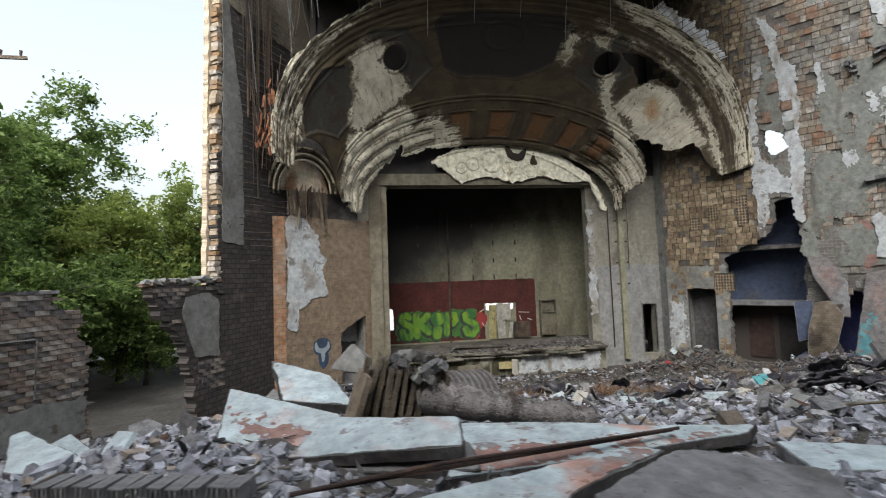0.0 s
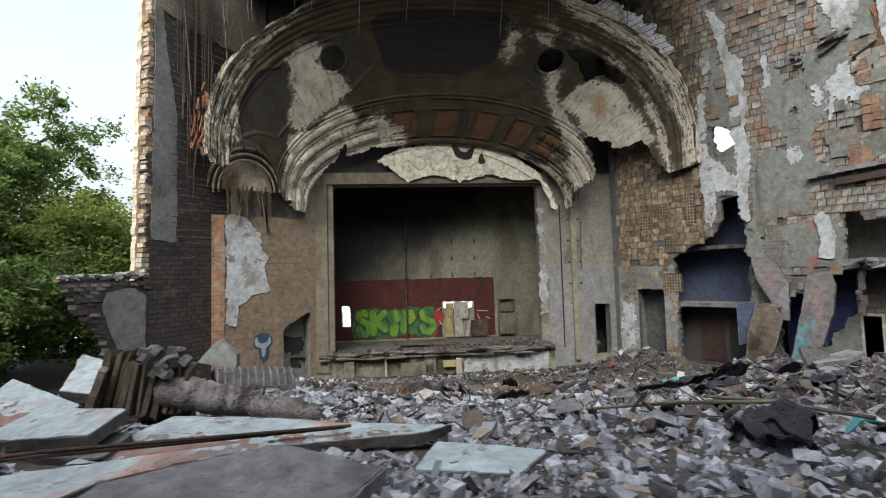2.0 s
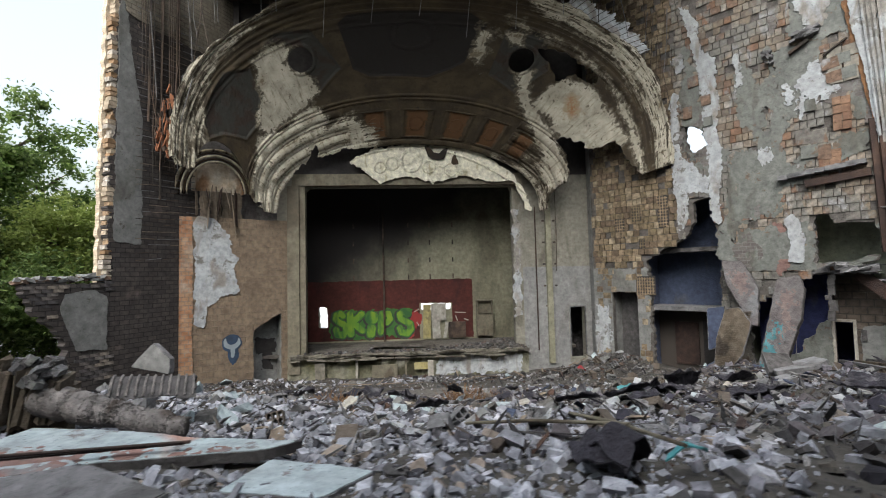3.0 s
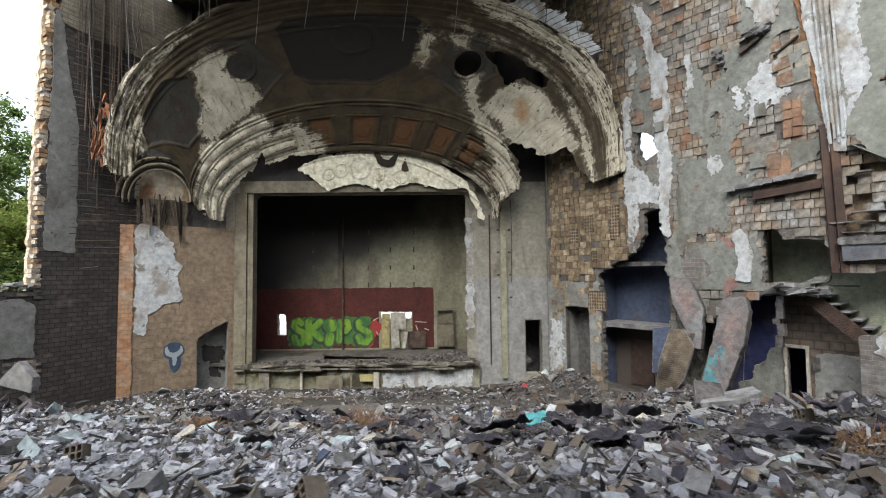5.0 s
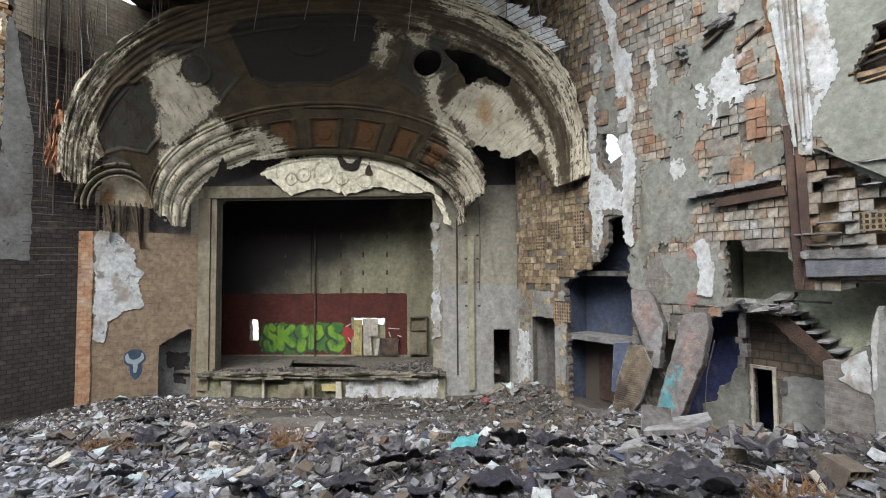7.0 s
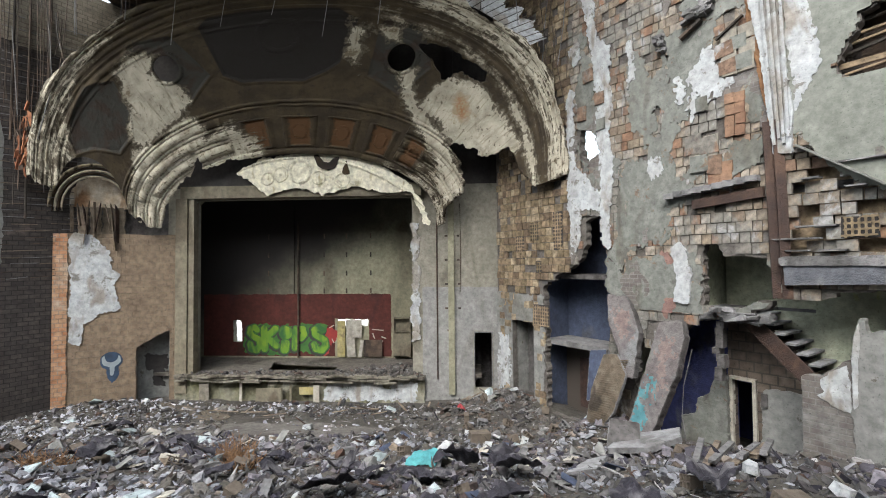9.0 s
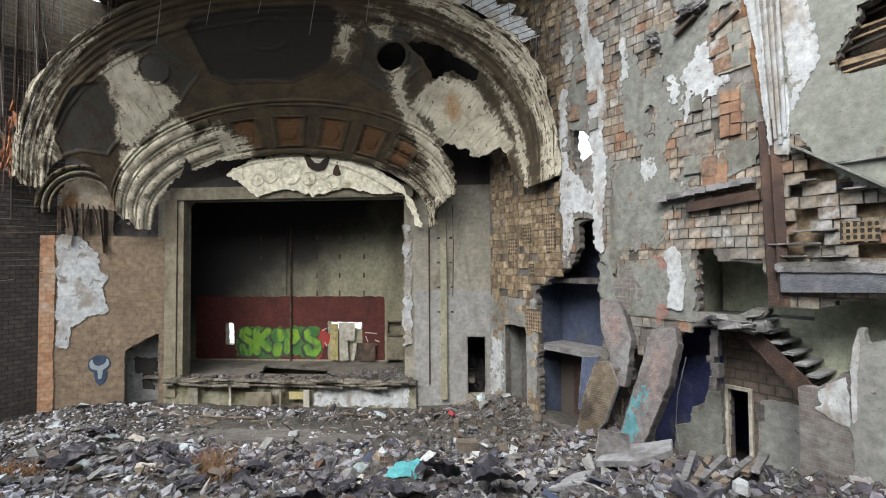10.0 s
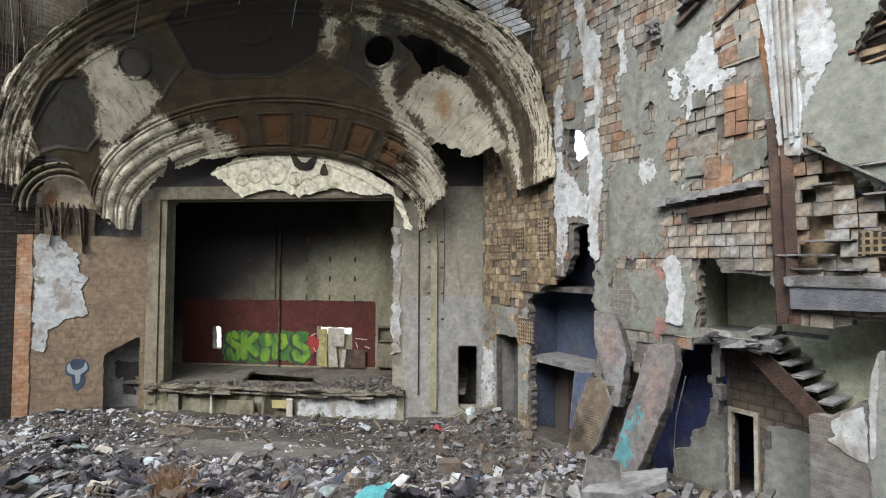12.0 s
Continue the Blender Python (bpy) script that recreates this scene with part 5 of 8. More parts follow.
# ---- left side wall, broken down to a stump ----
def build_left():
    wall = tagged(new("wall_left"), "fire-blackened side wall broken off at a ragged edge", "wall", kind="structure")

    def body(s, z):
        hi = np.minimum(rect(s, z, -3.5, 9, -0.8, 20), 3.0 - 0.02 * (z - 5) - s)
        hi = np.where(z > 4.9, hi, -1)
        low = poly(s, z, [(-0.6, -0.8), (-0.6, 5.3), (6.0, 4.95), (5.9, 4.5), (5.0, 3.4), (4.3, 2.0), (4.0, -0.8)])
        return np.maximum(hi, low)
    part("masonry", sheet(on_left, -3.6, 6.4, -0.8, 20, 0.08, stepped(ragged(body, 0.2, 0.5)), 0.45, 0.02), M_BRICK_DARK, wall, "sooty dark brick")
    part("facing", sheet(lambda s, z, w: on_left(s, z, -0.46 + w), -0.6, 3.6, 4.6, 20, 0.12, ragged(lambda s, z: 3.25 - 0.02 * (z - 5) - s, 0.06, 0.25, 3), 0.25), M_BRICK_CREAM, wall, "cream face brick, outer skin")
    part("grey_plaster", sheet(lambda s, z, w: on_left(s, z, 0.03 + w), 1.4, 3.1, 5.6, 18, 0.1, ragged(lambda s, z: poly(s, z, [(1.75, 6.6), (1.75, 12), (2.2, 14.6), (2.55, 17), (2.75, 17), (2.9, 6.6)]), 0.06, 0.5, 8), 0.03), M_PLASTER_GREY, wall, "grey plaster left on the wall")
    part("stump_plaster", sheet(lambda s, z, w: on_left(s, z, 0.03 + w), 2.9, 5.2, 2.1, 4.9, 0.07, ragged(lambda s, z: poly(s, z, [(3.1, 2.3), (3.1, 4.45), (3.7, 4.7), (4.6, 4.6), (4.75, 4.0), (4.2, 2.4)]), 0.04, 0.3, 9), 0.03), M_PLASTER_GREY, wall, "grey plaster on the stump")

    part("upper_blocks", sheet(lambda s, z, w: on_left(s, z, 0.05 + w), -3.4, 2.9, 15.9, 19.9, 0.1, ragged(lambda s, z: np.minimum(z - 16.35 - 0.12 * np.maximum(0, s - 1.2), 2.55 - s), 0.08, 0.3, 12), 0.04), brick_mat("dusty_buff_block", (0.235, 0.212, 0.165), (0.20, 0.178, 0.135), (0.12, 0.105, 0.08), 0.42, 0.2, (0.15, 0.132, 0.10), 0.55), wall, "dusty buff block courses high on the wall")
    crumble = random.Random(66)
    for k in range(26):
        b = Shape()
        a = 3.1 + k * 0.115
        b.box(frame_of(on_left, a, 5.2 - 0.05 * (a - 3) + crumble.uniform(-0.06, 0.1), -0.22) @ pose(0, 0, 0, crumble.uniform(-12, 12), crumble.uniform(-20, 20), crumble.uniform(-20, 20)), (crumble.uniform(0.14, 0.32), crumble.uniform(0.3, 0.5), crumble.uniform(0.08, 0.16)), 0.25, crumble)
        part("loose_brick", b, M_PLASTER_GREY if k % 3 else M_TILE_JOINED, wall)
    # exposed tile ends along the broken edge
    rng = random.Random(21)
    s = Shape()
    for k in range(64):
        z = 5.2 + k * 0.2
        s.box(frame_of(on_left, 3.02 - 0.02 * (z - 5) + rng.uniform(-0.06, 0.12), z, -0.2), (0.3, 0.34, 0.17), 0.12, rng)
    part("broken_edge", s, M_TILE_END, wall, "broken tile ends")
    low = tagged(new("wall_yard"), "low old brown brick wall, broken at its end", "wall", kind="structure")

    def body2(s, z):
        # past s = 11.2 it climbs out of view, to hold back light
        return poly(s, z, [(7.75, -0.5), (7.85, 3.4), (8.05, 3.7), (8.05, 4.46), (8.68, 4.5), (8.7, 4.9), (11.2, 4.9), (11.4, 8), (12.2, 12), (12.5, 20), (34, 20), (34, -0.5)])
    part("masonry", sheet(on_left, 7.4, 12.6, -0.5, 12, 0.07, stepped(ragged(body2, 0.16, 0.4, 4)), 0.4, 0.03), M_BRICK_OUT, low)
    # unseen full-height stretch, added to block light from the left
    s = Shape()
    s.box(frame_of(on_left, 23.3, 9.7, -0.2), (21.8, 0.4, 21))
    part("blocking_masonry", s, M_BRICK_OUT, low)
    s = Shape()
    for k in range(5):
        s.box(frame_of(on_left, 8.9 + k * 0.5, 4.93, -0.2), (0.47, 0.44, 0.09), 0.1, rng)
    part("coping", s, M_CONCRETE, low)
    s = Shape()
    s.tube([on_left(12, 3.75, 0.06), on_left(9.25, 3.72, 0.06), on_left(9.2, 3.68, 0.06), on_left(9.22, 2.2, 0.06)], [0.03] * 4, 6)
    part("conduit", s, M_CONCRETE, low, "grey conduit")
    part("render_patch", sheet(lambda s, z, w: on_left(s, z, 0.03 + w), 7.6, 14, 1.0, 2.9, 0.12, ragged(lambda s, z: np.minimum(2.0 - z + 0.03 * (s - 8), s - 8.0), 0.16, 0.6, 4), 0.03), M_PLASTER_GREY, low, "grey render at the foot")


    def lay_bricks(thing, solid, s0, s1, z0, z1, matl, bw, bh, proud, seed, most):
        """Courses of single bricks standing a little proud of the wall's core."""
        g = random.Random(seed)
        shapes = [Shape().box(Matrix.Identity(4), (bw * q - 0.016, 0.1, bh - 0.014), 0.05, g).mesh("brick", matl) for q in (1.0, 0.96, 1.0, 0.5)]
        made, row = 0, 0
        z = z0
        while z < z1 and made < most:
            a = s0 + (row % 2) * bw * 0.5
            while a < s1 and made < most:
                here = min(solid(np.array([a + k * bw]), np.array([z]))[0] for k in (-0.3, 0.3))
                if here > 0.03 and g.random() > 0.05:
                    b = new("brick", g.choice(shapes[:3]))
                    b.parent = thing
                    b.matrix_basis = frame_of(on_left, a, z, proud - 0.05 + g.uniform(-0.018, 0.014)) @ pose(0, 0, 0, g.gauss(0, 0.8), g.gauss(0, 0.8), g.gauss(0, 1.2))
                    made += 1
                a += bw
            z += bh
            row += 1
    lay_bricks(low, lambda a, z: body2(a, z) - 0.06, 7.8, 12.2, 2.1, 5.0, M_BRICK_SINGLE, 0.36, 0.135, 0.03, 7, 290)
    lay_bricks(wall, lambda a, z: np.minimum(body(a, z) - 0.08, -poly(a, z, [(3.1, 2.3), (3.1, 4.45), (3.7, 4.7), (4.6, 4.6), (4.75, 4.0), (4.2, 2.4)]) - 0.1), 3.0, 6.1, 1.2, 5.2, M_BRICK_SOOTY, 0.36, 0.135, 0.03, 8, 290)


build_left()


# ---- right wall ----
HOLE_BLUE = [(3.65, 5.4), (4.47, 5.95), (5.37, 6.41), (5.8, 6.9), (5.9, 8.1), (6.62, 8.12), (6.74, 5.76), (6.93, 5.3), (6.75, 3.2), (6.75, 0.2), (3.75, 0.2), (3.7, 2)]
HOLE_LOW = [(9.75, 4.5), (10.36, 4.85), (11.2, 4.75), (12.0, 5.1), (12.35, 5.5), (16.5, 5.8), (16.5, 0.0), (7.9, 0.0), (7.9, 3.0), (8.1, 3.7), (9.4, 3.4)]
HOLE_MID = [(10.2, 6.95), (10.8, 6.9), (10.8, 6.66), (12.15, 6.62), (12.2, 5.3), (11.4, 5.12), (10.7, 5.05), (10.25, 5.1)]


def wall_solid(s, z):
    f = rect(s, z, 0.74, 17, -1.0, 20)

    def breaks(s, z):
        g = np.full(np.shape(s), -9.0)
        for k, hole in enumerate((HOLE_BLUE, HOLE_LOW, HOLE_MID)):
            g = np.maximum(g, poly(s, z, hole) + 0.13 * fbm(s * 2.2, z * 2.2, 60 + k))
        g = np.maximum(g, poly(s, z, [(5.70, 11.65), (6.50, 11.35), (6.62, 10.5), (6.04, 10.3), (5.62, 10.85)]) + 0.08 * fbm(s * 4, z * 4, 64))
        return np.maximum(g, poly(s, z, [(13.70, 11.25), (13.92, 12.0), (14.2, 12.5), (15.2, 12.9), (15.0, 11.0), (13.95, 10.95)]) + 0.1 * fbm(s * 3, z * 3, 66))
    f = np.minimum(f, -stepped(breaks, 0.2, 0.157)(s, z))
    return np.minimum(f, -rect(s, z, 1.75, 3.1, 0.0, 3.85))


def bed_solid(s, z):
    """The wall less a stretch where only loose courses hang over the beam."""
    return np.minimum(wall_solid(s, z), -(rect(s, z, 12.6, 17.5, 6.55, 9.4) + 0.25 * fbm(s * 0.9, z * 0.9, 68)))


def patch(parent, name, pts, d, matl, label="", amp=0.12, size=0.4, seed=0, thick=0.03, step=0.045):
    us, vs = [p[0] for p in pts], [p[1] for p in pts]
    def f(s, z):
        cell = stepped(lambda a, b: hash2(np.floor(a * 41.0), np.floor(b * 37.0), seed) - 0.5, 0.3, 0.315)(s, z)
        return poly(s, z, pts) + 0.8 * amp * fbm(s / size, z / size * 0.45, seed) + 0.6 * amp * fbm(s / size * 5, z / size * 3.2, seed + 50, 3) + 0.7 * amp * cell + 0.45 * amp * fbm(s * 13, z * 9, seed + 90, 2)
    return part(name, sheet(lambda s, z, w: on_right(s, z, d - 0.018 + w), min(us) - 0.3, max(us) + 0.3, min(vs) - 0.3, max(vs) + 0.3, step,
                lambda s, z: np.minimum(f(s, z), wall_solid(s, z)), thick, 0.012, seed), matl, parent, label)


def lay_tiles(wall):
    """Courses of hollow clay tile: the stretch nearest to the walk piece by piece, the rest joined."""
    rng = random.Random(31)
    protos = [Shape().box(Matrix.Identity(4), (w - 0.024, 0.12, 0.291), 0.03, rng).mesh("tile", M_TILE) for w in (0.24, 0.30, 0.36, 0.44)]
    near, far, dark = 0, Shape(), Shape()
    gs, gz = np.meshgrid(np.arange(-1.0, 17.6, 0.06), np.arange(0.0, 20.6, 0.06), indexing="ij")
    solid = wall_solid(gs, gz)
    holes = fbm(gs * 0.5, gz * 0.5, 71)

    def at(grid, a, z):
        return grid[int(round((a + 1.0) / 0.06)), int(round(z / 0.06))]
    for row in range(62):
        z = 0.5 + row * 0.315
        a = -0.2 - rng.random() * 0.4
        while a < 16.8:
            k = rng.choice((0, 1, 1, 2, 3))
            w = (0.24, 0.30, 0.36, 0.44)[k]
            loose = a > 12.4 and 6.4 < z < 9.6
            jut = rng.uniform(-0.016, 0.008) if rng.random() < 0.93 else -0.09
            if loose:
                jut = rng.uniform(-0.17, 0.02)
            m = frame_of(on_right, a + w / 2, z + rng.uniform(-0.008, 0.008), jut - 0.042) @ pose(0, 0, 0, rng.gauss(0, 0.3), rng.gauss(0, 0.8), rng.gauss(0, 0.4))
            here = min(at(solid, a + q * w, z) for q in (0.2, 0.8))
            gone = at(holes, a, z) > 0.62
            if here > 0.05 and rng.random() > (0.42 if loose else 0.45 if gone else 0.04):
                if 9.0 < a < 14.6 and 6.4 < z < 12.6 and near < 300:
                    near += 1
                    t = new("tile", protos[k])
                    t.parent = wall
                    t.matrix_basis = m
                elif a < 5.1:
                    dark.box(m, (w - 0.024, 0.12, 0.291), 0.03, rng)
                else:
                    far.box(m, (w - 0.024, 0.12, 0.291), 0.03, rng)
            a += w
    tagged(part("tile_courses", far, M_TILE_JOINED, wall, "buff and orange clay tile courses"), kind="stuff")
    tagged(part("tile_courses", dark, M_TILE_DARK, wall, "sooty brown tile courses"), kind="stuff")


def build_right():
    wall = tagged(new("wall_right"), "tall clay tile side wall, plaster fallen off in sheets", "wall", kind="structure")
    part("masonry", sheet(lambda s, z, w: on_right(s, z, -0.05 + w), -0.4, 17, -1.0, 20, 0.1, bed_solid, 0.3, 0.02), M_MORTAR, wall, "mortar bed")
    patch(wall, "corner_plaster", [(0.3, -0.8), (0.3, 5.05), (3.75, 5.05), (3.65, -0.8)], 0.03, M_PLASTER_GREY, "grey plaster near the stage", 0.08, 0.5, 1)
    patch(wall, "white_flake", [(0.85, 0.5), (0.85, 3.2), (1.55, 3.1), (1.6, 0.9)], 0.065, M_PLASTER_WHITE, "flaking white paint", 0.2, 0.4, 2)
    patch(wall, "white_strip", [(5.9, 17.4), (6.51, 16.37), (6.57, 15.05), (7.13, 14.39), (7.25, 12.14), (6.99, 11.11), (7.29, 10.22), (7.1, 8.6), (6.99, 7.04), (6.62, 7.06), (6.57, 10.92), (6.45, 13.51), (6.14, 15.66), (5.7, 17.4)], 0.06, M_PLASTER_WHITE, "torn white plaster strip", 0.10, 0.35, 3, 0.05, 0.06)
    patch(wall, "white_strip", [(5.10, 13.6), (5.45, 13.25), (5.49, 10.26), (6.12, 9.72), (6.61, 8.94), (6.52, 8.39), (5.73, 8.46), (5.62, 7.08), (5.24, 6.8), (5.07, 10)], 0.06, M_PLASTER_WHITE, "torn white plaster strip", 0.10, 0.3, 4, 0.05, 0.06)
    patch(wall, "white_flake", [(8.54, 9.98), (9.01, 9.9), (9.06, 9.39), (8.59, 9.09)], 0.07, M_PLASTER_WHITE, "", 0.12, 0.25, 16, 0.03, 0.05)
    patch(wall, "white_flake", [(7.85, 14.2), (8.1, 14.3), (8.15, 12.9), (7.9, 12.6)], 0.07, M_PLASTER_WHITE, "", 0.12, 0.25, 17, 0.03, 0.05)
    patch(wall, "white_flake", [(5.3, 14.9), (5.7, 15.3), (5.9, 14.5), (5.5, 14.1)], 0.07, M_PLASTER_WHITE, "", 0.12, 0.25, 18, 0.03, 0.05)
    patch(wall, "grey_smear", [(7.83, 13.4), (8.17, 13.75), (8.55, 13.04), (8.8, 12.28), (8.89, 11.03), (8.47, 10.37), (7.99, 11.26), (7.83, 12.5)], 0.05, M_PLASTER_WALL, "grey plaster smear", 0.16, 0.4, 5)
    patch(wall, "grey_sheet", [(7.44, 9.79), (7.9, 10.1), (8.57, 9.78), (9.18, 9.85), (9.46, 9.26), (10.26, 8.97), (10.08, 8.31), (9.48, 8.12), (8.94, 6.99), (7.22, 7.04)], 0.05, M_PLASTER_WALL, "grey plaster", 0.18, 0.4, 35)
    patch(wall, "grey_sheet", [(9.22, 13.81), (9.97, 13.95), (10.81, 13.7), (10.97, 13.31), (10.81, 13.05), (10.13, 12.63), (9.99, 11.63), (10.11, 10.81), (9.48, 10.88), (9.41, 11.81), (9.31, 12.76)], 0.05, M_PLASTER_WALL, "grey plaster", 0.16, 0.4, 6)
    patch(wall, "grey_sheet", [(9.86, 14.4), (10.0, 17.5), (11.6, 17.6), (11.65, 13.94), (10.9, 13.8)], 0.05, M_PLASTER_WALL, "grey plaster", 0.14, 0.4, 36)
    patch(wall, "grey_sheet", [(11.61, 11.52), (11.97, 11.86), (12.12, 10.97), (12.01, 10.32), (11.67, 10.48)], 0.05, M_PLASTER_WALL, "grey plaster", 0.10, 0.3, 37)
    patch(wall, "grey_sheet", [(11.11, 9.9), (11.66, 10.02), (11.97, 9.72), (11.99, 9.18), (11.21, 8.92)], 0.06, M_PLASTER_WALL, "grey plaster", 0.10, 0.3, 38)
    patch(wall, "white_sheet", [(10.13, 12.55), (10.48, 12.93), (10.81, 13.05), (10.96, 12.4), (11.29, 11.71), (11.02, 11.6), (10.88, 11.2), (10.71, 11.57), (10.54, 11.3), (10.29, 11.71), (10.24, 11.2), (10.08, 10.81), (10.12, 11.59), (10.0, 12.24)], 0.085, M_PLASTER_WHITE, "white paint on plaster", 0.14, 0.3, 7, 0.03, 0.04)
    patch(wall, "white_sheet", [(9.55, 12.3), (9.85, 12.45), (9.98, 11.7), (9.9, 11.1), (9.7, 11.4)], 0.085, M_PLASTER_WHITE, "", 0.22, 0.3, 39, 0.03, 0.04)
    patch(wall, "rusty_edge", [(11.55, 15.0), (11.80, 15.0), (11.95, 13.3), (12.13, 11.73), (12.46, 9.54), (12.32, 9.42), (11.97, 11.79), (11.75, 13.3)], 0.10, mat("rust_brown_timber", (0.22, 0.115, 0.05), (0.13, 0.065, 0.03), 2.0, (0.30, 0.22, 0.13), 1.5, 0.56, bump=0.5), "rust-brown timber edge beside the pilaster", 0.03, 0.3, 40, 0.06, 0.04)
    patch(wall, "white_sheet", [(9.7, 17.0), (10.5, 14.2), (10.9, 14.2), (11.3, 15.2), (10.7, 17.2)], 0.085, M_PLASTER_WHITE, "white paint on plaster", 0.16, 0.35, 19, 0.03, 0.07)
    rng = random.Random(55)
    for a, z, w, h in ((11.1, 12.75, 0.5, 0.42), (11.5, 12.85, 0.42, 0.4), (11.2, 12.2, 0.48, 0.42), (11.62, 12.25, 0.42, 0.45), (10.42, 11.3, 0.36, 0.45), (10.15, 10.1, 0.5, 0.6), (10.6, 10.0, 0.5, 0.55), (10.3, 9.45, 0.55, 0.5), (10.75, 9.35, 0.4, 0.55), (6.2, 13.6, 0.45, 0.5), (5.9, 12.2, 0.4, 0.55), (6.75, 11.6, 0.35, 0.4), (6.7, 12.6, 0.4, 0.45)):
        b = Shape()
        b.box(frame_of(on_right, a, z, 0.08) @ pose(0, 0, 0, 0, rng.uniform(-6, 2), 0), (w, 0.05, h), 0.1, rng)
        part("loose_tile", b, M_TILE_JOINED if rng.random() < 0.6 else M_PLASTER_WALL, wall)
    big, orange = mat("pale_beige_tile", (0.215, 0.20, 0.165), (0.255, 0.24, 0.20), 1.4, (0.16, 0.15, 0.125), 0.9, 0.55, bump=0.3), mat("orange_clay_tile", (0.235, 0.142, 0.088), (0.19, 0.120, 0.078), 1.2, (0.17, 0.095, 0.06), 0.9, 0.56, bump=0.35)
    for a0, z0, cols, rows, w, h, m in ((11.24, 12.15, 2, 3, 0.46, 0.47, big), (10.22, 9.5, 2, 2, 0.44, 0.52, big), (11.2, 10.25, 2, 4, 0.29, 0.33, orange), (10.72, 8.95, 2, 2, 0.36, 0.33, orange)):
        for c in range(cols):
            for r in range(rows):
                b = Shape()
                b.box(frame_of(on_right, a0 + c * w + rng.uniform(-0.02, 0.02), z0 + r * h + rng.uniform(-0.02, 0.02), 0.06) @ pose(0, 0, 0, rng.uniform(-1, 1), rng.uniform(-3, 3), rng.uniform(-2, 2)), (w - 0.03, 0.06, h - 0.03), 0.05, rng)
                part("loose_tile", b, m, wall)
    b = Shape()
    b.beam(on_right(9.85, 13.55, 0.16), on_right(10.5, 13.9, 0.16), 0.16, 0.10)
    b.beam(on_right(10.9, 13.1, 0.12), on_right(11.65, 13.55, 0.12), 0.10, 0.06)
    part("iron_strap", b, M_WOOD_DARK, wall, "black iron straps")
    b = Shape()
    for k in range(26):
        b.box(frame_of(on_right, 10.0 + rng.uniform(0, 0.8), 14.15 + rng.uniform(-0.16, 0.2), 0.12) @ pose(0, 0, 0, rng.uniform(-20, 20), rng.uniform(-30, 30), 0), (rng.uniform(0.1, 0.25), 0.3, rng.uniform(0.08, 0.16)), 0.3, rng)
    for k in range(14):
        b.box(frame_of(on_right, 9.0 + rng.uniform(0, 0.3), 13.7 + rng.uniform(-0.3, 0.3), 0.1) @ pose(0, 0, 0, rng.uniform(-20, 20), rng.uniform(-30, 30), 0), (0.14, 0.26, 0.1), 0.3, rng)
    part("bracket_remains", b, M_CONCRETE, wall, "crumbled bracket remains")
    patch(wall, "pilaster", [(11.55, 19.5), (12.45, 19.5), (12.51, 13.5), (12.78, 10.47), (12.72, 9.31), (12.32, 9.39), (12.1, 11.88), (11.79, 13.85)], 0.16, M_PLASTER_WHITE, "white plaster pilaster", 0.04, 0.3, 8, 0.14)
    patch(wall, "white_sheet", [(12.4, 17.5), (13.3, 16.5), (13.17, 13.19), (13.35, 12.43), (13.44, 11.53), (13.03, 10.89), (12.78, 10.47)], 0.07, M_PLASTER_WHITE, "white paint", 0.10, 0.3, 9)
    patch(wall, "green_grey_sheet", [(12.55, 10.2), (12.6, 18), (16.9, 18), (16.9, 7.0), (14.5, 8.17), (14.15, 8.31), (13.66, 8.65), (13.08, 9.52)], 0.05, mat("green_grey_plaster", (0.160, 0.172, 0.148), (0.185, 0.196, 0.172), 1.0, (0.145, 0.153, 0.132), 0.5, 0.56, bump=0.12), "green-grey plaster", 0.09, 0.5, 10)
    b = Shape()
    b.beam(on_right(12.84, 9.5, 0.1), on_right(15.2, 7.75, 0.12), 0.3, 0.05)
    part("fallen_board", b, M_PLASTER_WALL, wall, "grey board hanging across the wall")
    patch(wall, "plaster_collar", [(9.3, 6.9), (9.7, 7.05), (10.0, 5.93), (9.85, 5.1), (9.4, 5.15), (9.5, 6.0)], 0.12, M_PLASTER_WHITE, "white broken plaster edge", 0.06, 0.2, 20, 0.12, 0.06)
    patch(wall, "rose_paint", [(9.0, 6.7), (9.45, 6.7), (9.47, 5.0), (9.0, 4.6)], 0.05, M_ROSE, "faded rose paint", 0.14, 0.3, 21, 0.02, 0.06)
    patch(wall, "rough_coat", [(6.95, 7.1), (8.3, 7.2), (7.6, 6.5), (7.2, 5.7), (6.95, 5.5)], 0.045, M_PLASTER_WALL, "", 0.3, 0.5, 22, 0.03, 0.07)
    patch(wall, "rough_coat", [(8.9, 8.9), (12.0, 9.4), (12.05, 9.9), (10.6, 9.2), (8.7, 9.4)], 0.05, M_PLASTER_WALL, "", 0.25, 0.4, 12)
    def remnant(a, z, seed, at, scale):
        g = stepped(lambda p, q: fbm(p / scale, q / scale * 0.6, seed) + 0.3 * fbm(p * 2.1, q * 2.1, seed + 7, 3), 0.21, 0.157)
        f = 0.6 * g(a, z) + 0.4 * fbm(a / scale, z / scale * 0.6, seed) - at + 0.25 * fbm(a * 3.1, z * 3.1, seed + 7, 3)
        return np.minimum(np.minimum(f * 0.4, wall_solid(a, z)), np.minimum(np.minimum(a - 5.2, 12.4 - a), z - 4.8))
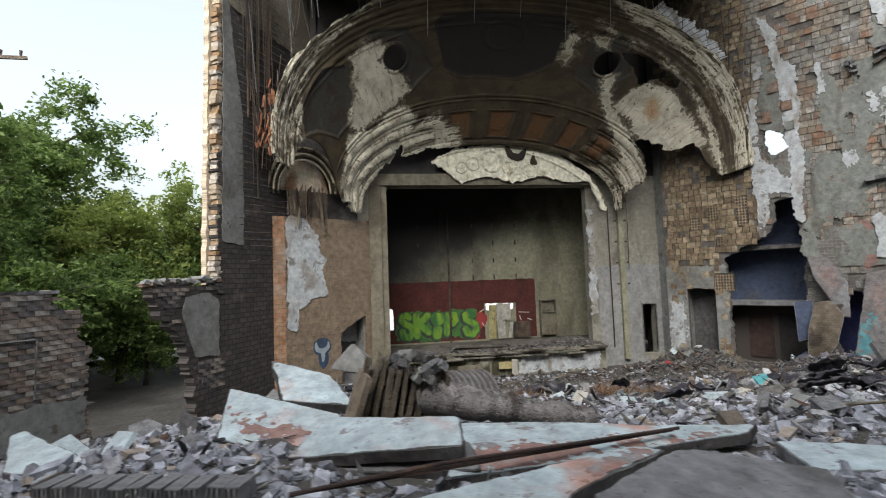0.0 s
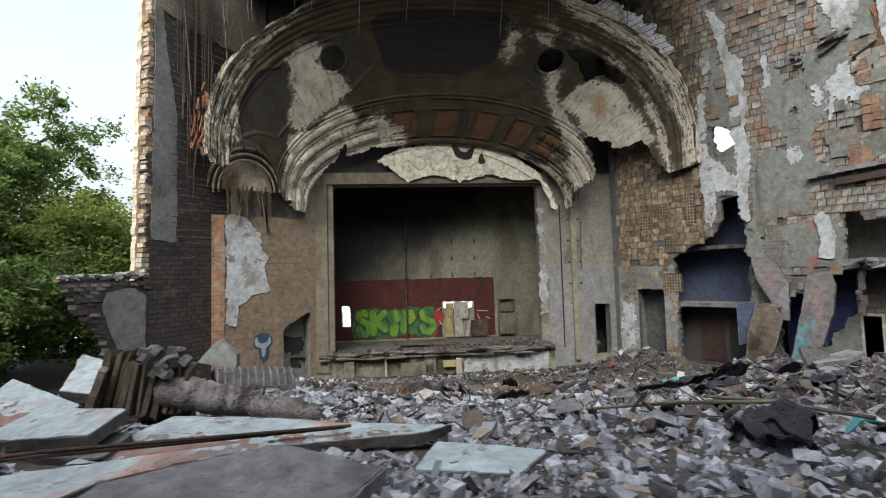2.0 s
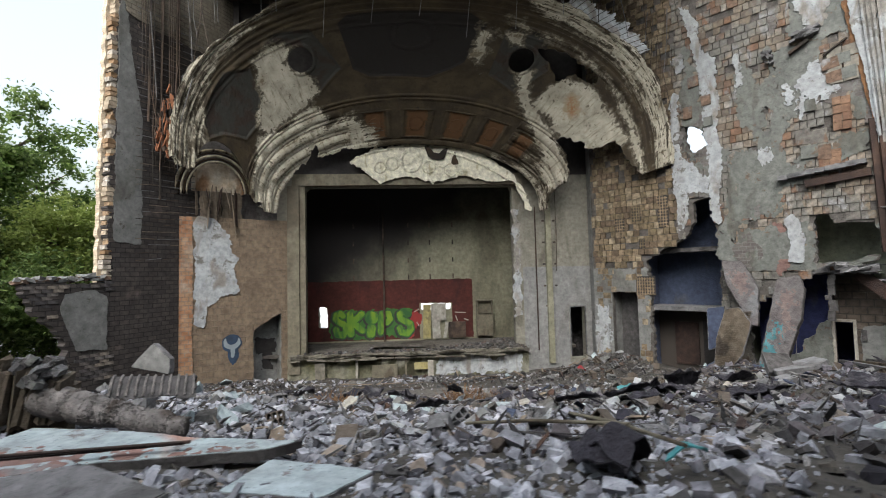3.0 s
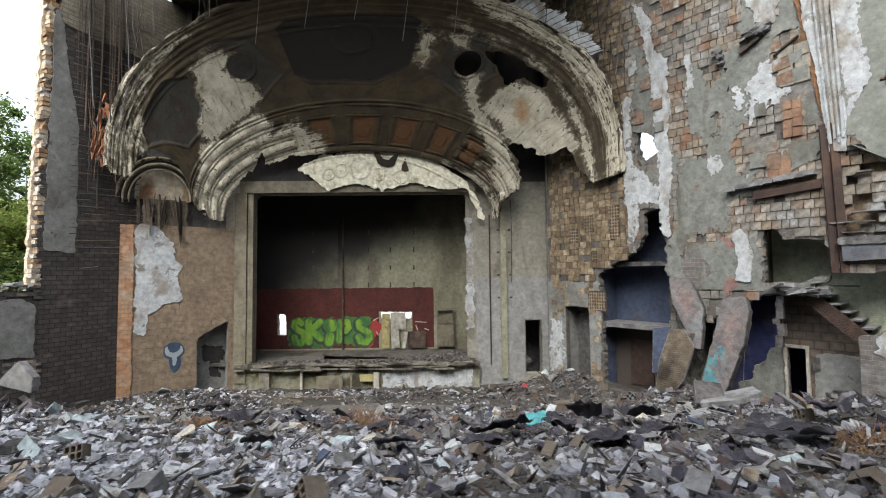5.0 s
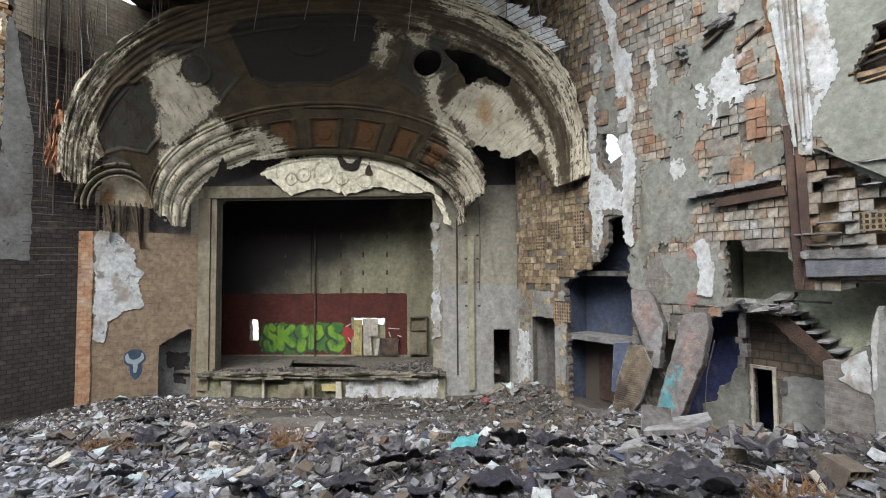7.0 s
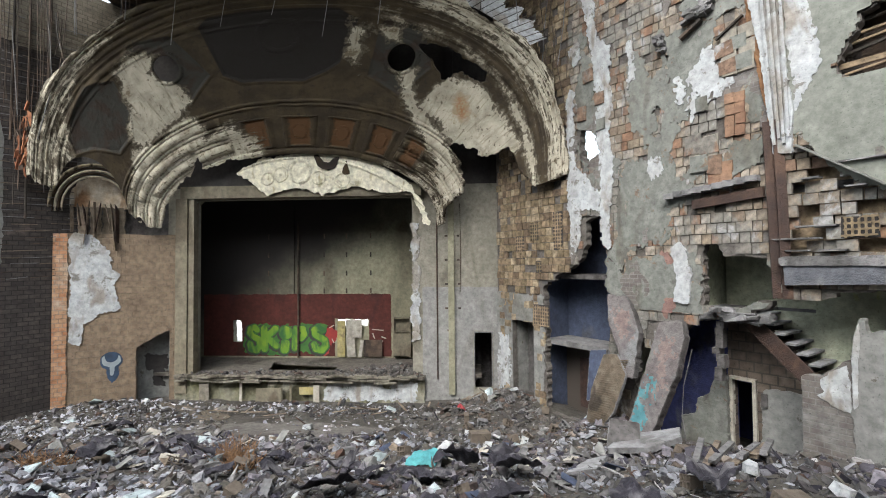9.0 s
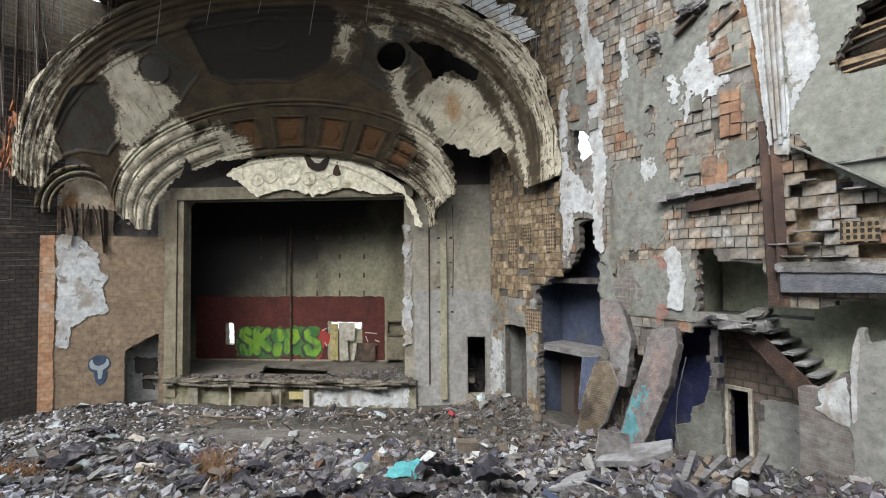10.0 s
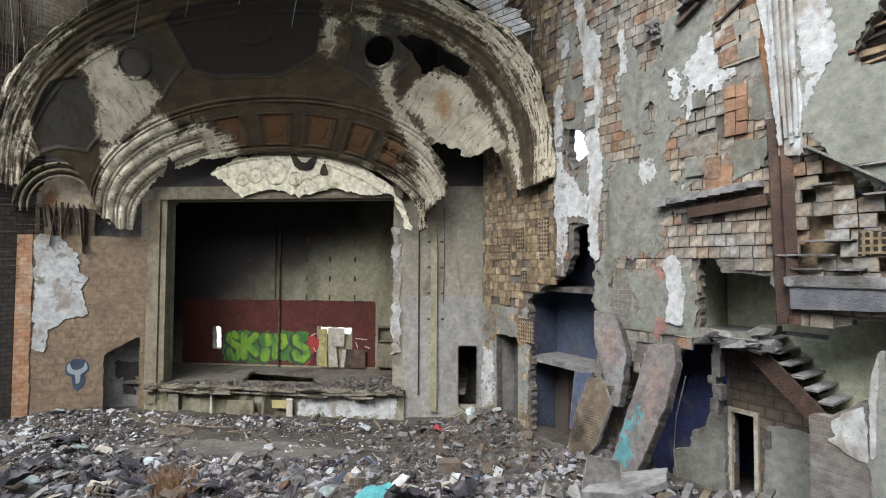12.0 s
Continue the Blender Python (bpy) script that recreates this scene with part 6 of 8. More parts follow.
    for name, seed, at, scale, d, matl, label in (("plaster_remnant", 81, 0.40, 1.5, 0.032, M_PLASTER_WALL, "thin grey plaster left on the tile"), ("plaster_remnant", 83, 0.38, 1.3, 0.036, M_BRICK_PALE, "thin buff coat on the tile")):
        part(name, sheet(lambda a, z, w, d=d: on_right(a, z, d + w), 5.0, 17, 4.8, 19.8, 0.11, lambda a, z, q=(seed, at, scale): remnant(a, z, *q), 0.02, 0.012, seed), matl, wall, label)
    for k, x in enumerate((0.14, 0.32, 0.5, 0.68)):
        b = Shape()
        b.beam(on_right(11.72 + x * 1.05, 19.4, 0.17), on_right(12.28 + x * 0.62, 9.6 + 0.15 * (k % 2), 0.17), 0.08, 0.07)
        part("pilaster_moulding", b, M_PLASTER_WHITE, wall)
    # ledge and steel angle
    s = Shape()
    rng = random.Random(5)
    for k in range(9):
        a = 9.4 + k * 0.3
        s.box(frame_of(on_right, a, 8.55 + 0.09 * (a - 9.4), 0.14), (0.31, 0.34, 0.18), 0.15, rng)
    part("ledge", s, M_CONCRETE, wall, "broken stone ledge")
    s = Shape()
    s.beam(on_right(10.1, 8.2, 0.08), on_right(12.05, 8.36, 0.08), 0.22, 0.28)
    part("lintel_angle", s, M_RUST, wall, "rusty steel lintel")
    b = Shape()
    for k in range(16):
        b.box(frame_of(on_right, 10.35 + rng.uniform(0, 1.6), 4.85 + rng.uniform(-0.22, 0.16), 0.05 - rng.uniform(0, 0.4)) @ pose(0, 0, 0, rng.uniform(-15, 15), rng.uniform(-15, 25), rng.uniform(-20, 20)), (rng.uniform(0.25, 0.6), rng.uniform(0.3, 0.6), rng.uniform(0.1, 0.22)), 0.3, rng)
    part("broken_slab_edge", b, M_CONCRETE, wall, "crumbled edge of the floor slab")
    for k in range(9):
        b = Shape()
        b.box(frame_of(on_right, 10.62 + rng.uniform(-0.08, 0.08), 4.5 - k * 0.2, -0.3), (0.22, 0.3, 0.195), 0.12, rng)
        part("loose_tile", b, M_CONCRETE_DARK, wall)
    # steel column
    s = Shape()
    for off in (-0.12, 0.12):
        s.beam(on_right(12.3 + off, 10.3, 0.12), on_right(12.42 + off, 5.4, 0.05), 0.05, 0.24)
    s.beam(on_right(12.3, 10.3, 0.06), on_right(12.42, 5.4, 0.0), 0.22, 0.04)
    part("steel_column", s, M_RUST, wall, "rusty steel column with flanges")
    # concrete lintel with ragged tile courses over it
    s = Shape()
    s.beam(on_right(12.5, 6.05, 0.0), on_right(17, 6.25, 0.0), 0.4, 0.55)
    part("concrete_beam", s, M_BEAM, wall, "grey-blue concrete beam")
    part("beam_cap", sheet(lambda a, b, w: on_right(a, b, 0.25 + w), 12.4, 17, 6.2, 6.7, 0.1, ragged(lambda a, b: rect(a, b, 12.4, 17.2, 6.3, 6.55), 0.025, 0.12, 3), 0.5), M_CONCRETE, wall)
    # upper dark recess where the tile is cut back
    lay_tiles(wall)
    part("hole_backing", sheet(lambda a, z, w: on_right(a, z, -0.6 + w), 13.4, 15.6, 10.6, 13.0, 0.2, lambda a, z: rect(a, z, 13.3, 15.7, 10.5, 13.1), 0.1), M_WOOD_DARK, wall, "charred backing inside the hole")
    for k in range(9):
        b = Shape()
        b.beam(on_right(13.6, 10.9 + 0.24 * k, -0.3), on_right(15.4, 11.1 + 0.24 * k + rng.uniform(-0.2, 0.2), -0.42), 0.08, rng.uniform(0.05, 0.16), 0.1, rng)
        part("hole_batten", b, M_TILE_DARK if k % 3 else M_WOOD_DARK, wall)
    part("recess_bed", sheet(lambda a, z, w: on_right(a, z, -0.42 + w), 12.4, 17, 6.4, 9.7, 0.2, lambda a, z: rect(a, z, 12.3, 17.1, 6.3, 9.8), 0.1), M_TILE_DARK, wall, "brown backing of the broken courses")
    for k in range(12):
        b = Shape()
        a, z = rng.uniform(12.6, 15.5), 6.7 + 0.315 * rng.randrange(0, 8)
        b.box(frame_of(on_right, a, z, 0.02), (rng.uniform(0.4, 1.0), 0.24, 0.045), 0.15, rng)
        part("course_ledge", b, M_CONCRETE, wall)
    # hollow tile with its cells open
    for a0, z0, w, h in ((2.1, 6.6, 0.5, 1.0), (3.0, 7.4, 0.45, 0.8), (4.3, 7.0, 0.5, 1.5), (3.3, 6.0, 0.3, 0.5), (3.1, 3.7, 0.9, 0.9), (13.7, 7.0, 0.7, 0.5), (14.6, 7.4, 0.5, 0.6)):
        def cells(a, z):
            near_a, near_z = 0.13 * (0.5 - np.abs((a / 0.13) % 1.0 - 0.5)), 0.15 * (0.5 - np.abs((z / 0.15) % 1.0 - 0.5))
            return np.minimum(0.024 - np.minimum(near_a, near_z), rect(a, z, a0, a0 + w, z0, z0 + h) + 0.06 * fbm(a * 3, z * 3, 5))
        part("open_cells", sheet(lambda a, z, w2: on_right(a, z, 0.045 + w2), a0 - 0.1, a0 + w + 0.1, z0 - 0.1, z0 + h + 0.1, 0.022, cells, 0.03), M_TILE_DARK, wall)
        # flat near-black backing puts the shade inside the cells into colour
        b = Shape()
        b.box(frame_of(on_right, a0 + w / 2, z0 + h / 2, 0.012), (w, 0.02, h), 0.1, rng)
        part("cell_dark", b, M_NEAR_BLACK, wall)
    patch(wall, "sooty_bed", [(0.3, 5.2), (0.3, 19.8), (4.5, 19.8), (5.0, 13.4), (5.0, 6.6), (4.3, 5.8), (3.6, 5.2)], -0.04, M_CONCRETE_DARK, "", 0.05, 0.5, 13, 0.02)

    b = Shape()
    b.beam(on_right(0.86, 9.5, -0.2), (10.02, 28.4, 9.5), 0.24, 21)
    part("return_wall", b, M_PLASTER_GREY, wall, "grey plastered return beside the stage")
    # rooms behind the wall
    room = tagged(new("rooms_behind"), "dark gutted rooms behind the broken side wall", "rooms", kind="structure")

    def slab(a0, a1, d0, d1, z0, z1, name, matl, label=""):
        s = Shape()
        s.box(frame_of(on_right, (a0 + a1) / 2, (z0 + z1) / 2, -(d0 + d1) / 2), (a1 - a0, d1 - d0, z1 - z0))
        return part(name, s, matl, room, label)
    slab(3.0, 7.4, 1.9, 2.1, -1, 9, "back_wall", M_STEEL_BLUE, "slate blue painted wall")
    slab(7.3, 7.5, 0.35, 4.2, -1, 14, "partition", M_GREENISH)
    slab(3.2, 3.4, 0.35, 2.0, -1, 9, "partition", M_STEEL_BLUE)
    slab(3.4, 7.3, 1.75, 1.88, -1, 2.95, "lower_back_wall", M_TILE_ROOM, "brown lower wall")
    slab(3.4, 7.3, 0.4, 1.9, 2.95, 3.15, "floor_slab", M_CONCRETE, "broken floor slab")
    # solid near-black panel in place of an opening, coloured as its shade
    slab(5.5, 6.7, 1.68, 1.745, -1, 2.45, "dark_doorway", M_NEAR_BLACK, "near-black panel standing for a doorway's shade in the lower room")
    slab(4.2, 5.3, 1.66, 1.745, 0.2, 2.3, "stained_panel", M_RUST, "rust-brown stained wall panel")
    slab(3.4, 7.3, 0.4, 1.9, 5.75, 5.95, "floor_slab", M_CONCRETE_DARK)
    slab(7.4, 17.5, 4.2, 4.4, -1, 14, "back_wall", M_BLUE, "deep blue painted wall")
    slab(7.4, 17.5, 0.35, 4.4, 14.0, 14.2, "roof_slab", M_CONCRETE_DARK)
    slab(3.0, 7.4, 0.35, 2.1, 9.0, 9.2, "roof_slab", M_CONCRETE_DARK)
    slab(17.3, 17.5, 0.35, 4.4, -1, 14, "partition", M_BLUE)
    slab(7.5, 11.5, 0.4, 4.2, 4.75, 4.95, "floor_slab", M_CONCRETE, "broken floor slab")
    slab(11.5, 17.3, 2.2, 4.2, 4.75, 4.95, "floor_slab", M_CONCRETE)
    slab(9.9, 12.6, 2.4, 2.5, 4.95, 8.5, "inner_wall", M_GREENISH, "pale green inner wall")
    slab(9.6, 9.8, 0.4, 4.2, 4.95, 9, "partition", M_GREENISH)
    slab(7.5, 17.3, 0.4, 4.2, 8.3, 8.5, "floor_slab", M_CONCRETE_DARK)
    slab(12.6, 14.35, 1.75, 1.9, -1, 6.6, "inner_wall", M_GREENISH, "pale green stair wall")
    slab(11.4, 12.6, 1.75, 1.9, -1, 4.9, "inner_wall", M_GREENISH)
    # alcove near the stage
    slab(1.6, 3.2, 1.0, 1.1, -1, 4.7, "alcove_back", M_CONCRETE_DARK)
    slab(1.65, 1.75, 0.3, 1.1, -1, 4.7, "alcove_side", M_PLASTER_GREY)
    slab(3.1, 3.2, 0.3, 1.1, -1, 4.7, "alcove_side", M_CONCRETE_DARK)
    slab(1.6, 3.2, 0.3, 1.1, 4.6, 4.7, "alcove_top", M_CONCRETE)
    slab(7.9, 10.5, 1.55, 1.7, -1, 4.75, "blue_wall", M_BLUE, "deep blue painted wall in the gap")
    part("broken_partition", sheet(lambda a, z, w: on_right(a, z, -0.95 + w), 8.8, 10.6, -0.5, 3.7, 0.06, ragged(lambda a, z: poly(a, z, [(8.95, -0.4), (8.98, 1.2), (9.45, 1.36), (9.58, 1.9), (9.92, 2.16), (10.1, 2.6), (10.44, 2.79), (10.5, -0.4)]), 0.04, 0.15, 9), 0.2), M_PLASTER_WALL, room, "broken green-grey partition")
    # the wall with the white-framed door
    def doorwall(a, z):
        f = rect(a, z, 9.75, 13.1, -0.8, 4.75)
        f = np.minimum(f, -rect(a, z, 10.55, 11.1, -0.8, 2.72))
        return np.minimum(f, poly(a, z, [(9.0, -0.8), (9.1, 1.0), (9.6, 1.3), (9.85, 2.0), (10.36, 2.2), (10.40, 4.7), (11.25, 4.65), (13.2, 2.75), (13.2, -0.8)]))
    dw = sheet(lambda a, z, w: on_right(a, z, -1.3 + w), 9.4, 13.1, -0.8, 4.75, 0.1, ragged(doorwall, 0.03, 0.3), 0.25)
    part("door_wall", dw, M_TILE_ROOM, room, "buff tile wall round a doorway")
    part("door_wall_plaster", sheet(lambda a, z, w: on_right(a, z, -1.26 + w), 11.2, 13.1, -0.8, 2.8, 0.08, ragged(lambda a, z: rect(a, z, 11.3, 13.2, -1, 2.6), 0.08, 0.4, 4), 0.03), M_PLASTER_GREY, room)
    fr = frame_of(on_right, 10.82, 0, -1.28)
    s = Shape()
    for x in (-0.33, 0.33):
        s.box(fr @ Matrix.Translation((x, 0, 1.2)), (0.1, 0.2, 3.1))
    s.box(fr @ Matrix.Translation((0, 0, 2.74)), (0.76, 0.2, 0.1))
    part("door_frame", s, M_FRAME, room, "cream painted door frame")
    # parapet with white paint in front of the stair
    part("parapet", sheet(lambda a, z, w: on_right(a, z, 0.0 + w), 12.75, 14.3, -0.5, 4.1, 0.1, ragged(lambda a, z: poly(a, z, [(12.75, -1), (12.75, 3.4), (13.2, 3.45), (13.7, 3.92), (14.15, 3.9), (14.15, -1)]), 0.04, 0.3), 0.25), M_BRICK_PALE, room, "pale brick parapet")
    part("parapet_paint", sheet(lambda a, z, w: on_right(a, z, 0.03 + w), 13.0, 14.2, 2.4, 4.0, 0.07, ragged(lambda a, z: poly(a, z, [(13.15, 3.38), (13.42, 3.62), (13.72, 3.85), (13.8, 2.65), (13.5, 2.72), (13.06, 2.95), (13.25, 3.1)]), 0.04, 0.2, 6), 0.025), M_PLASTER_WHITE, room, "white plaster")
    part("end_pier", sheet(lambda a, z, w: on_right(a, z, 0.05 + w), 13.6, 17, -0.5, 5.2, 0.08, ragged(lambda a, z: poly(a, z, [(13.82, -1), (13.82, 4.1), (13.87, 4.65), (13.95, 5.0), (14.1, 5.1), (14.16, 4.7), (14.45, 4.75), (17.2, 5.1), (17.2, -1)]), 0.06, 0.3, 7), 0.3), M_PLASTER_GREY, room)

    part("pier_paint", sheet(lambda a, z, w: on_right(a, z, 0.08 + w), 13.6, 14.4, 2.6, 5.2, 0.06, ragged(lambda a, z: poly(a, z, [(13.82, 4.1), (13.88, 4.6), (13.97, 4.95), (14.0, 4.6), (13.94, 4.0), (13.92, 2.9), (13.82, 2.75)]), 0.02, 0.12, 8), 0.03), M_PLASTER_WHITE, room, "white paint on the pier")
    # stair
    stair = tagged(new("stair"), "broken stair with rusty brown stringer in the side wall", "stair", kind="structure")
    s = Shape()
    s.beam(on_right(11.42, 4.66, -0.42), on_right(13.0, 3.1, -0.3), 0.07, 0.44)
    part("stringer", s, M_RUST, stair, "brown stringer board")
    for k in range(7):
        a, z = 11.60 + k * 0.262, 4.86 - k * 0.250
        fr = frame_of(on_right, a, z, -1.1)
        s = Shape()
        s.box(fr, (0.27, 1.3, 0.06), 0.03, rng)
        part("tread", s, M_SLAB_BARE, stair)
        s = Shape()
        s.box(fr @ Matrix.Translation((-0.10, 0, -0.14)), (0.03, 1.29, 0.2))
        part("riser", s, M_NEAR_BLACK, stair)
    b = Shape()
    b.box(frame_of(on_right, 11.42, 2.2, -1.2), (0.16, 0.06, 0.42))
    part("wall_plate", b, M_CONCRETE_DARK, room, "small grey wall plate")
    b = Shape()
    b.tube([on_right(9.72, 3.6, -0.35), on_right(9.45, 2.4, -0.3), on_right(9.4, 1.4, -0.25), on_right(9.55, 0.6, -0.2)], [0.018] * 4, 6)
    part("cable", b, M_CONCRETE, room, "pale hanging cable")


build_right()


# ---- unseen surroundings added to close the place ----
def build_back():
    wall = tagged(new("wall_back"), "unseen plain masonry wall added to close the hall at the rear", "wall", kind="structure")
    # never in view; added to enclose the hall and keep sky light out
    s = Shape()
    s.box(Matrix.Translation((-2, -9, 10)), (52, 0.5, 20))
    part("masonry", s, M_MORTAR, wall)
    s = Shape()
    s.beam(on_right(17, 10, -0.2), (22.0, -9, 10), 0.4, 20)
    part("side_masonry", s, M_MORTAR, wall)


build_back()


# ---- rubble ----
def inside(x, y):
    """Within the hall's walls."""
    r = (x - R0.x) * RN.x + (y - R0.y) * RN.y
    a = (x - A0.x) * AN.x + (y - A0.y) * AN.y
    b = (x - B0.x) * BN.x + (y - B0.y) * BN.y
    return (r > 0.05) & (a > -0.2) & (b > 0.1) & (y < 27.5)


def scatter(n, x0, x1, y0, y1, seed, keep):
    g = np.random.default_rng(seed)
    x, y = g.uniform(x0, x1, n), g.uniform(y0, y1, n)
    ok = inside(x, y) & (g.random(n) < keep(x, y))
    return x[ok], y[ok]


def clear_lane(x, y):
    """Trodden dirt before the stage, with few stones on it."""
    lane = np.exp(-((x - 2.6) / 5.0) ** 4 - ((y - 23.4) / 2.0) ** 4)
    lane2 = np.exp(-((x + 1.5 - (25 - y) * 0.6) / 1.2) ** 2 - ((y - 24.5) / 1.6) ** 2)
    return np.clip(1 - 0.93 * lane - 0.8 * lane2, 0.03, 1)


def on_ground(x, y, up=0.0):
    return Vector((x, y, float(ground_height(x, y)) + up))


SLAB_FEET = [[(6.5, 17.55), (6.7, 18.6), (7.5, 18.8), (8.0, 18.6), (7.7, 17.55)], [(-8.85, 11.5), (-6.9, 10.3), (-7.5, 9.4), (-8.7, 10.2)], [(-7.7, 8.9), (-7.15, 9.8), (-5.5, 9.1), (-5.6, 8.1)], [(-2.0, 8.45), (-0.6, 8.0), (-1.2, 7.4), (-2.2, 7.6)],
             [(-5.9, 8.1), (-5.5, 9.65), (-3.2, 9.2), (-1.6, 8.95), (-2.1, 8.4)], [(-6.7, 7.3), (-5.8, 7.55), (-3.5, 8.05), (-2.45, 7.25), (-2.8, 6.4), (-6.6, 6.4)]]


def build_rubble():
    def lay(name, matl, n, box, seed, keep, lo, hi, label, power=2.2, m=5, flat=0.6, long=1.0):
        x, y = scatter(n, *box, seed, keep)
        g = np.random.default_rng(seed + 1)
        sz = lo * np.exp(g.random(len(x)) ** power * math.log(hi / lo))
        z = ground_height(x, y) + sz * g.uniform(-0.15, 0.3, len(x))
        tagged(part(name, chunks(x, y, z, sz, g, flat, m, long), matl), label, "rubble", kind="stuff")

    def slabs(x, y):
        """Where the painted slabs lie, with little on top of them."""
        k = np.ones(np.shape(x))
        for ring in SLAB_FEET:
            k = np.where(poly(x, y, ring) > -0.05, 0.04, k)
        return k

    def heap_pale(x, y):
        """The pale heap near the walk, with an uneven rim."""
        return np.clip((1.0 - ((x + 3.5) / 8.5) ** 2 - ((y - 10.5) / 5.6) ** 2 + 0.25 * fbm(x * 0.5, y * 0.5, 19)) * 3.0, 0, 1)

    def pale(x, y):
        far = 0.7 * np.exp(-((x + 7.5) / 3.2) ** 2 - ((y - 23) / 3.0) ** 2) + 0.45 * np.exp(-((x + 1) / 5) ** 2 - ((y - 26.6) / 0.6) ** 2)
        return np.clip(heap_pale(x, y) + 0.045 + 0.8 * far, 0, 1) * slabs(x, y)

    def brown(x, y):
        return np.clip(np.exp(-((x - 11) / 3.5) ** 2 - ((y - 25) / 2.5) ** 2) * 1.3, 0, 1) * clear_lane(x, y)

    def mixed(x, y):
        return clear_lane(x, y) * (1 - 0.88 * heap_pale(x, y)) * slabs(x, y) * np.where(y > 17, 0.75, 1.0)
    lay("rubble_mixed", M_RUBBLE, 46000, (-15, 18, 2.0, 27.5), 11, mixed, 0.04, 0.32, "loose grey and brown broken masonry", 3.0)
    lay("rubble_pale", M_RUBBLE_WHITE, 52000, (-13, 9, 5.5, 27.2), 12, pale, 0.04, 0.27, "pale grey-white broken block and plaster", 2.0, 4, 0.7)
    def dark(x, y):
        return np.clip((fbm(x * 0.5, y * 0.7, 41) + 0.05) * 3, 0.05, 1) * np.clip((x + 4) / 3, 0.15, 1) * slabs(x, y) * clear_lane(x, y) * (1 - 0.9 * heap_pale(x, y))
    lay("rubble_dark", M_RUBBLE_DARK, 20000, (-8, 17, 8, 22), 14, dark, 0.05, 0.42, "dark charred debris and felt scraps", 2.0)
    def near(x, y):
        return np.clip(1.2 - ((x + 6) / 7) ** 2, 0, 1) * slabs(x, y)
    lay("rubble_near", M_RUBBLE_NEAR, 20000, (-13, 2, 6.5, 13.5), 15, near, 0.03, 0.2, "small pale grey chips between the stones", 2.2)
    def right_field(x, y):
        return np.clip(0.35 + fbm(x * 0.4, y * 0.5, 43), 0.1, 1) * clear_lane(x, y) * slabs(x, y) * np.clip((x + 6) / 5, 0, 1) * (1 - 0.6 * heap_pale(x, y)) * np.where(y > 16, 0.7, 1.0)
    lay("rubble_field", M_RUBBLE_NEAR, 24000, (-8, 16, 8, 22.5), 16, right_field, 0.05, 0.36, "pale blue-grey broken plaster and block", 2.0, 4, 0.5)
    lay("rubble_splinters", M_RUBBLE, 9000, (-9, 16, 8, 26.5), 17, lambda x, y: 0.8 * clear_lane(x, y) * slabs(x, y), 0.10, 0.34, "thin splinters of lath and broken board", 1.6, 4, 0.16, 2.6)
    g = np.random.default_rng(77)
    n = 1500
    x, y = np.concatenate([g.normal(4.6, 1.3, n), g.uniform(-6, 6, 500)]), np.concatenate([g.normal(28.6, 0.5, n), g.uniform(27.5, 28.4, 500)])
    ok = (x < 6.4) & (y > 27.45) & (y < 31) & ((np.abs(x + 0.5) > 2.0) | (y < 28.5))
    x, y = x[ok], y[ok]
    sz = 0.05 * np.exp(g.random(len(x)) ** 2.5 * 1.9)
    z = 0.93 + 0.28 * np.exp(-((x - 4.9) / 1.0) ** 2 - ((y - 28.5) / 0.6) ** 2) + sz * 0.1
    tagged(part("rubble_stage", chunks(x, y, z, sz, g), M_RUBBLE_BROWN), "brown debris lying on the stage", "rubble", kind="stuff")
    lay("rubble_brown", M_RUBBLE_BROWN, 22000, (-11, 16, 20, 27.5), 13, brown, 0.05, 0.36, "brown broken clay tile heap", 2.6)


build_rubble()


def build_chunks():
    """Larger lumps and flat pieces that stand out of the rubble."""
    g = np.random.default_rng(91)
    rng = random.Random(92)
    kinds = []
    for k in range(12):
        m = (M_CONCRETE, M_RUBBLE_LUMP, M_PLASTER_GREY, M_PLASTER_WHITE, M_RUBBLE_LUMP, M_SLAB)[k % 6]
        kinds.append(chunks(np.zeros(1), np.zeros(1), np.zeros(1), np.array([1.0]), g, 0.25 + 0.06 * (k % 6)).mesh("masonry_chunk", m))
    made = 0
    while made < 240:
        x, y = rng.uniform(-9, 16), rng.uniform(8.5, 24) if made < 200 else rng.uniform(20, 26.5)
        if not bool(inside(np.array(x), np.array(y))) or rng.random() > clear_lane(np.array(x), np.array(y)):
            continue
        if any(float(poly(np.array(x), np.array(y), r)) > -0.2 for r in SLAB_FEET):
            continue
        sz = rng.uniform(0.25, 0.62) * (0.8 if y < 12 else 1.0)
        ob = part("masonry_chunk", kinds[made % 12])
        ob.matrix_basis = Matrix.Translation(on_ground(x, y, 0.06 + 0.08 * sz)) @ pose(0, 0, 0, rng.gauss(0, 14), rng.gauss(0, 14), rng.uniform(0, 360)) @ Matrix.Diagonal((sz, sz, sz, 1))
        tagged(ob, "broken lump of wall lying in the rubble", "rubble chunk", "wall lumps")
        made += 1


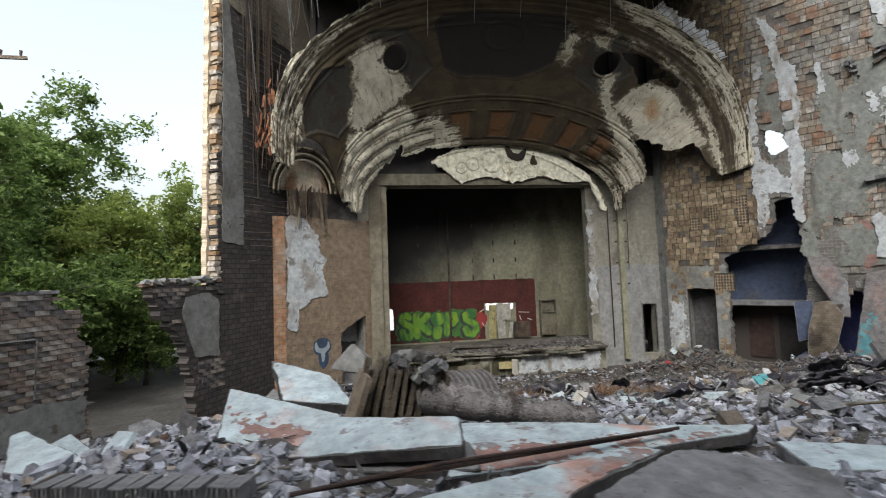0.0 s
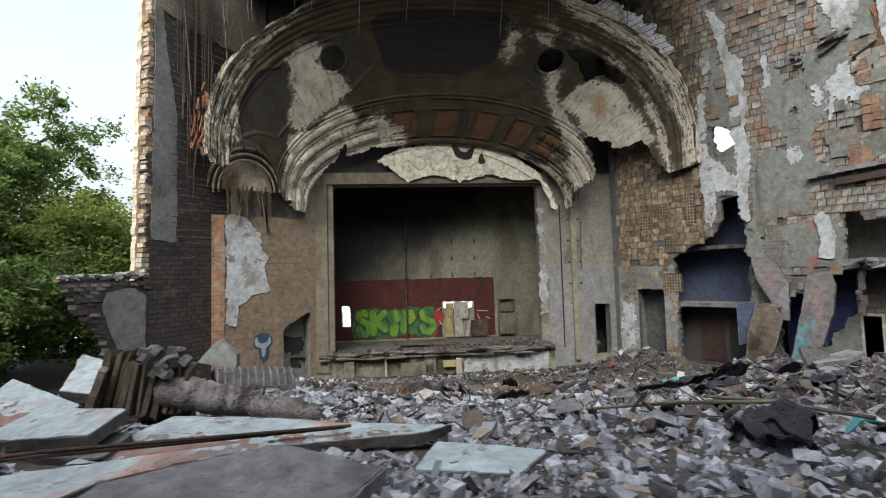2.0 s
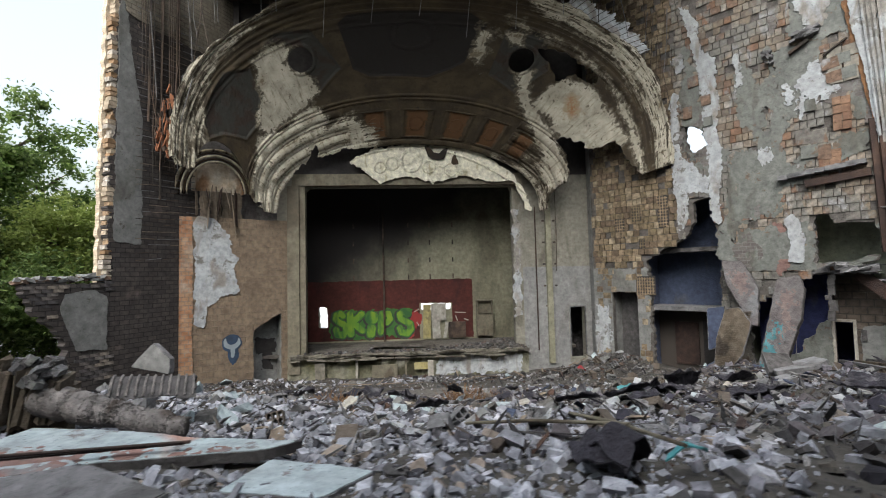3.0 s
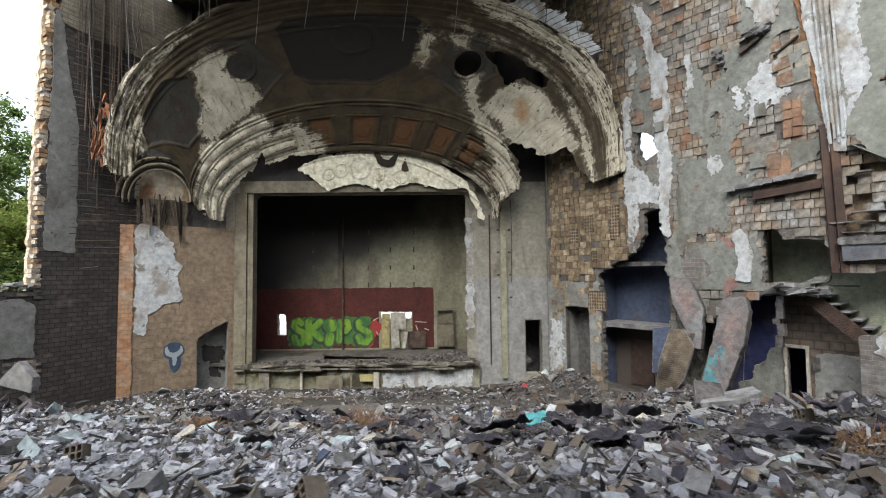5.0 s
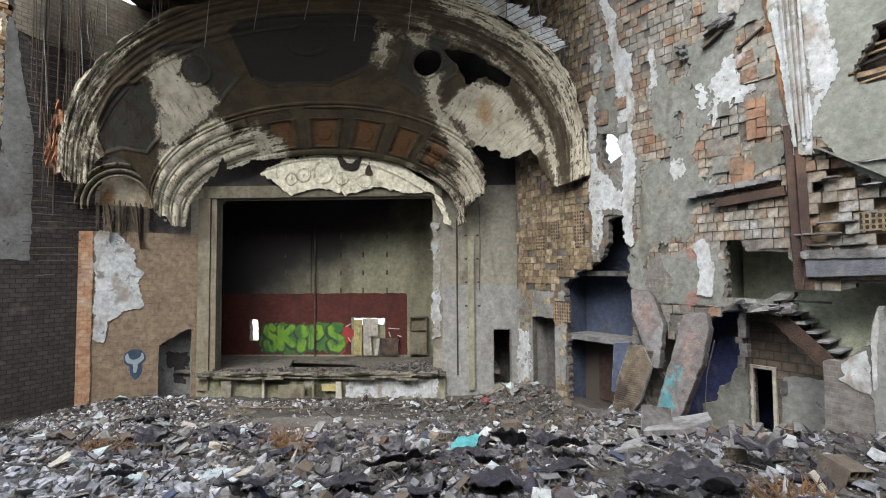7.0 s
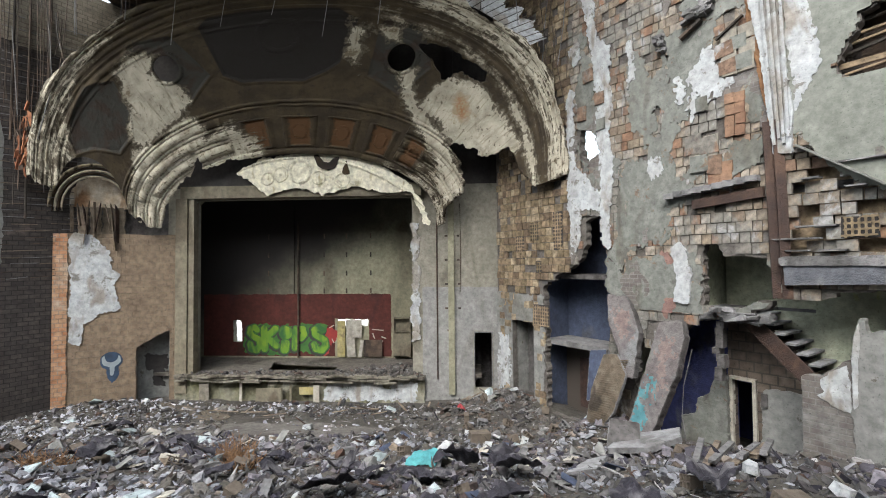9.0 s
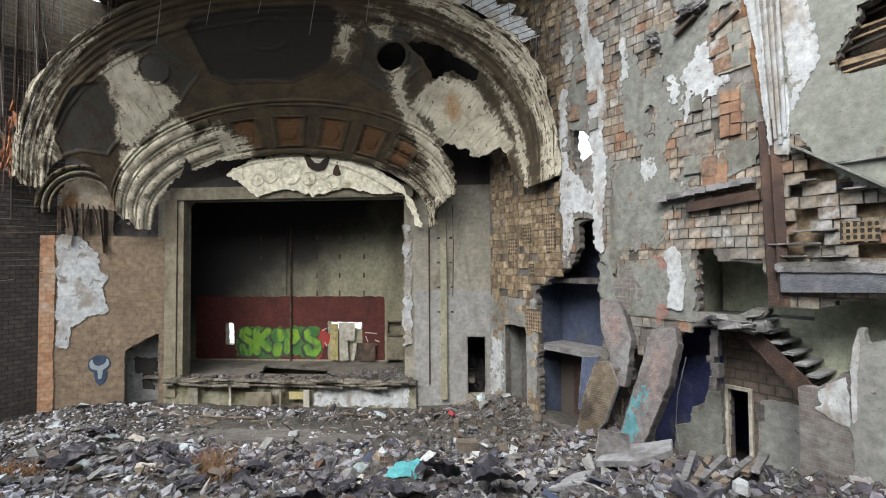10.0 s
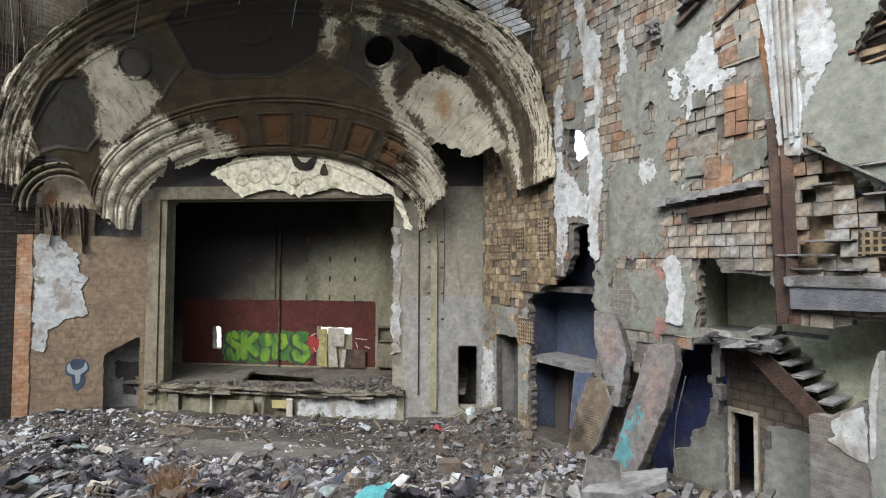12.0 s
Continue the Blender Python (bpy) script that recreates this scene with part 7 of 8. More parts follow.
# ---- slabs and loose things ----
def slab_at(name, pts, thick, matl, label, category, seed=0, amp=0.008, step=0.05, edge=None, group="", spots=()):
    """A broken slab whose upper face runs through those corners."""
    pts = [Vector(p) for p in pts]
    c = sum(pts, Vector()) / len(pts)
    n = Vector()
    for p, q in zip(pts, pts[1:] + pts[:1]):
        n += (p - c).cross(q - c)
    n.normalize()
    if n.z < -0.02 or (abs(n.z) <= 0.02 and n.y > 0):
        n = -n
    x = (pts[1] - pts[0])
    x = (x - n * x.dot(n)).normalized()
    y = n.cross(x)
    flat = [((p - c).dot(x), (p - c).dot(y)) for p in pts]
    us, vs = [p[0] for p in flat], [p[1] for p in flat]

    def place(a, b, w):
        return c + x * a + y * b + n * w
    def f(a, b):
        chip = np.abs(fbm(a * 2.2, b * 2.2, seed, 3))
        return poly(a, b, flat) - amp * 3.0 * chip + amp * fbm(a * 11, b * 11, seed + 50, 2)
    thing = tagged(new(name), label, category, group)
    part("core", sheet(lambda a, b, w: place(a, b, w - 0.012), min(us) - 0.1, max(us) + 0.1, min(vs) - 0.1, max(vs) + 0.1, step, f, thick, 0.012, seed), edge or M_CONCRETE, thing)
    part("painted_face", sheet(place, min(us) - 0.1, max(us) + 0.1, min(vs) - 0.1, max(vs) + 0.1, step,
         lambda a, b: f(a, b) - 0.015 - 0.05 * np.maximum(0, fbm(a * 3, b * 3, seed + 3) - 0.25), 0.01, 0.012, seed), matl, thing)
    for k, (ring, m, words) in enumerate(spots):
        ring = [((Vector(p) - c).dot(x), (Vector(p) - c).dot(y)) for p in ring]
        part("paint", sheet(lambda a, b, w: place(a, b, w + 0.004), min(us), max(us), min(vs), max(vs), 0.028,
             lambda a, b: np.minimum(f(a, b) - 0.03, poly(a, b, ring) - 0.02 + 0.22 * fbm(a * 2.2, b * 2.2, seed + k) + 0.30 * fbm(a * 12, b * 12, seed + k, 4)), 0.006, 0.012, seed), m, thing, words)
    return thing


def build_foreground():
    slab_at("concrete_slab", [(-8.85, 11.4, 3.38), (-7.0, 10.25, 3.02), (-7.5, 9.45, 2.90), (-8.62, 10.0, 2.88)], 0.2, M_SLAB, "tilted slab with pale blue and pink paint", "slab", 1, spots=[([(-8.7, 10.7, 3.2), (-8.0, 10.35, 3.15), (-7.4, 9.9, 3.1), (-7.5, 9.5, 2.98), (-8.6, 10.2, 3.05)], M_ROSE, "faded rose paint")], group="painted slabs", edge=M_CONCRETE_DARK)
    slab_at("concrete_slab", [(-8.44, 12.5, 3.55), (-7.3, 12.0, 3.3), (-6.85, 11.1, 2.95), (-8.0, 11.2, 3.1)], 0.16, M_SLAB, "jagged white-painted slab propped on rubble", "slab", 2, 0.010, group="painted slabs", edge=M_CONCRETE_DARK)
    slab_at("concrete_slab", [(-7.62, 9.0, 3.02), (-7.15, 9.75, 3.15), (-5.60, 8.80, 3.40), (-5.66, 8.20, 3.17)], 0.13, M_SLAB, "thick white-painted slab with a broken grey edge", "slab", 3, 0.010, group="painted slabs", edge=M_CONCRETE_DARK)
    slab_at("concrete_slab", [(-7.5, 8.95, 2.86), (-7.05, 9.6, 2.95), (-5.5, 8.75, 3.1), (-5.5, 8.12, 2.97)], 0.12, M_CONCRETE, "broken grey slab under a painted one", "slab", 10, 0.010, edge=M_CONCRETE_DARK)
    slab_at("concrete_slab", [(-5.45, 9.65, 2.98), (-4.44, 9.52, 3.0), (-3.2, 9.18, 2.95), (-1.6, 8.92, 2.86), (-2.05, 8.62, 2.86), (-2.73, 8.55, 2.9), (-4.3, 8.3, 2.95), (-5.93, 8.05, 2.99)], 0.12, M_SLAB, "long flat slab with flaking pink and white paint", "slab", 4, spots=[([(-5.75, 8.7, 2.97), (-4.8, 8.8, 2.97), (-3.6, 8.65, 2.94), (-2.4, 8.6, 2.88), (-4.3, 8.3, 2.95), (-5.93, 8.05, 2.99)], M_ROSE, "faded rose paint")], group="painted slabs", edge=M_CONCRETE_DARK)
    slab_at("concrete_slab", [(-1.9, 8.43, 2.87), (-0.6, 8.0, 2.84), (-1.1, 7.35, 2.84), (-2.2, 7.58, 2.88)], 0.14, M_SLAB, "pale flat slab lying in rubble", "slab", 5, 0.010, group="painted slabs")
    slab_at("concrete_slab", [(-6.9, 7.2, 3.12), (-5.76, 7.57, 3.12), (-3.89, 8.03, 3.13), (-3.60, 7.87, 3.11), (-4.95, 7.2, 3.11), (-5.4, 6.5, 3.1), (-6.8, 6.5, 3.1)], 0.15, M_SLAB, "broad slab with a white edge and grey break", "slab", 6, 0.010, edge=M_CONCRETE_DARK, group="painted slabs", spots=[([(-4.2, 7.85, 3.12), (-3.6, 7.9, 3.12), (-4.5, 7.4, 3.11), (-5.0, 7.2, 3.11)], M_ROSE, "faded rose paint")])
    slab_at("concrete_slab", [(-4.85, 7.02, 3.17), (-3.65, 7.72, 3.20), (-3.44, 7.71, 3.19), (-2.45, 7.22, 3.04), (-2.8, 6.5, 3.02), (-5.0, 6.3, 3.14)], 0.2, M_CONCRETE, "dark grey broken slab with a pale rim", "slab", 7, 0.010, edge=M_PLASTER_GREY)
    slab_at("concrete_slab", [(-7.7, 15.9, 2.7), (-7.1, 15.75, 3.35), (-6.6, 15.8, 2.9), (-6.6, 15.6, 2.5)], 0.2, M_PLASTER_GREY, "pale pointed slab standing in rubble", "slab", 8)
    slab_at("concrete_slab", [(-11.35, 10.5, 3.1), (-11.2, 10.6, 3.1), (-9.98, 9.67, 2.98), (-9.6, 9.1, 2.9), (-10.8, 9.6, 2.88)], 0.25, M_SLAB, "broken pale blue slab lying in rubble", "slab", 9, edge=M_CONCRETE_DARK)
    rng = random.Random(3)
    s = Shape()
    for k in range(11):
        x = -6.75 + k * 0.12
        s.box(Matrix.Translation((x, 10.35 + rng.uniform(-0.06, 0.06), 3.22)) @ pose(0, 0, 0, rng.uniform(-6, 6), 12 + rng.uniform(-4, 4), rng.uniform(-8, 8)), (0.075, 0.3, 1.15 - 0.05 * k + rng.uniform(-0.1, 0.1)), 0.2, rng)
    s.box(Matrix.Translation((-6.15, 10.55, 3.05)) @ pose(0, 0, 0, 0, 10, 0), (1.2, 0.2, 0.95), 0.1, rng)
    tagged(part("broken_column", s, M_LATH), "splintered dark ribbed lump of broken column", "column")
    for k in range(16):
        ob = part("masonry_chunk", chunks(np.zeros(1), np.zeros(1), np.zeros(1), np.array([1.0]), np.random.default_rng(300 + k), 0.6).mesh("masonry_chunk", (M_CONCRETE, M_PLASTER_GREY, M_CONCRETE_DARK)[k % 3]))
        q = rng.uniform(0.16, 0.34)
        ob.matrix_basis = Matrix.Translation((-6.5 + rng.uniform(0, 1.0), 10.3 + rng.uniform(-0.25, 0.25), 3.62 + rng.uniform(-0.12, 0.18))) @ pose(0, 0, 0, rng.uniform(-30, 30), rng.uniform(-30, 30), rng.uniform(0, 360)) @ Matrix.Diagonal((q, q, q, 1))
        tagged(ob, "broken lump of wall lying on the broken column", "rubble chunk", "wall lumps")
    s = Shape()
    s.box(Matrix.Translation((-6.85, 10.2, 3.1)) @ pose(0, 0, 0, 6, 18, 20), (0.09, 0.4, 1.1), 0.1, rng)
    tagged(part("leaning_panel", s, M_WOOD), "tan panel leaning on the broken column", "panel")
    s = Shape()
    pts = [Vector((-5.9, 10.4, 3.22)).lerp(Vector((-3.5, 9.75, 2.84)), k / 22) + Vector((0, rng.uniform(-0.03, 0.03), rng.uniform(-0.03, 0.03))) for k in range(23)]
    s.tube(pts, [0.26 - 0.005 * k + rng.uniform(-0.03, 0.03) for k in range(23)], 14)
    lint = Shape()
    for k in range(2600):
        i = rng.randrange(len(pts))
        a = rng.uniform(-0.4, 3.6)
        p = pts[i] + Vector((rng.uniform(-0.06, 0.06), -math.cos(a) * (0.255 - 0.005 * i), math.sin(a) * (0.255 - 0.005 * i)))
        lint.box(Matrix.Translation(p) @ Euler((rng.uniform(0, 6), rng.uniform(0, 6), rng.uniform(0, 6))).to_matrix().to_4x4(), (rng.uniform(0.015, 0.05), 0.018, 0.010), 0.3, rng)
    log = tagged(new("lagged_pipe"), "fallen pipe wrapped in dusty torn lagging", "pipe")
    part("lagging", s, M_FIBRE, log, smooth=True)
    tagged(part("torn_fibre", lint, M_FIBRE, log), kind="stuff")
    s = Shape()
    s.tube([(-7.3, 7.6, 3.17), (-5.93, 7.97, 3.16), (-2.92, 8.68, 3.02)], [0.022, 0.022, 0.02], 8)
    s.beam((-7.2, 7.68, 3.15), (-3.0, 8.70, 3.0), 0.06, 0.02)
    tagged(part("steel_bar", s, M_RUST), "long brown steel bar lying on the slabs", "bar")
    # ribbed curved shell of plaster and lath
    shell = tagged(new("curved_fragment"), "curved ribbed fragment of plaster and lath on the heap", "fragment")
    at = Matrix.Translation((-5.1, 12.0, 2.68)) @ pose(0, 0, 0, -8, 6, 24)
    part("skin", sheet(lambda a, b, w: at @ Vector((b, -math.cos(a / 0.5) * (0.5 + w), math.sin(a / 0.5) * (0.5 + w))), 0.1, 1.5, -0.75, 0.75, 0.06, ragged(lambda a, b: rect(a, b, 0.12, 1.45, -0.7, 0.7), 0.06, 0.3, 6), 0.03), M_CONCRETE_DARK, shell)
    for k in range(11):
        b0 = -0.66 + k * 0.13
        b = Shape()
        b.tube([at @ Vector((b0, -math.cos(q) * 0.52, math.sin(q) * 0.52)) for q in np.linspace(0.35, 2.75, 10)], [0.022] * 10, 5)
        part("rib", b, M_FIBRE, shell)
    # row of hollow tile still joined, near the walk's start
    for k in range(11):
        p = Vector((-9.6, 8.5, 2.94)).lerp(Vector((-7.8, 8.05, 2.94)), k / 10)
        hollow_block(Matrix.Translation(p) @ pose(0, 0, 0, rng.uniform(-4, 4), rng.uniform(-4, 4), -16 + rng.uniform(-3, 3)), (0.15, 0.3, 0.42), "hollow clay block in a toppled row", M_CONCRETE)
    for x, y, w, d, h, m in ((-10.0, 11.3, 0.6, 0.5, 0.45, M_CONCRETE), (-9.2, 10.8, 0.5, 0.45, 0.42, M_CONCRETE_DARK), (-9.8, 10.0, 0.55, 0.4, 0.3, M_SLAB), (-8.9, 9.9, 0.4, 0.35, 0.3, M_CONCRETE),
                             (-10.5, 10.3, 0.6, 0.5, 0.35, M_SLAB), (-6.2, 13.5, 0.8, 0.5, 0.5, M_CONCRETE), (-8.6, 14.4, 0.9, 0.6, 0.5, M_PLASTER_GREY), (-5.2, 11.8, 0.9, 0.6, 0.5, M_CONCRETE_DARK), (-6.4, 12.2, 0.7, 0.5, 0.5, M_PLASTER_GREY)):
        ob = part("masonry_block", chunks(np.zeros(1), np.zeros(1), np.zeros(1), np.array([1.0]), np.random.default_rng(int(-x * 10)), 0.6).mesh("masonry_block", m))
        ob.matrix_basis = Matrix.Translation(on_ground(x, y, h * 0.25)) @ pose(0, 0, 0, rng.uniform(-18, 18), rng.uniform(-18, 18), rng.uniform(0, 360)) @ Matrix.Diagonal((w * 1.1, d * 1.1, h * 1.2, 1))
        tagged(ob, "broken block of grey masonry in rubble", "block", "masonry blocks")


BLOCKS = {}


def hollow_block(m, size=(0.3, 0.3, 0.3), label="broken hollow clay block in rubble", matl=None):
    """A clay block whose cells run through it; blocks alike share their mesh."""
    w, d, h = size
    key = (size, (matl or M_CARD).name)
    if key not in BLOCKS:
        def cells(a, b):
            solid = np.full(np.shape(a), 1.0)
            for i in range(3):
                for j in range(2):
                    cu, cv = (i - 1) * w / 3, (j - 0.5) * h / 2
                    solid = np.minimum(solid, -rect(a, b, cu - w / 6 + 0.014, cu + w / 6 - 0.014, cv - h / 4 + 0.014, cv + h / 4 - 0.014))
            return solid
        BLOCKS[key] = sheet(lambda a, b, q: Vector((a, -q - d / 2, b)), -w / 2, w / 2, -h / 2, h / 2, w / 24, cells, d).mesh("hollow_block", matl or M_CARD)
    ob = part("hollow_block", BLOCKS[key])
    ob.matrix_basis = m
    return tagged(ob, label, "block", "hollow blocks")


def build_leaning():
    def pt(s, z, d):
        return on_right(s, z, d)
    slab_at("wall_slab", [pt(7.0, 5.3, 0.25), pt(7.75, 5.25, 0.2), pt(8.0, 4.9, 0.3), pt(8.42, 4.1, 0.5), pt(8.4, 2.55, 0.85), pt(7.95, 2.6, 0.9), pt(7.75, 3.3, 0.75), pt(7.2, 4.3, 0.5)], 0.3, M_PINK, "leaning wall slab with flaking grey-pink paint", "slab", 21, 0.014, 0.05, edge=M_CONCRETE_DARK,
            spots=[([pt(7.25, 4.7, 0.4), pt(7.8, 4.8, 0.4), pt(8.1, 3.9, 0.55), pt(7.6, 3.8, 0.6)], M_ROSE_DULL, "faded rose paint")])
    slab_at("wall_slab", [pt(9.0, 4.5, 0.35), pt(9.75, 4.6, 0.25), pt(9.92, 4.1, 0.4), pt(9.82, 2.95, 0.9), pt(9.4, 1.4, 1.3), pt(9.2, 0.7, 1.5), pt(8.4, 0.6, 1.5), pt(8.45, 1.2, 1.3), pt(8.71, 2.72, 0.9)], 0.32, M_PINK, "tall leaning pier slab, pink and grey paint with a turquoise smear", "slab", 22, 0.014, 0.05, edge=M_CONCRETE_DARK,
            spots=[([pt(8.72, 2.5, 0.95), pt(9.0, 2.6, 0.95), pt(8.95, 1.2, 1.35), pt(8.85, 0.7, 1.5), pt(8.45, 0.7, 1.5), pt(8.6, 1.6, 1.2)], M_TEAL, "turquoise smear"), ([pt(9.1, 4.0, 0.5), pt(9.6, 3.9, 0.5), pt(9.45, 2.4, 1.0), pt(9.1, 1.8, 1.15)], M_ROSE_DULL, "faded rose paint")])
    ridge = slab_at("lath_panel", [pt(6.89, 1.98, 1.1), pt(7.2, 3.2, 0.8), pt(7.75, 3.3, 0.78), pt(8.2, 2.7, 0.95), pt(7.9, 1.4, 1.25), pt(7.4, 0.7, 1.45), pt(6.85, 0.8, 1.4)], 0.12, M_LATH, "ribbed lath panel leaning on fallen wall", "panel", 24)
    for k in range(30):
        s = Shape()
        s.beam(pt(6.92 + 0.016 * k, 1.0 + k * 0.07, 1.40 - 0.0195 * k), pt(7.60 + 0.02 * k, 0.95 + k * 0.075, 1.40 - 0.021 * k), 0.022, 0.04)
        part("lath", s, M_LATH, ridge)
    slab_at("wall_slab", [pt(6.4, 3.2, 0.5), pt(7.1, 3.3, 0.45), pt(7.1, 1.6, 0.8), pt(6.5, 1.4, 0.9)], 0.1, M_STEEL_BLUE, "slate blue board leaning in the gap", "slab", 25)
    slab_at("concrete_slab", [(10.7, 16.0, 1.55), (11.5, 17.1, 1.38), (12.1, 17.3, 1.46), (11.5, 16.0, 1.64)], 0.12, M_SLAB_BARE, "flat grey concrete slab lying on rubble", "slab", 27)
    slab_at("concrete_slab", [(12.2, 17.9, 1.36), (13.0, 19.1, 1.35), (14.6, 18.9, 1.60), (14.2, 17.9, 1.74), (13.2, 17.4, 1.62)], 0.14, M_SLAB_BARE, "large tilted concrete slab by the side wall", "slab", 28)
    slab_at("concrete_slab", [(12.3, 18.3, 1.25), (12.6, 18.9, 1.9), (13.4, 18.7, 1.8), (13.2, 18.0, 1.25)], 0.2, M_CONCRETE_DARK, "broken grey block by the slab", "slab", 29)
    rng = random.Random(8)
    for k in range(7):
        s = Shape()
        x = 13.2 + k * 0.28
        s.beam((x, 15.2 + rng.uniform(-0.3, 0.3), float(ground_height(x, 15.2)) + 0.22), (x + 1.6, 17.6 + rng.uniform(-0.5, 0.5), float(ground_height(x + 1.6, 17.6)) + 0.3), 0.14, 0.09, 0.05, rng)
        ob = tagged(part("timber", s, M_WOOD if k % 2 else M_CONCRETE), "dusty grey timber in a fallen stack", "timber", "fallen timbers")
    for k in range(30):
        x, y = rng.uniform(-4, 13), rng.uniform(24.8, 27.0)
        if not bool(inside(np.array(x), np.array(y))):
            continue
        a = rng.uniform(0, 3.14)
        L = rng.uniform(0.5, 1.5)
        p, q = on_ground(x, y, 0.16), on_ground(x + math.cos(a) * L, y + math.sin(a) * L * 0.6, 0.14 + rng.uniform(0, 0.2))
        s = Shape()
        s.beam(p, q, rng.uniform(0.04, 0.09), 0.03, 0.05, rng)
        tagged(part("plank", s, M_WOOD if k % 3 else M_WOOD_DARK), "weathered broken plank lying in rubble", "plank", "broken planks")


def build_scraps():
    rng = random.Random(404)
    shapes = []
    for k in range(6):
        b = Shape()
        b.box(Matrix.Identity(4), (rng.uniform(0.3, 0.6), rng.uniform(0.2, 0.4), 0.035), 0.25, rng)
        shapes.append(b.mesh("board_scrap", (M_PLASTER_WHITE, M_WOOD, M_PLASTER_GREY, M_FRAME, M_CONCRETE, M_STEEL_BLUE)[k]))
    made = 0
    while made < 90:
        x, y = rng.uniform(-4, 14), rng.uniform(9, 22)
        if not bool(inside(np.array(x), np.array(y))) or rng.random() > clear_lane(np.array(x), np.array(y)):
            continue
        ob = part("board_scrap", shapes[made % 6])
        ob.matrix_basis = Matrix.Translation(on_ground(x, y, 0.10)) @ pose(0, 0, 0, rng.gauss(0, 22), rng.gauss(0, 22), rng.uniform(0, 360))
        tagged(ob, ("white plaster scrap lying in rubble", "weathered wood scrap lying in rubble", "grey plaster scrap lying in rubble", "cream painted scrap lying in rubble", "grey concrete scrap lying in rubble", "slate blue painted scrap lying in rubble")[made % 6], "scrap", "loose scraps")
        made += 1


def cloth(name, x, y, sx, sy, h, matl, label, category, seed, up=0.02, group=""):
    """A stiff torn sheet lying creased over the rubble."""
    rng = random.Random(seed * 7 + 1)
    rot, tilt, lean, crease = rng.uniform(0, 6.28), rng.uniform(-0.35, 0.35), rng.uniform(-0.3, 0.3), rng.uniform(0.3, 0.9) * rng.choice((-1, 1))
    b0 = rng.uniform(-0.3, 0.3) * sy
    n = rng.randrange(5, 8)
    ring = [(math.cos(k * 6.2832 / n + rng.uniform(-0.4, 0.4)) * sx * rng.uniform(0.6, 1.1), math.sin(k * 6.2832 / n + rng.uniform(-0.4, 0.4)) * sy * rng.uniform(0.6, 1.2)) for k in range(n)]

    def place(a, b, w):
        px, py = x + a * math.cos(rot) - b * math.sin(rot), y + a * math.sin(rot) + b * math.cos(rot)
        floor = ground_height(px, py)
        fold = np.abs(fbm(a * 1.9 + seed, b * 1.9, seed, 3)) * 0.24 + np.abs(fbm(a * 4.0, b * 4.0, seed + 9, 2)) * 0.03
        z = floor + up + 0.17 + h * 0.2 + 0.6 * tilt * a + 0.6 * lean * b - 0.6 * crease * h * np.abs(b - b0) / sy + fold * (0.5 + h)
        return np.stack([px, py, np.maximum(z, floor + 0.02) + w], -1)
    return tagged(part(name, sheet(place, -1.2 * sx, 1.2 * sx, -1.3 * sy, 1.3 * sy, 0.055, ragged(lambda a, b: poly(a, b, ring), 0.05, 0.4, seed), 0.02, whole=True), matl), label, category, group)


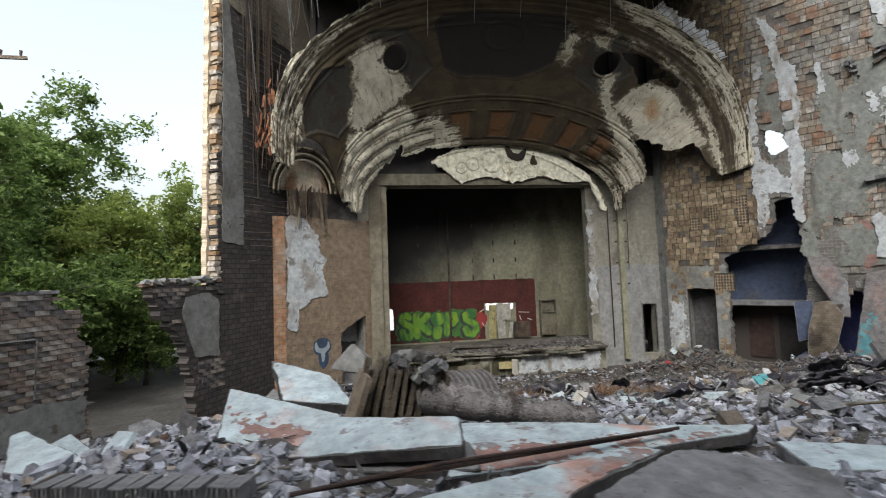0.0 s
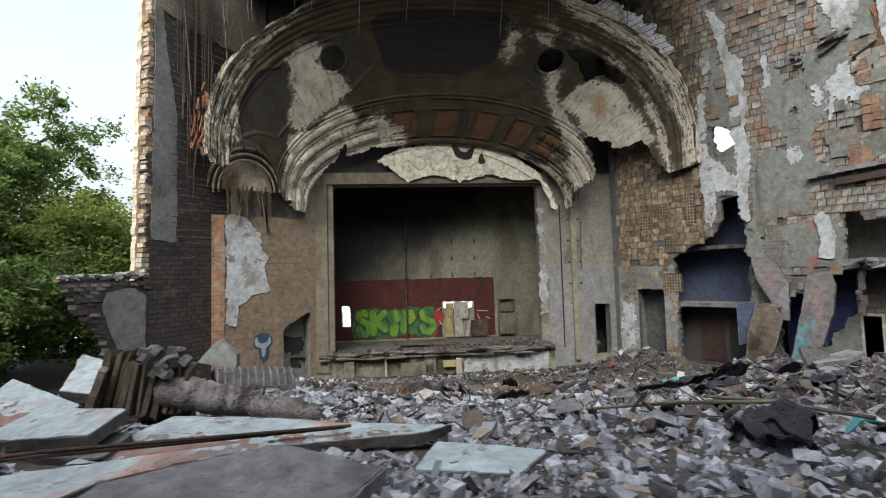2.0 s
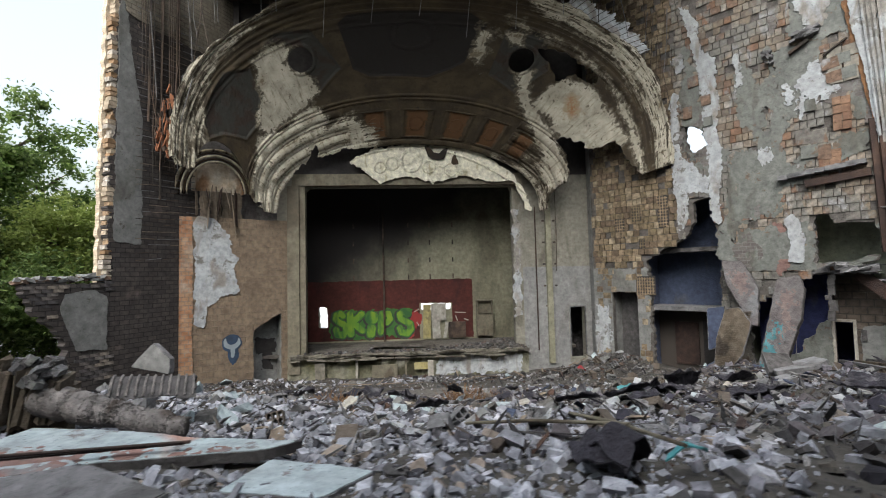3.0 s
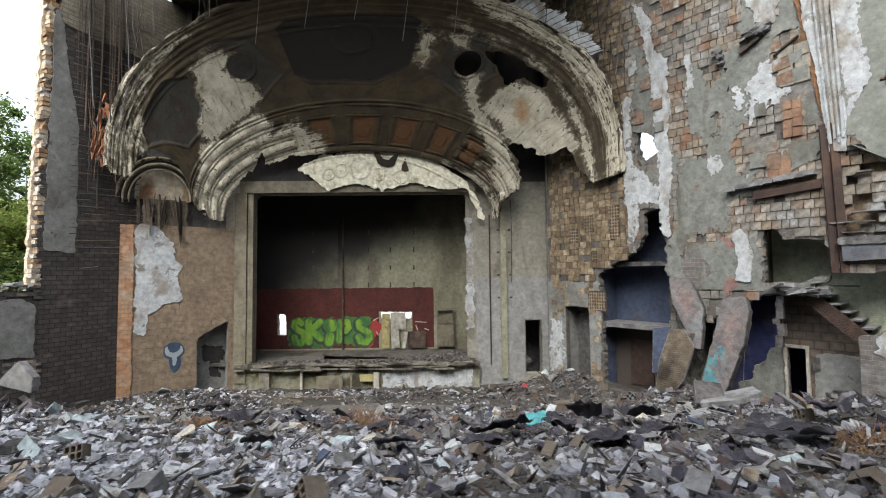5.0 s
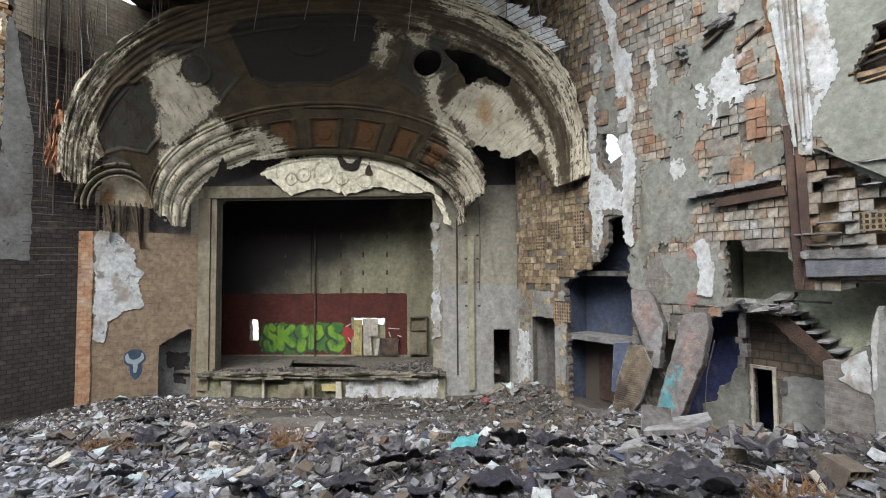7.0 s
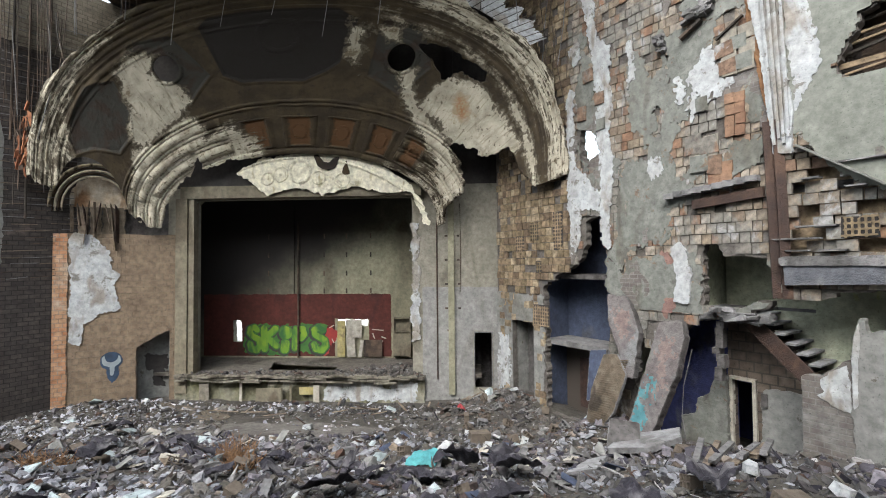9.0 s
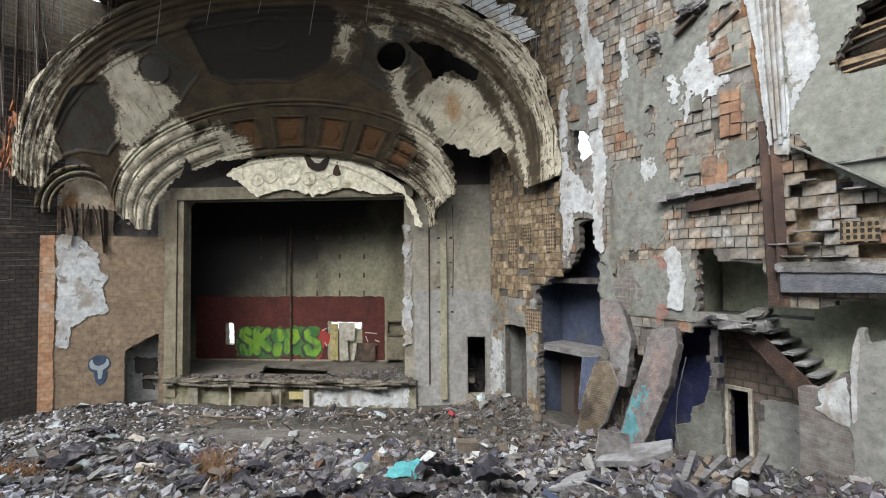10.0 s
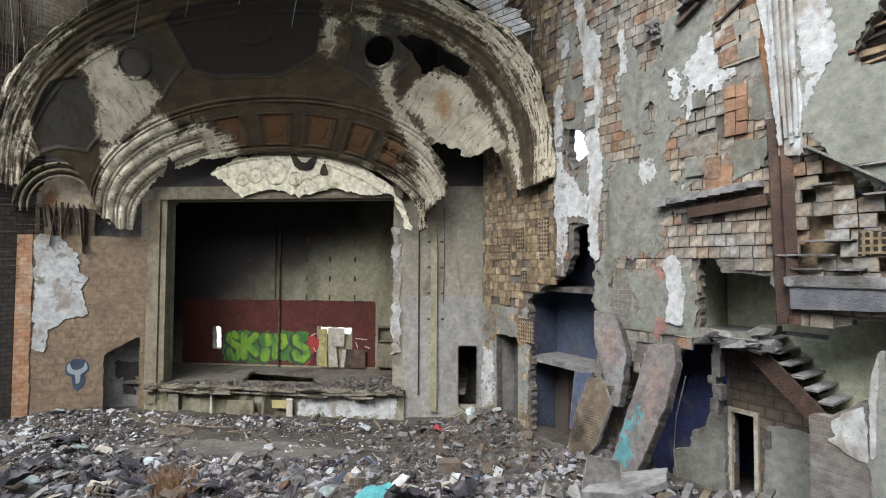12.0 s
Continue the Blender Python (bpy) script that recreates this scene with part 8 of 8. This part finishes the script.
def build_clutter():
    rng = random.Random(17)
    spots = [(-1.3, 16.6, 0.7, 0.45, 0.5), (-0.7, 19.6, 0.5, 0.35, 0.4), (1.2, 17.4, 0.4, 0.4, 0.5), (2.6, 18.2, 0.6, 0.45, 0.4), (3.4, 16.6, 0.7, 0.5, 0.4), (3.3, 19.4, 0.6, 0.35, 0.35), (4.9, 12.9, 0.8, 0.5, 0.35),
             (7.4, 16.0, 0.8, 0.5, 0.4), (8.4, 17.0, 0.7, 0.6, 0.7), (10.6, 13.2, 0.9, 0.6, 0.4), (11.8, 13.9, 1.0, 0.7, 0.5), (13.1, 14.1, 0.8, 0.6, 0.7), (11.6, 12.9, 0.7, 0.5, 0.4), (3.3, 12.3, 0.7, 0.5, 0.4),
             (1.8, 7.6, 0.55, 0.4, 0.45), (6.1, 16.2, 0.7, 0.4, 0.3), (6.3, 12.8, 0.8, 0.4, 0.3), (9.2, 14.6, 0.9, 0.4, 0.3), (0.2, 13.2, 0.5, 0.4, 0.3), (-2.2, 17.2, 0.9, 0.6, 0.6), (-0.2, 17.9, 0.45, 0.4, 0.7), (5.0, 17.4, 0.6, 0.45, 0.6), (2.2, 16.2, 0.8, 0.5, 0.5), (-3.2, 19.0, 0.8, 0.4, 0.4), (-5.6, 22.4, 0.9, 0.5, 0.4), (-4.2, 21.2, 0.6, 0.4, 0.5), (9.4, 18.6, 0.7, 0.4, 0.4)]
    for k, (x, y, a, b, h) in enumerate(spots):
        cloth("roofing_felt", x, y, a * 0.9, b * 0.9, h, M_CLOTH, "torn black roofing felt crumpled on rubble", "felt", k + 1, group="torn felt")
    for x, y, a, b, h, k in ((1.9, 7.6, 0.6, 0.45, 0.55, 41), (9.6, 16.4, 0.9, 0.6, 0.6, 44), (5.6, 14.6, 0.8, 0.5, 0.5, 45), (7.8, 13.4, 0.8, 0.6, 0.5, 46)):
        cloth("roofing_felt", x, y, a, b, h, M_CLOTH, "torn black roofing felt crumpled on rubble", "felt", k, group="torn felt")
    for p, q in (((0.6, 9.9, 0.2), (2.1, 7.6, 0.5)), ((1.9, 8.9, 0.35), (2.3, 6.9, 0.45))):
        s = Shape()
        a, b = on_ground(p[0], p[1], p[2]), on_ground(q[0], q[1], q[2])
        s.tube([a, a.lerp(b, 0.5) + Vector((0, 0, 0.04)), b], [0.022, 0.024, 0.022], 8)
        tagged(part("pole", s, M_OLIVE), "thin dusty pole lying over rubble", "pole", "thin poles")
    slab_at("plastic_sheet", [(6.6, 17.9, 0.78), (6.85, 18.5, 1.0), (7.45, 18.7, 1.05), (7.9, 18.5, 0.90), (7.5, 17.95, 0.80)], 0.02, M_CYAN, "bright turquoise sheet lying on rubble", "sheet", 31, 0.04, edge=M_CYAN)
    cloth("roofing_felt", 7.75, 18.25, 0.7, 0.4, 0.5, M_CLOTH, "torn black roofing felt crumpled on rubble", "felt", 33, group="torn felt")
    slab_at("white_board", [(7.5, 18.6, 1.0), (7.75, 18.95, 1.16), (8.0, 18.9, 1.12), (7.75, 18.5, 0.96)], 0.04, M_PLASTER_WHITE, "white board scrap beside the turquoise sheet", "board", 32, 0.02, edge=M_PLASTER_WHITE)
    cloth("red_cloth", 8.05, 25.0, 0.35, 0.25, 0.3, M_REDCLOTH, "faded red cloth on the brown heap", "cloth", 5)
    cloth("turquoise_rag", 2.5, 7.2, 0.3, 0.2, 0.15, M_CYAN, "turquoise rag in rubble", "rag", 6)
    hollow_block(Matrix.Translation(on_ground(13.9, 12.9, 0.2)) @ pose(0, 0, 0, 14, 8, 20), (0.62, 0.5, 0.36), "large tan hollow block on the heap")
    s = Shape()
    s.box(Matrix.Translation(on_ground(8.8, 21.4, 0.2)) @ pose(0, 0, 0, 2, 3, 15), (0.7, 0.4, 0.32), 0.05, rng)
    tagged(part("pale_box", s, M_CARD), "pale tan block lying on the dirt", "block")
    for k in range(46):
        x, y = rng.uniform(-8, 14), rng.uniform(9, 20)
        if k > 28:
            x, y = rng.uniform(8, 13), rng.uniform(21.5, 25.5)
        if not bool(inside(np.array(x), np.array(y))):
            continue
        hollow_block(Matrix.Translation(on_ground(x, y, 0.12)) @ pose(0, 0, 0, rng.uniform(-40, 40), rng.uniform(-40, 40), rng.uniform(0, 360)), (0.32, 0.3, 0.28) if k % 2 else (0.4, 0.2, 0.3), matl=M_CARD if k % 3 else M_CONCRETE)
    # rusty brush
    for x, y, r, h in ((1.5, 18.4, 0.55, 0.75), (2.2, 17.4, 0.45, 0.5), (-2.3, 16.2, 0.55, 0.5), (12.6, 12.4, 0.7, 0.4)):
        s = Shape()
        for k in range(150):
            a, q = rng.uniform(0, 6.28), rng.random() ** 0.6 * r
            p = on_ground(x + q * math.cos(a), y + q * math.sin(a), 0.0)
            d = Vector((rng.gauss(0, 0.5), rng.gauss(0, 0.5), rng.uniform(0.3, 1))).normalized() * h * rng.uniform(0.5, 1.1)
            s.tube([p, p + d * 0.6 + Vector((rng.uniform(-.05, .05), 0, 0)), p + d], [0.012, 0.009, 0.004], 4)
        tagged(part("dead_brush", s, M_BRUSH), "dry red-brown brushwood growing through rubble", "brush", "dead brush")


def dust(name, ring, matl, label, category, seed, amp=0.5):
    """A thin spread of dust lying on the ground."""
    xs, ys = [p[0] for p in ring], [p[1] for p in ring]

    def place(a, b, w):
        return np.stack([a, b, ground_height(a, b) + 0.03 + w], -1)
    tagged(part(name, sheet(place, min(xs) - 0.5, max(xs) + 0.5, min(ys) - 0.5, max(ys) + 0.5, 0.12, lambda a, b: poly(a, b, ring) + amp * fbm(a * 0.9, b * 0.9, seed) + 0.15 * fbm(a * 5, b * 5, seed + 1), 0.02, whole=True), matl), label, category, kind="structure")


dust("dust_patch", [(-3.8, 22.8), (-3.4, 24.3), (-1.48, 24.4), (3.2, 24.2), (4.6, 23.2), (3.2, 21.9), (-0.14, 22.4), (-1.85, 21.6)], M_DUST, "pale grey dust trodden flat", "dust", 3)
dust("dust_patch", [(2.24, 19.94), (3.53, 20.9), (6.2, 20.6), (6.6, 18.8), (4.03, 18.3)], M_DUST, "pale grey dust trodden flat", "dust", 4, 0.7)
dust("dirt_path", [(-7.6, 26.9), (-6.6, 27.0), (-3.77, 26.0), (-1.97, 25.1), (-2.72, 24.4), (-5.9, 25.9)], M_PATH, "olive-brown trodden dirt path", "path", 5, 0.2)
build_chunks()
build_foreground()
build_leaning()
build_clutter()
build_scraps()


# ---- over the arch: hanging laths and torn metal lath ----
def build_overhead():
    rng = random.Random(41)
    top = tagged(new("ceiling_wreck"), "hanging wires and torn lath above the vault", "ceiling", kind="structure")
    for k in range(46):
        u = rng.choice((rng.uniform(0.0, 0.36), rng.uniform(0.62, 0.95)))
        p = arch_point(u, 1.0) + Vector((rng.uniform(-1.2, 0.4) if u < 0.5 else rng.uniform(-0.3, 1.0), rng.uniform(-0.2, 0.8), rng.uniform(-0.4, 0.6)))
        s = Shape()
        q = p + Vector((rng.uniform(-0.5, 0.5), rng.uniform(-0.2, 0.2), rng.uniform(1.5, 4)))
        s.tube([p, p.lerp(q, 0.5) + Vector((rng.uniform(-0.1, 0.1), 0, 0)), q], [0.018] * 3, 5)
        part("wire", s, M_CONCRETE if k % 3 == 0 else M_WOOD_DARK, top)
    for k in range(7):
        s = Shape()
        x = -6 + k * 2.2
        s.tube([(x, 23.5, 20), (x + 0.1, 23.3, 18), (x + rng.uniform(-0.2, 0.2), 23.1, 16.2 + rng.uniform(-0.8, 0.8))], [0.015] * 3, 5)
        part("wire", s, M_CONCRETE, top)
    for k in range(40):
        z = 5.9 + k * 0.30
        a = rng.uniform(-1.6, -0.9)
        while a < 2.0:
            e = min(2.05, a + rng.uniform(0.5, 1.6))
            s = Shape()
            s.beam(on_left(a, z + 0.06 * (2 - a) + rng.gauss(0, 0.02), 0.08), on_left(e, z + 0.06 * (2 - e) + rng.gauss(0, 0.03), 0.08), 0.02, 0.028)
            part("lath", s, (M_CONCRETE, M_WOOD, M_CONCRETE, M_WOOD_DARK)[rng.randrange(4)], top)
            a = e + rng.choice((0.03, 0.1, 0.5))
    for a, z0, z1 in ((0.95, 8.6, 19.5), (0.2, 11.0, 19.5), (1.5, 12.0, 19.0)):
        s = Shape()
        s.tube([on_left(a, z1, 0.16), on_left(a + 0.08, z0, 0.16)], [0.05, 0.05], 8)
        part("pipe", s, M_WOOD_DARK, top, "black vertical pipe")
    for k in range(12):
        s = Shape()
        a = rng.uniform(0.2, 2.2)
        s.tube([on_left(a, 19.5, 0.3), on_left(a + rng.uniform(-0.2, 0.2), rng.uniform(9, 14), 0.35)], [0.02, 0.02], 5)
        part("wire", s, M_WOOD_DARK, top)

    def lath_sheet(a, b, w):
        u = 0.655 + a * 0.01
        p = arch_point(u, 1.0)
        out = (p - Vector((0.97, p.y, 11.5))).normalized()
        return p + out * (b + 0.05) + Vector((0, 0.15 + 0.25 * b + w, 0))
    part("torn_lath", sheet(lath_sheet, 0, 15, 0, 1.3, 0.15, ragged(lambda a, b: rect(a, b, 0.5, 14, -0.5, 1.0), 0.35, 1.2, 2), 0.03, 0.02), M_PLASTER_WHITE, top, "torn white lath and plaster")
    for k in range(14):
        s = Shape()
        s.beam(lath_sheet(k + 0.8, 0, -0.03), lath_sheet(k + 0.8, 1.15, -0.03), 0.03, 0.03)
        part("lath", s, M_WOOD_DARK, top)
    # rust-brown burnt studs at the left foot of the arch
    for k in range(46):
        p = arch_point(rng.uniform(0.02, 0.11), 1.0) + Vector((rng.uniform(-0.75, -0.1), rng.uniform(-0.1, 0.2), rng.uniform(-0.4, 0.3)))
        s = Shape()
        s.beam(p, p + Vector((rng.uniform(-0.12, 0.2), rng.uniform(-0.1, 0.1), rng.uniform(0.15, 0.6))), rng.uniform(0.05, 0.16), 0.05, 0.3, rng)
        part("stud", s, (M_BURNT, M_BURNT, M_WOOD_DARK)[k % 3], top, "rust-brown burnt stud")


build_overhead()


# ---- outdoors ----
def leaf_mat(name, a, b):
    m = palette(name, [(0, a), (0.35, tuple(0.6 * p + 0.4 * q for p, q in zip(a, b))), (0.7, b)], bump=0.0, scale=0.6, rough=0.6)
    bs = m.node_tree.nodes["Principled BSDF"]
    n, l = m.node_tree.nodes, m.node_tree.links
    tr, mx = n.new("ShaderNodeBsdfTranslucent"), n.new("ShaderNodeMixShader")
    l.new(bs.inputs["Base Color"].links[0].from_socket, tr.inputs["Color"])
    l.new(bs.outputs[0], mx.inputs[1])
    l.new(tr.outputs[0], mx.inputs[2])
    mx.inputs[0].default_value = 0.5
    l.new(mx.outputs[0], n["Material Output"].inputs["Surface"])
    return m


M_LEAF = leaf_mat("green_leaf", (0.090, 0.150, 0.036), (0.225, 0.31, 0.088))
M_LEAF_LIGHT = leaf_mat("light_green_leaf", (0.20, 0.26, 0.06), (0.31, 0.37, 0.10))


def tree(x, y, h, r, seed, leaves, matl, label, size=0.3):
    rng = random.Random(seed)
    base = on_ground(x, y, -0.1)
    t = tagged(new("tree"), label, "tree", "trees outside")
    t.location = base
    s = Shape()
    s.tube([(0, 0, 0), (0.1, 0, h * 0.3), (-0.1, 0.1, h * 0.6), (0, 0, h * 0.9)], [h * 0.022, h * 0.017, h * 0.011, 0.02], 9)
    limbs = []
    for k in range(16):
        z = h * rng.uniform(0.15, 0.8)
        a = rng.uniform(0, 6.28)
        ln = r * rng.uniform(0.6, 1.0) * (1.1 - 0.6 * abs(z / h - 0.45))
        tip = Vector((math.cos(a) * ln, math.sin(a) * ln, min(h * 0.97, z + ln * rng.uniform(0.25, 0.7))))
        s.tube([(0, 0, z), Vector((0, 0, z)).lerp(tip, 0.5) + Vector((0, 0, 0.15)), tip], [h * 0.009, h * 0.006, 0.015], 6)
        limbs.append((Vector((0, 0, z)), tip))
    part("trunk", s, M_BARK, t, smooth=True)
    c = Shape()
    clumps = []
    for k in range(230):
        a, b = rng.choice(limbs)
        p = a.lerp(b, rng.uniform(0.35, 1.05)) + Vector((rng.gauss(0, 0.2 * r), rng.gauss(0, 0.2 * r), rng.gauss(0, 0.09 * h)))
        clumps.append((p, rng.uniform(0.35, 0.85)))
    for k in range(leaves):
        p, q = rng.choice(clumps)
        at = p + Vector((rng.gauss(0, q * 0.55), rng.gauss(0, q * 0.55), rng.gauss(0, q * 0.4)))
        if at.z < 0.2:
            continue
        e = Euler((rng.gauss(0, 0.7), rng.gauss(0, 0.7), rng.uniform(0, 6.28))).to_matrix()
        w = size * rng.uniform(0.5, 1.1)
        i = len(c.v)
        for lx, ly, lz in ((0, -0.5, 0), (0.28, 0, 0.06), (0, 0.55, -0.05), (-0.28, 0, 0.06)):
            c.v.append(at + e @ Vector((lx * w, ly * w, lz * w)))
        c.f.append([i, i + 1, i + 2, i + 3])
    tagged(part("crown", c, matl, t), kind="stuff")


def build_outdoors():
    tree(-23.4, 24.5, 12.6, 4.3, 1, 34000, M_LEAF, "broad green tree in full leaf behind the yard", 0.31)
    tree(-20.2, 31.5, 10.0, 3.0, 2, 15834, M_LEAF_LIGHT, "lighter green tree beyond the broken wall", 0.30)
    tree(-17.0, 37.0, 12.5, 3.6, 3, 13572, M_LEAF_LIGHT, "light green tree beyond the broken wall", 0.31)
    tree(-28.0, 21.0, 13.0, 5.0, 4, 30000, M_LEAF, "dense green tree beside the yard wall", 0.33)
    tree(-23.0, 36.0, 11.0, 4.4, 5, 15834, M_LEAF, "dense green tree in the row behind", 0.37)
    tree(-21.0, 25.5, 7.5, 3.2, 6, 16965, M_LEAF, "low bushy green tree near the wall", 0.27)
    tree(-31.0, 31.0, 13.0, 5.0, 7, 13572, M_LEAF, "dense green tree in the row behind", 0.37)
    tree(-18.2, 30.0, 7.0, 2.8, 8, 14703, M_LEAF, "low bushy green tree near the wall", 0.27)
    tree(-25.5, 29.5, 9.0, 4.5, 9, 16965, M_LEAF, "low bushy green tree near the wall", 0.31)
    tree(-19.5, 40.0, 8.0, 4.5, 10, 13572, M_LEAF, "dense green tree in the row behind", 0.37)
    tree(-25.0, 31.9, 15.2, 4.0, 11, 42000, M_LEAF, "tall leafy green tree behind the yard", 0.31)
    tree(-25.2, 36.5, 14.5, 3.4, 12, 24960, M_LEAF, "leafy green tree behind the yard", 0.31)
    tree(-20.1, 39.6, 12.6, 3.4, 13, 14703, M_LEAF_LIGHT, "light green tree beyond the broken wall", 0.31)
    pole = tagged(new("utility_pole"), "grey timber utility pole with crossarms", "pole")
    pole.location = (-22.4, 25.5, 0)
    s = Shape().tube([(0, 0, 0), (0.05, 0, 15.5)], [0.17, 0.12], 10)
    part("post", s, M_CONCRETE, pole)
    for z in (15.1,):
        s = Shape().beam((-0.9, -0.4, z - 0.2), (1.1, 0.5, z + 0.2), 0.12, 0.14)
        arm = part("crossarm", s, M_WOOD, pole)
        for k in (-0.7, 0.3, 0.9):
            q = Shape().tube([(k, k * 0.45, z + 0.05 + k * 0.2), (k, k * 0.45, z + 0.3 + k * 0.2)], [0.05, 0.07], 6)
            part("insulator", q, M_WOOD_DARK, arm)
    s = Shape()
    # pale ground added to make the stage windows bright
    tagged(part("yard_behind", Shape().box(Matrix.Translation((-2, 62, 0.35)), (60, 50, 0.1)), M_PALE_YARD), "yard ground added behind the stage, pale to brighten its windows", "yard", kind="structure")
    tagged(part("backdrop", Shape().box(Matrix.Translation((-60, 75, 3)) @ pose(0, 0, 0, 0, 0, 35), (160, 1, 7)), M_LEAF), "far dark green hedge line", "trees", kind="structure")


build_outdoors()
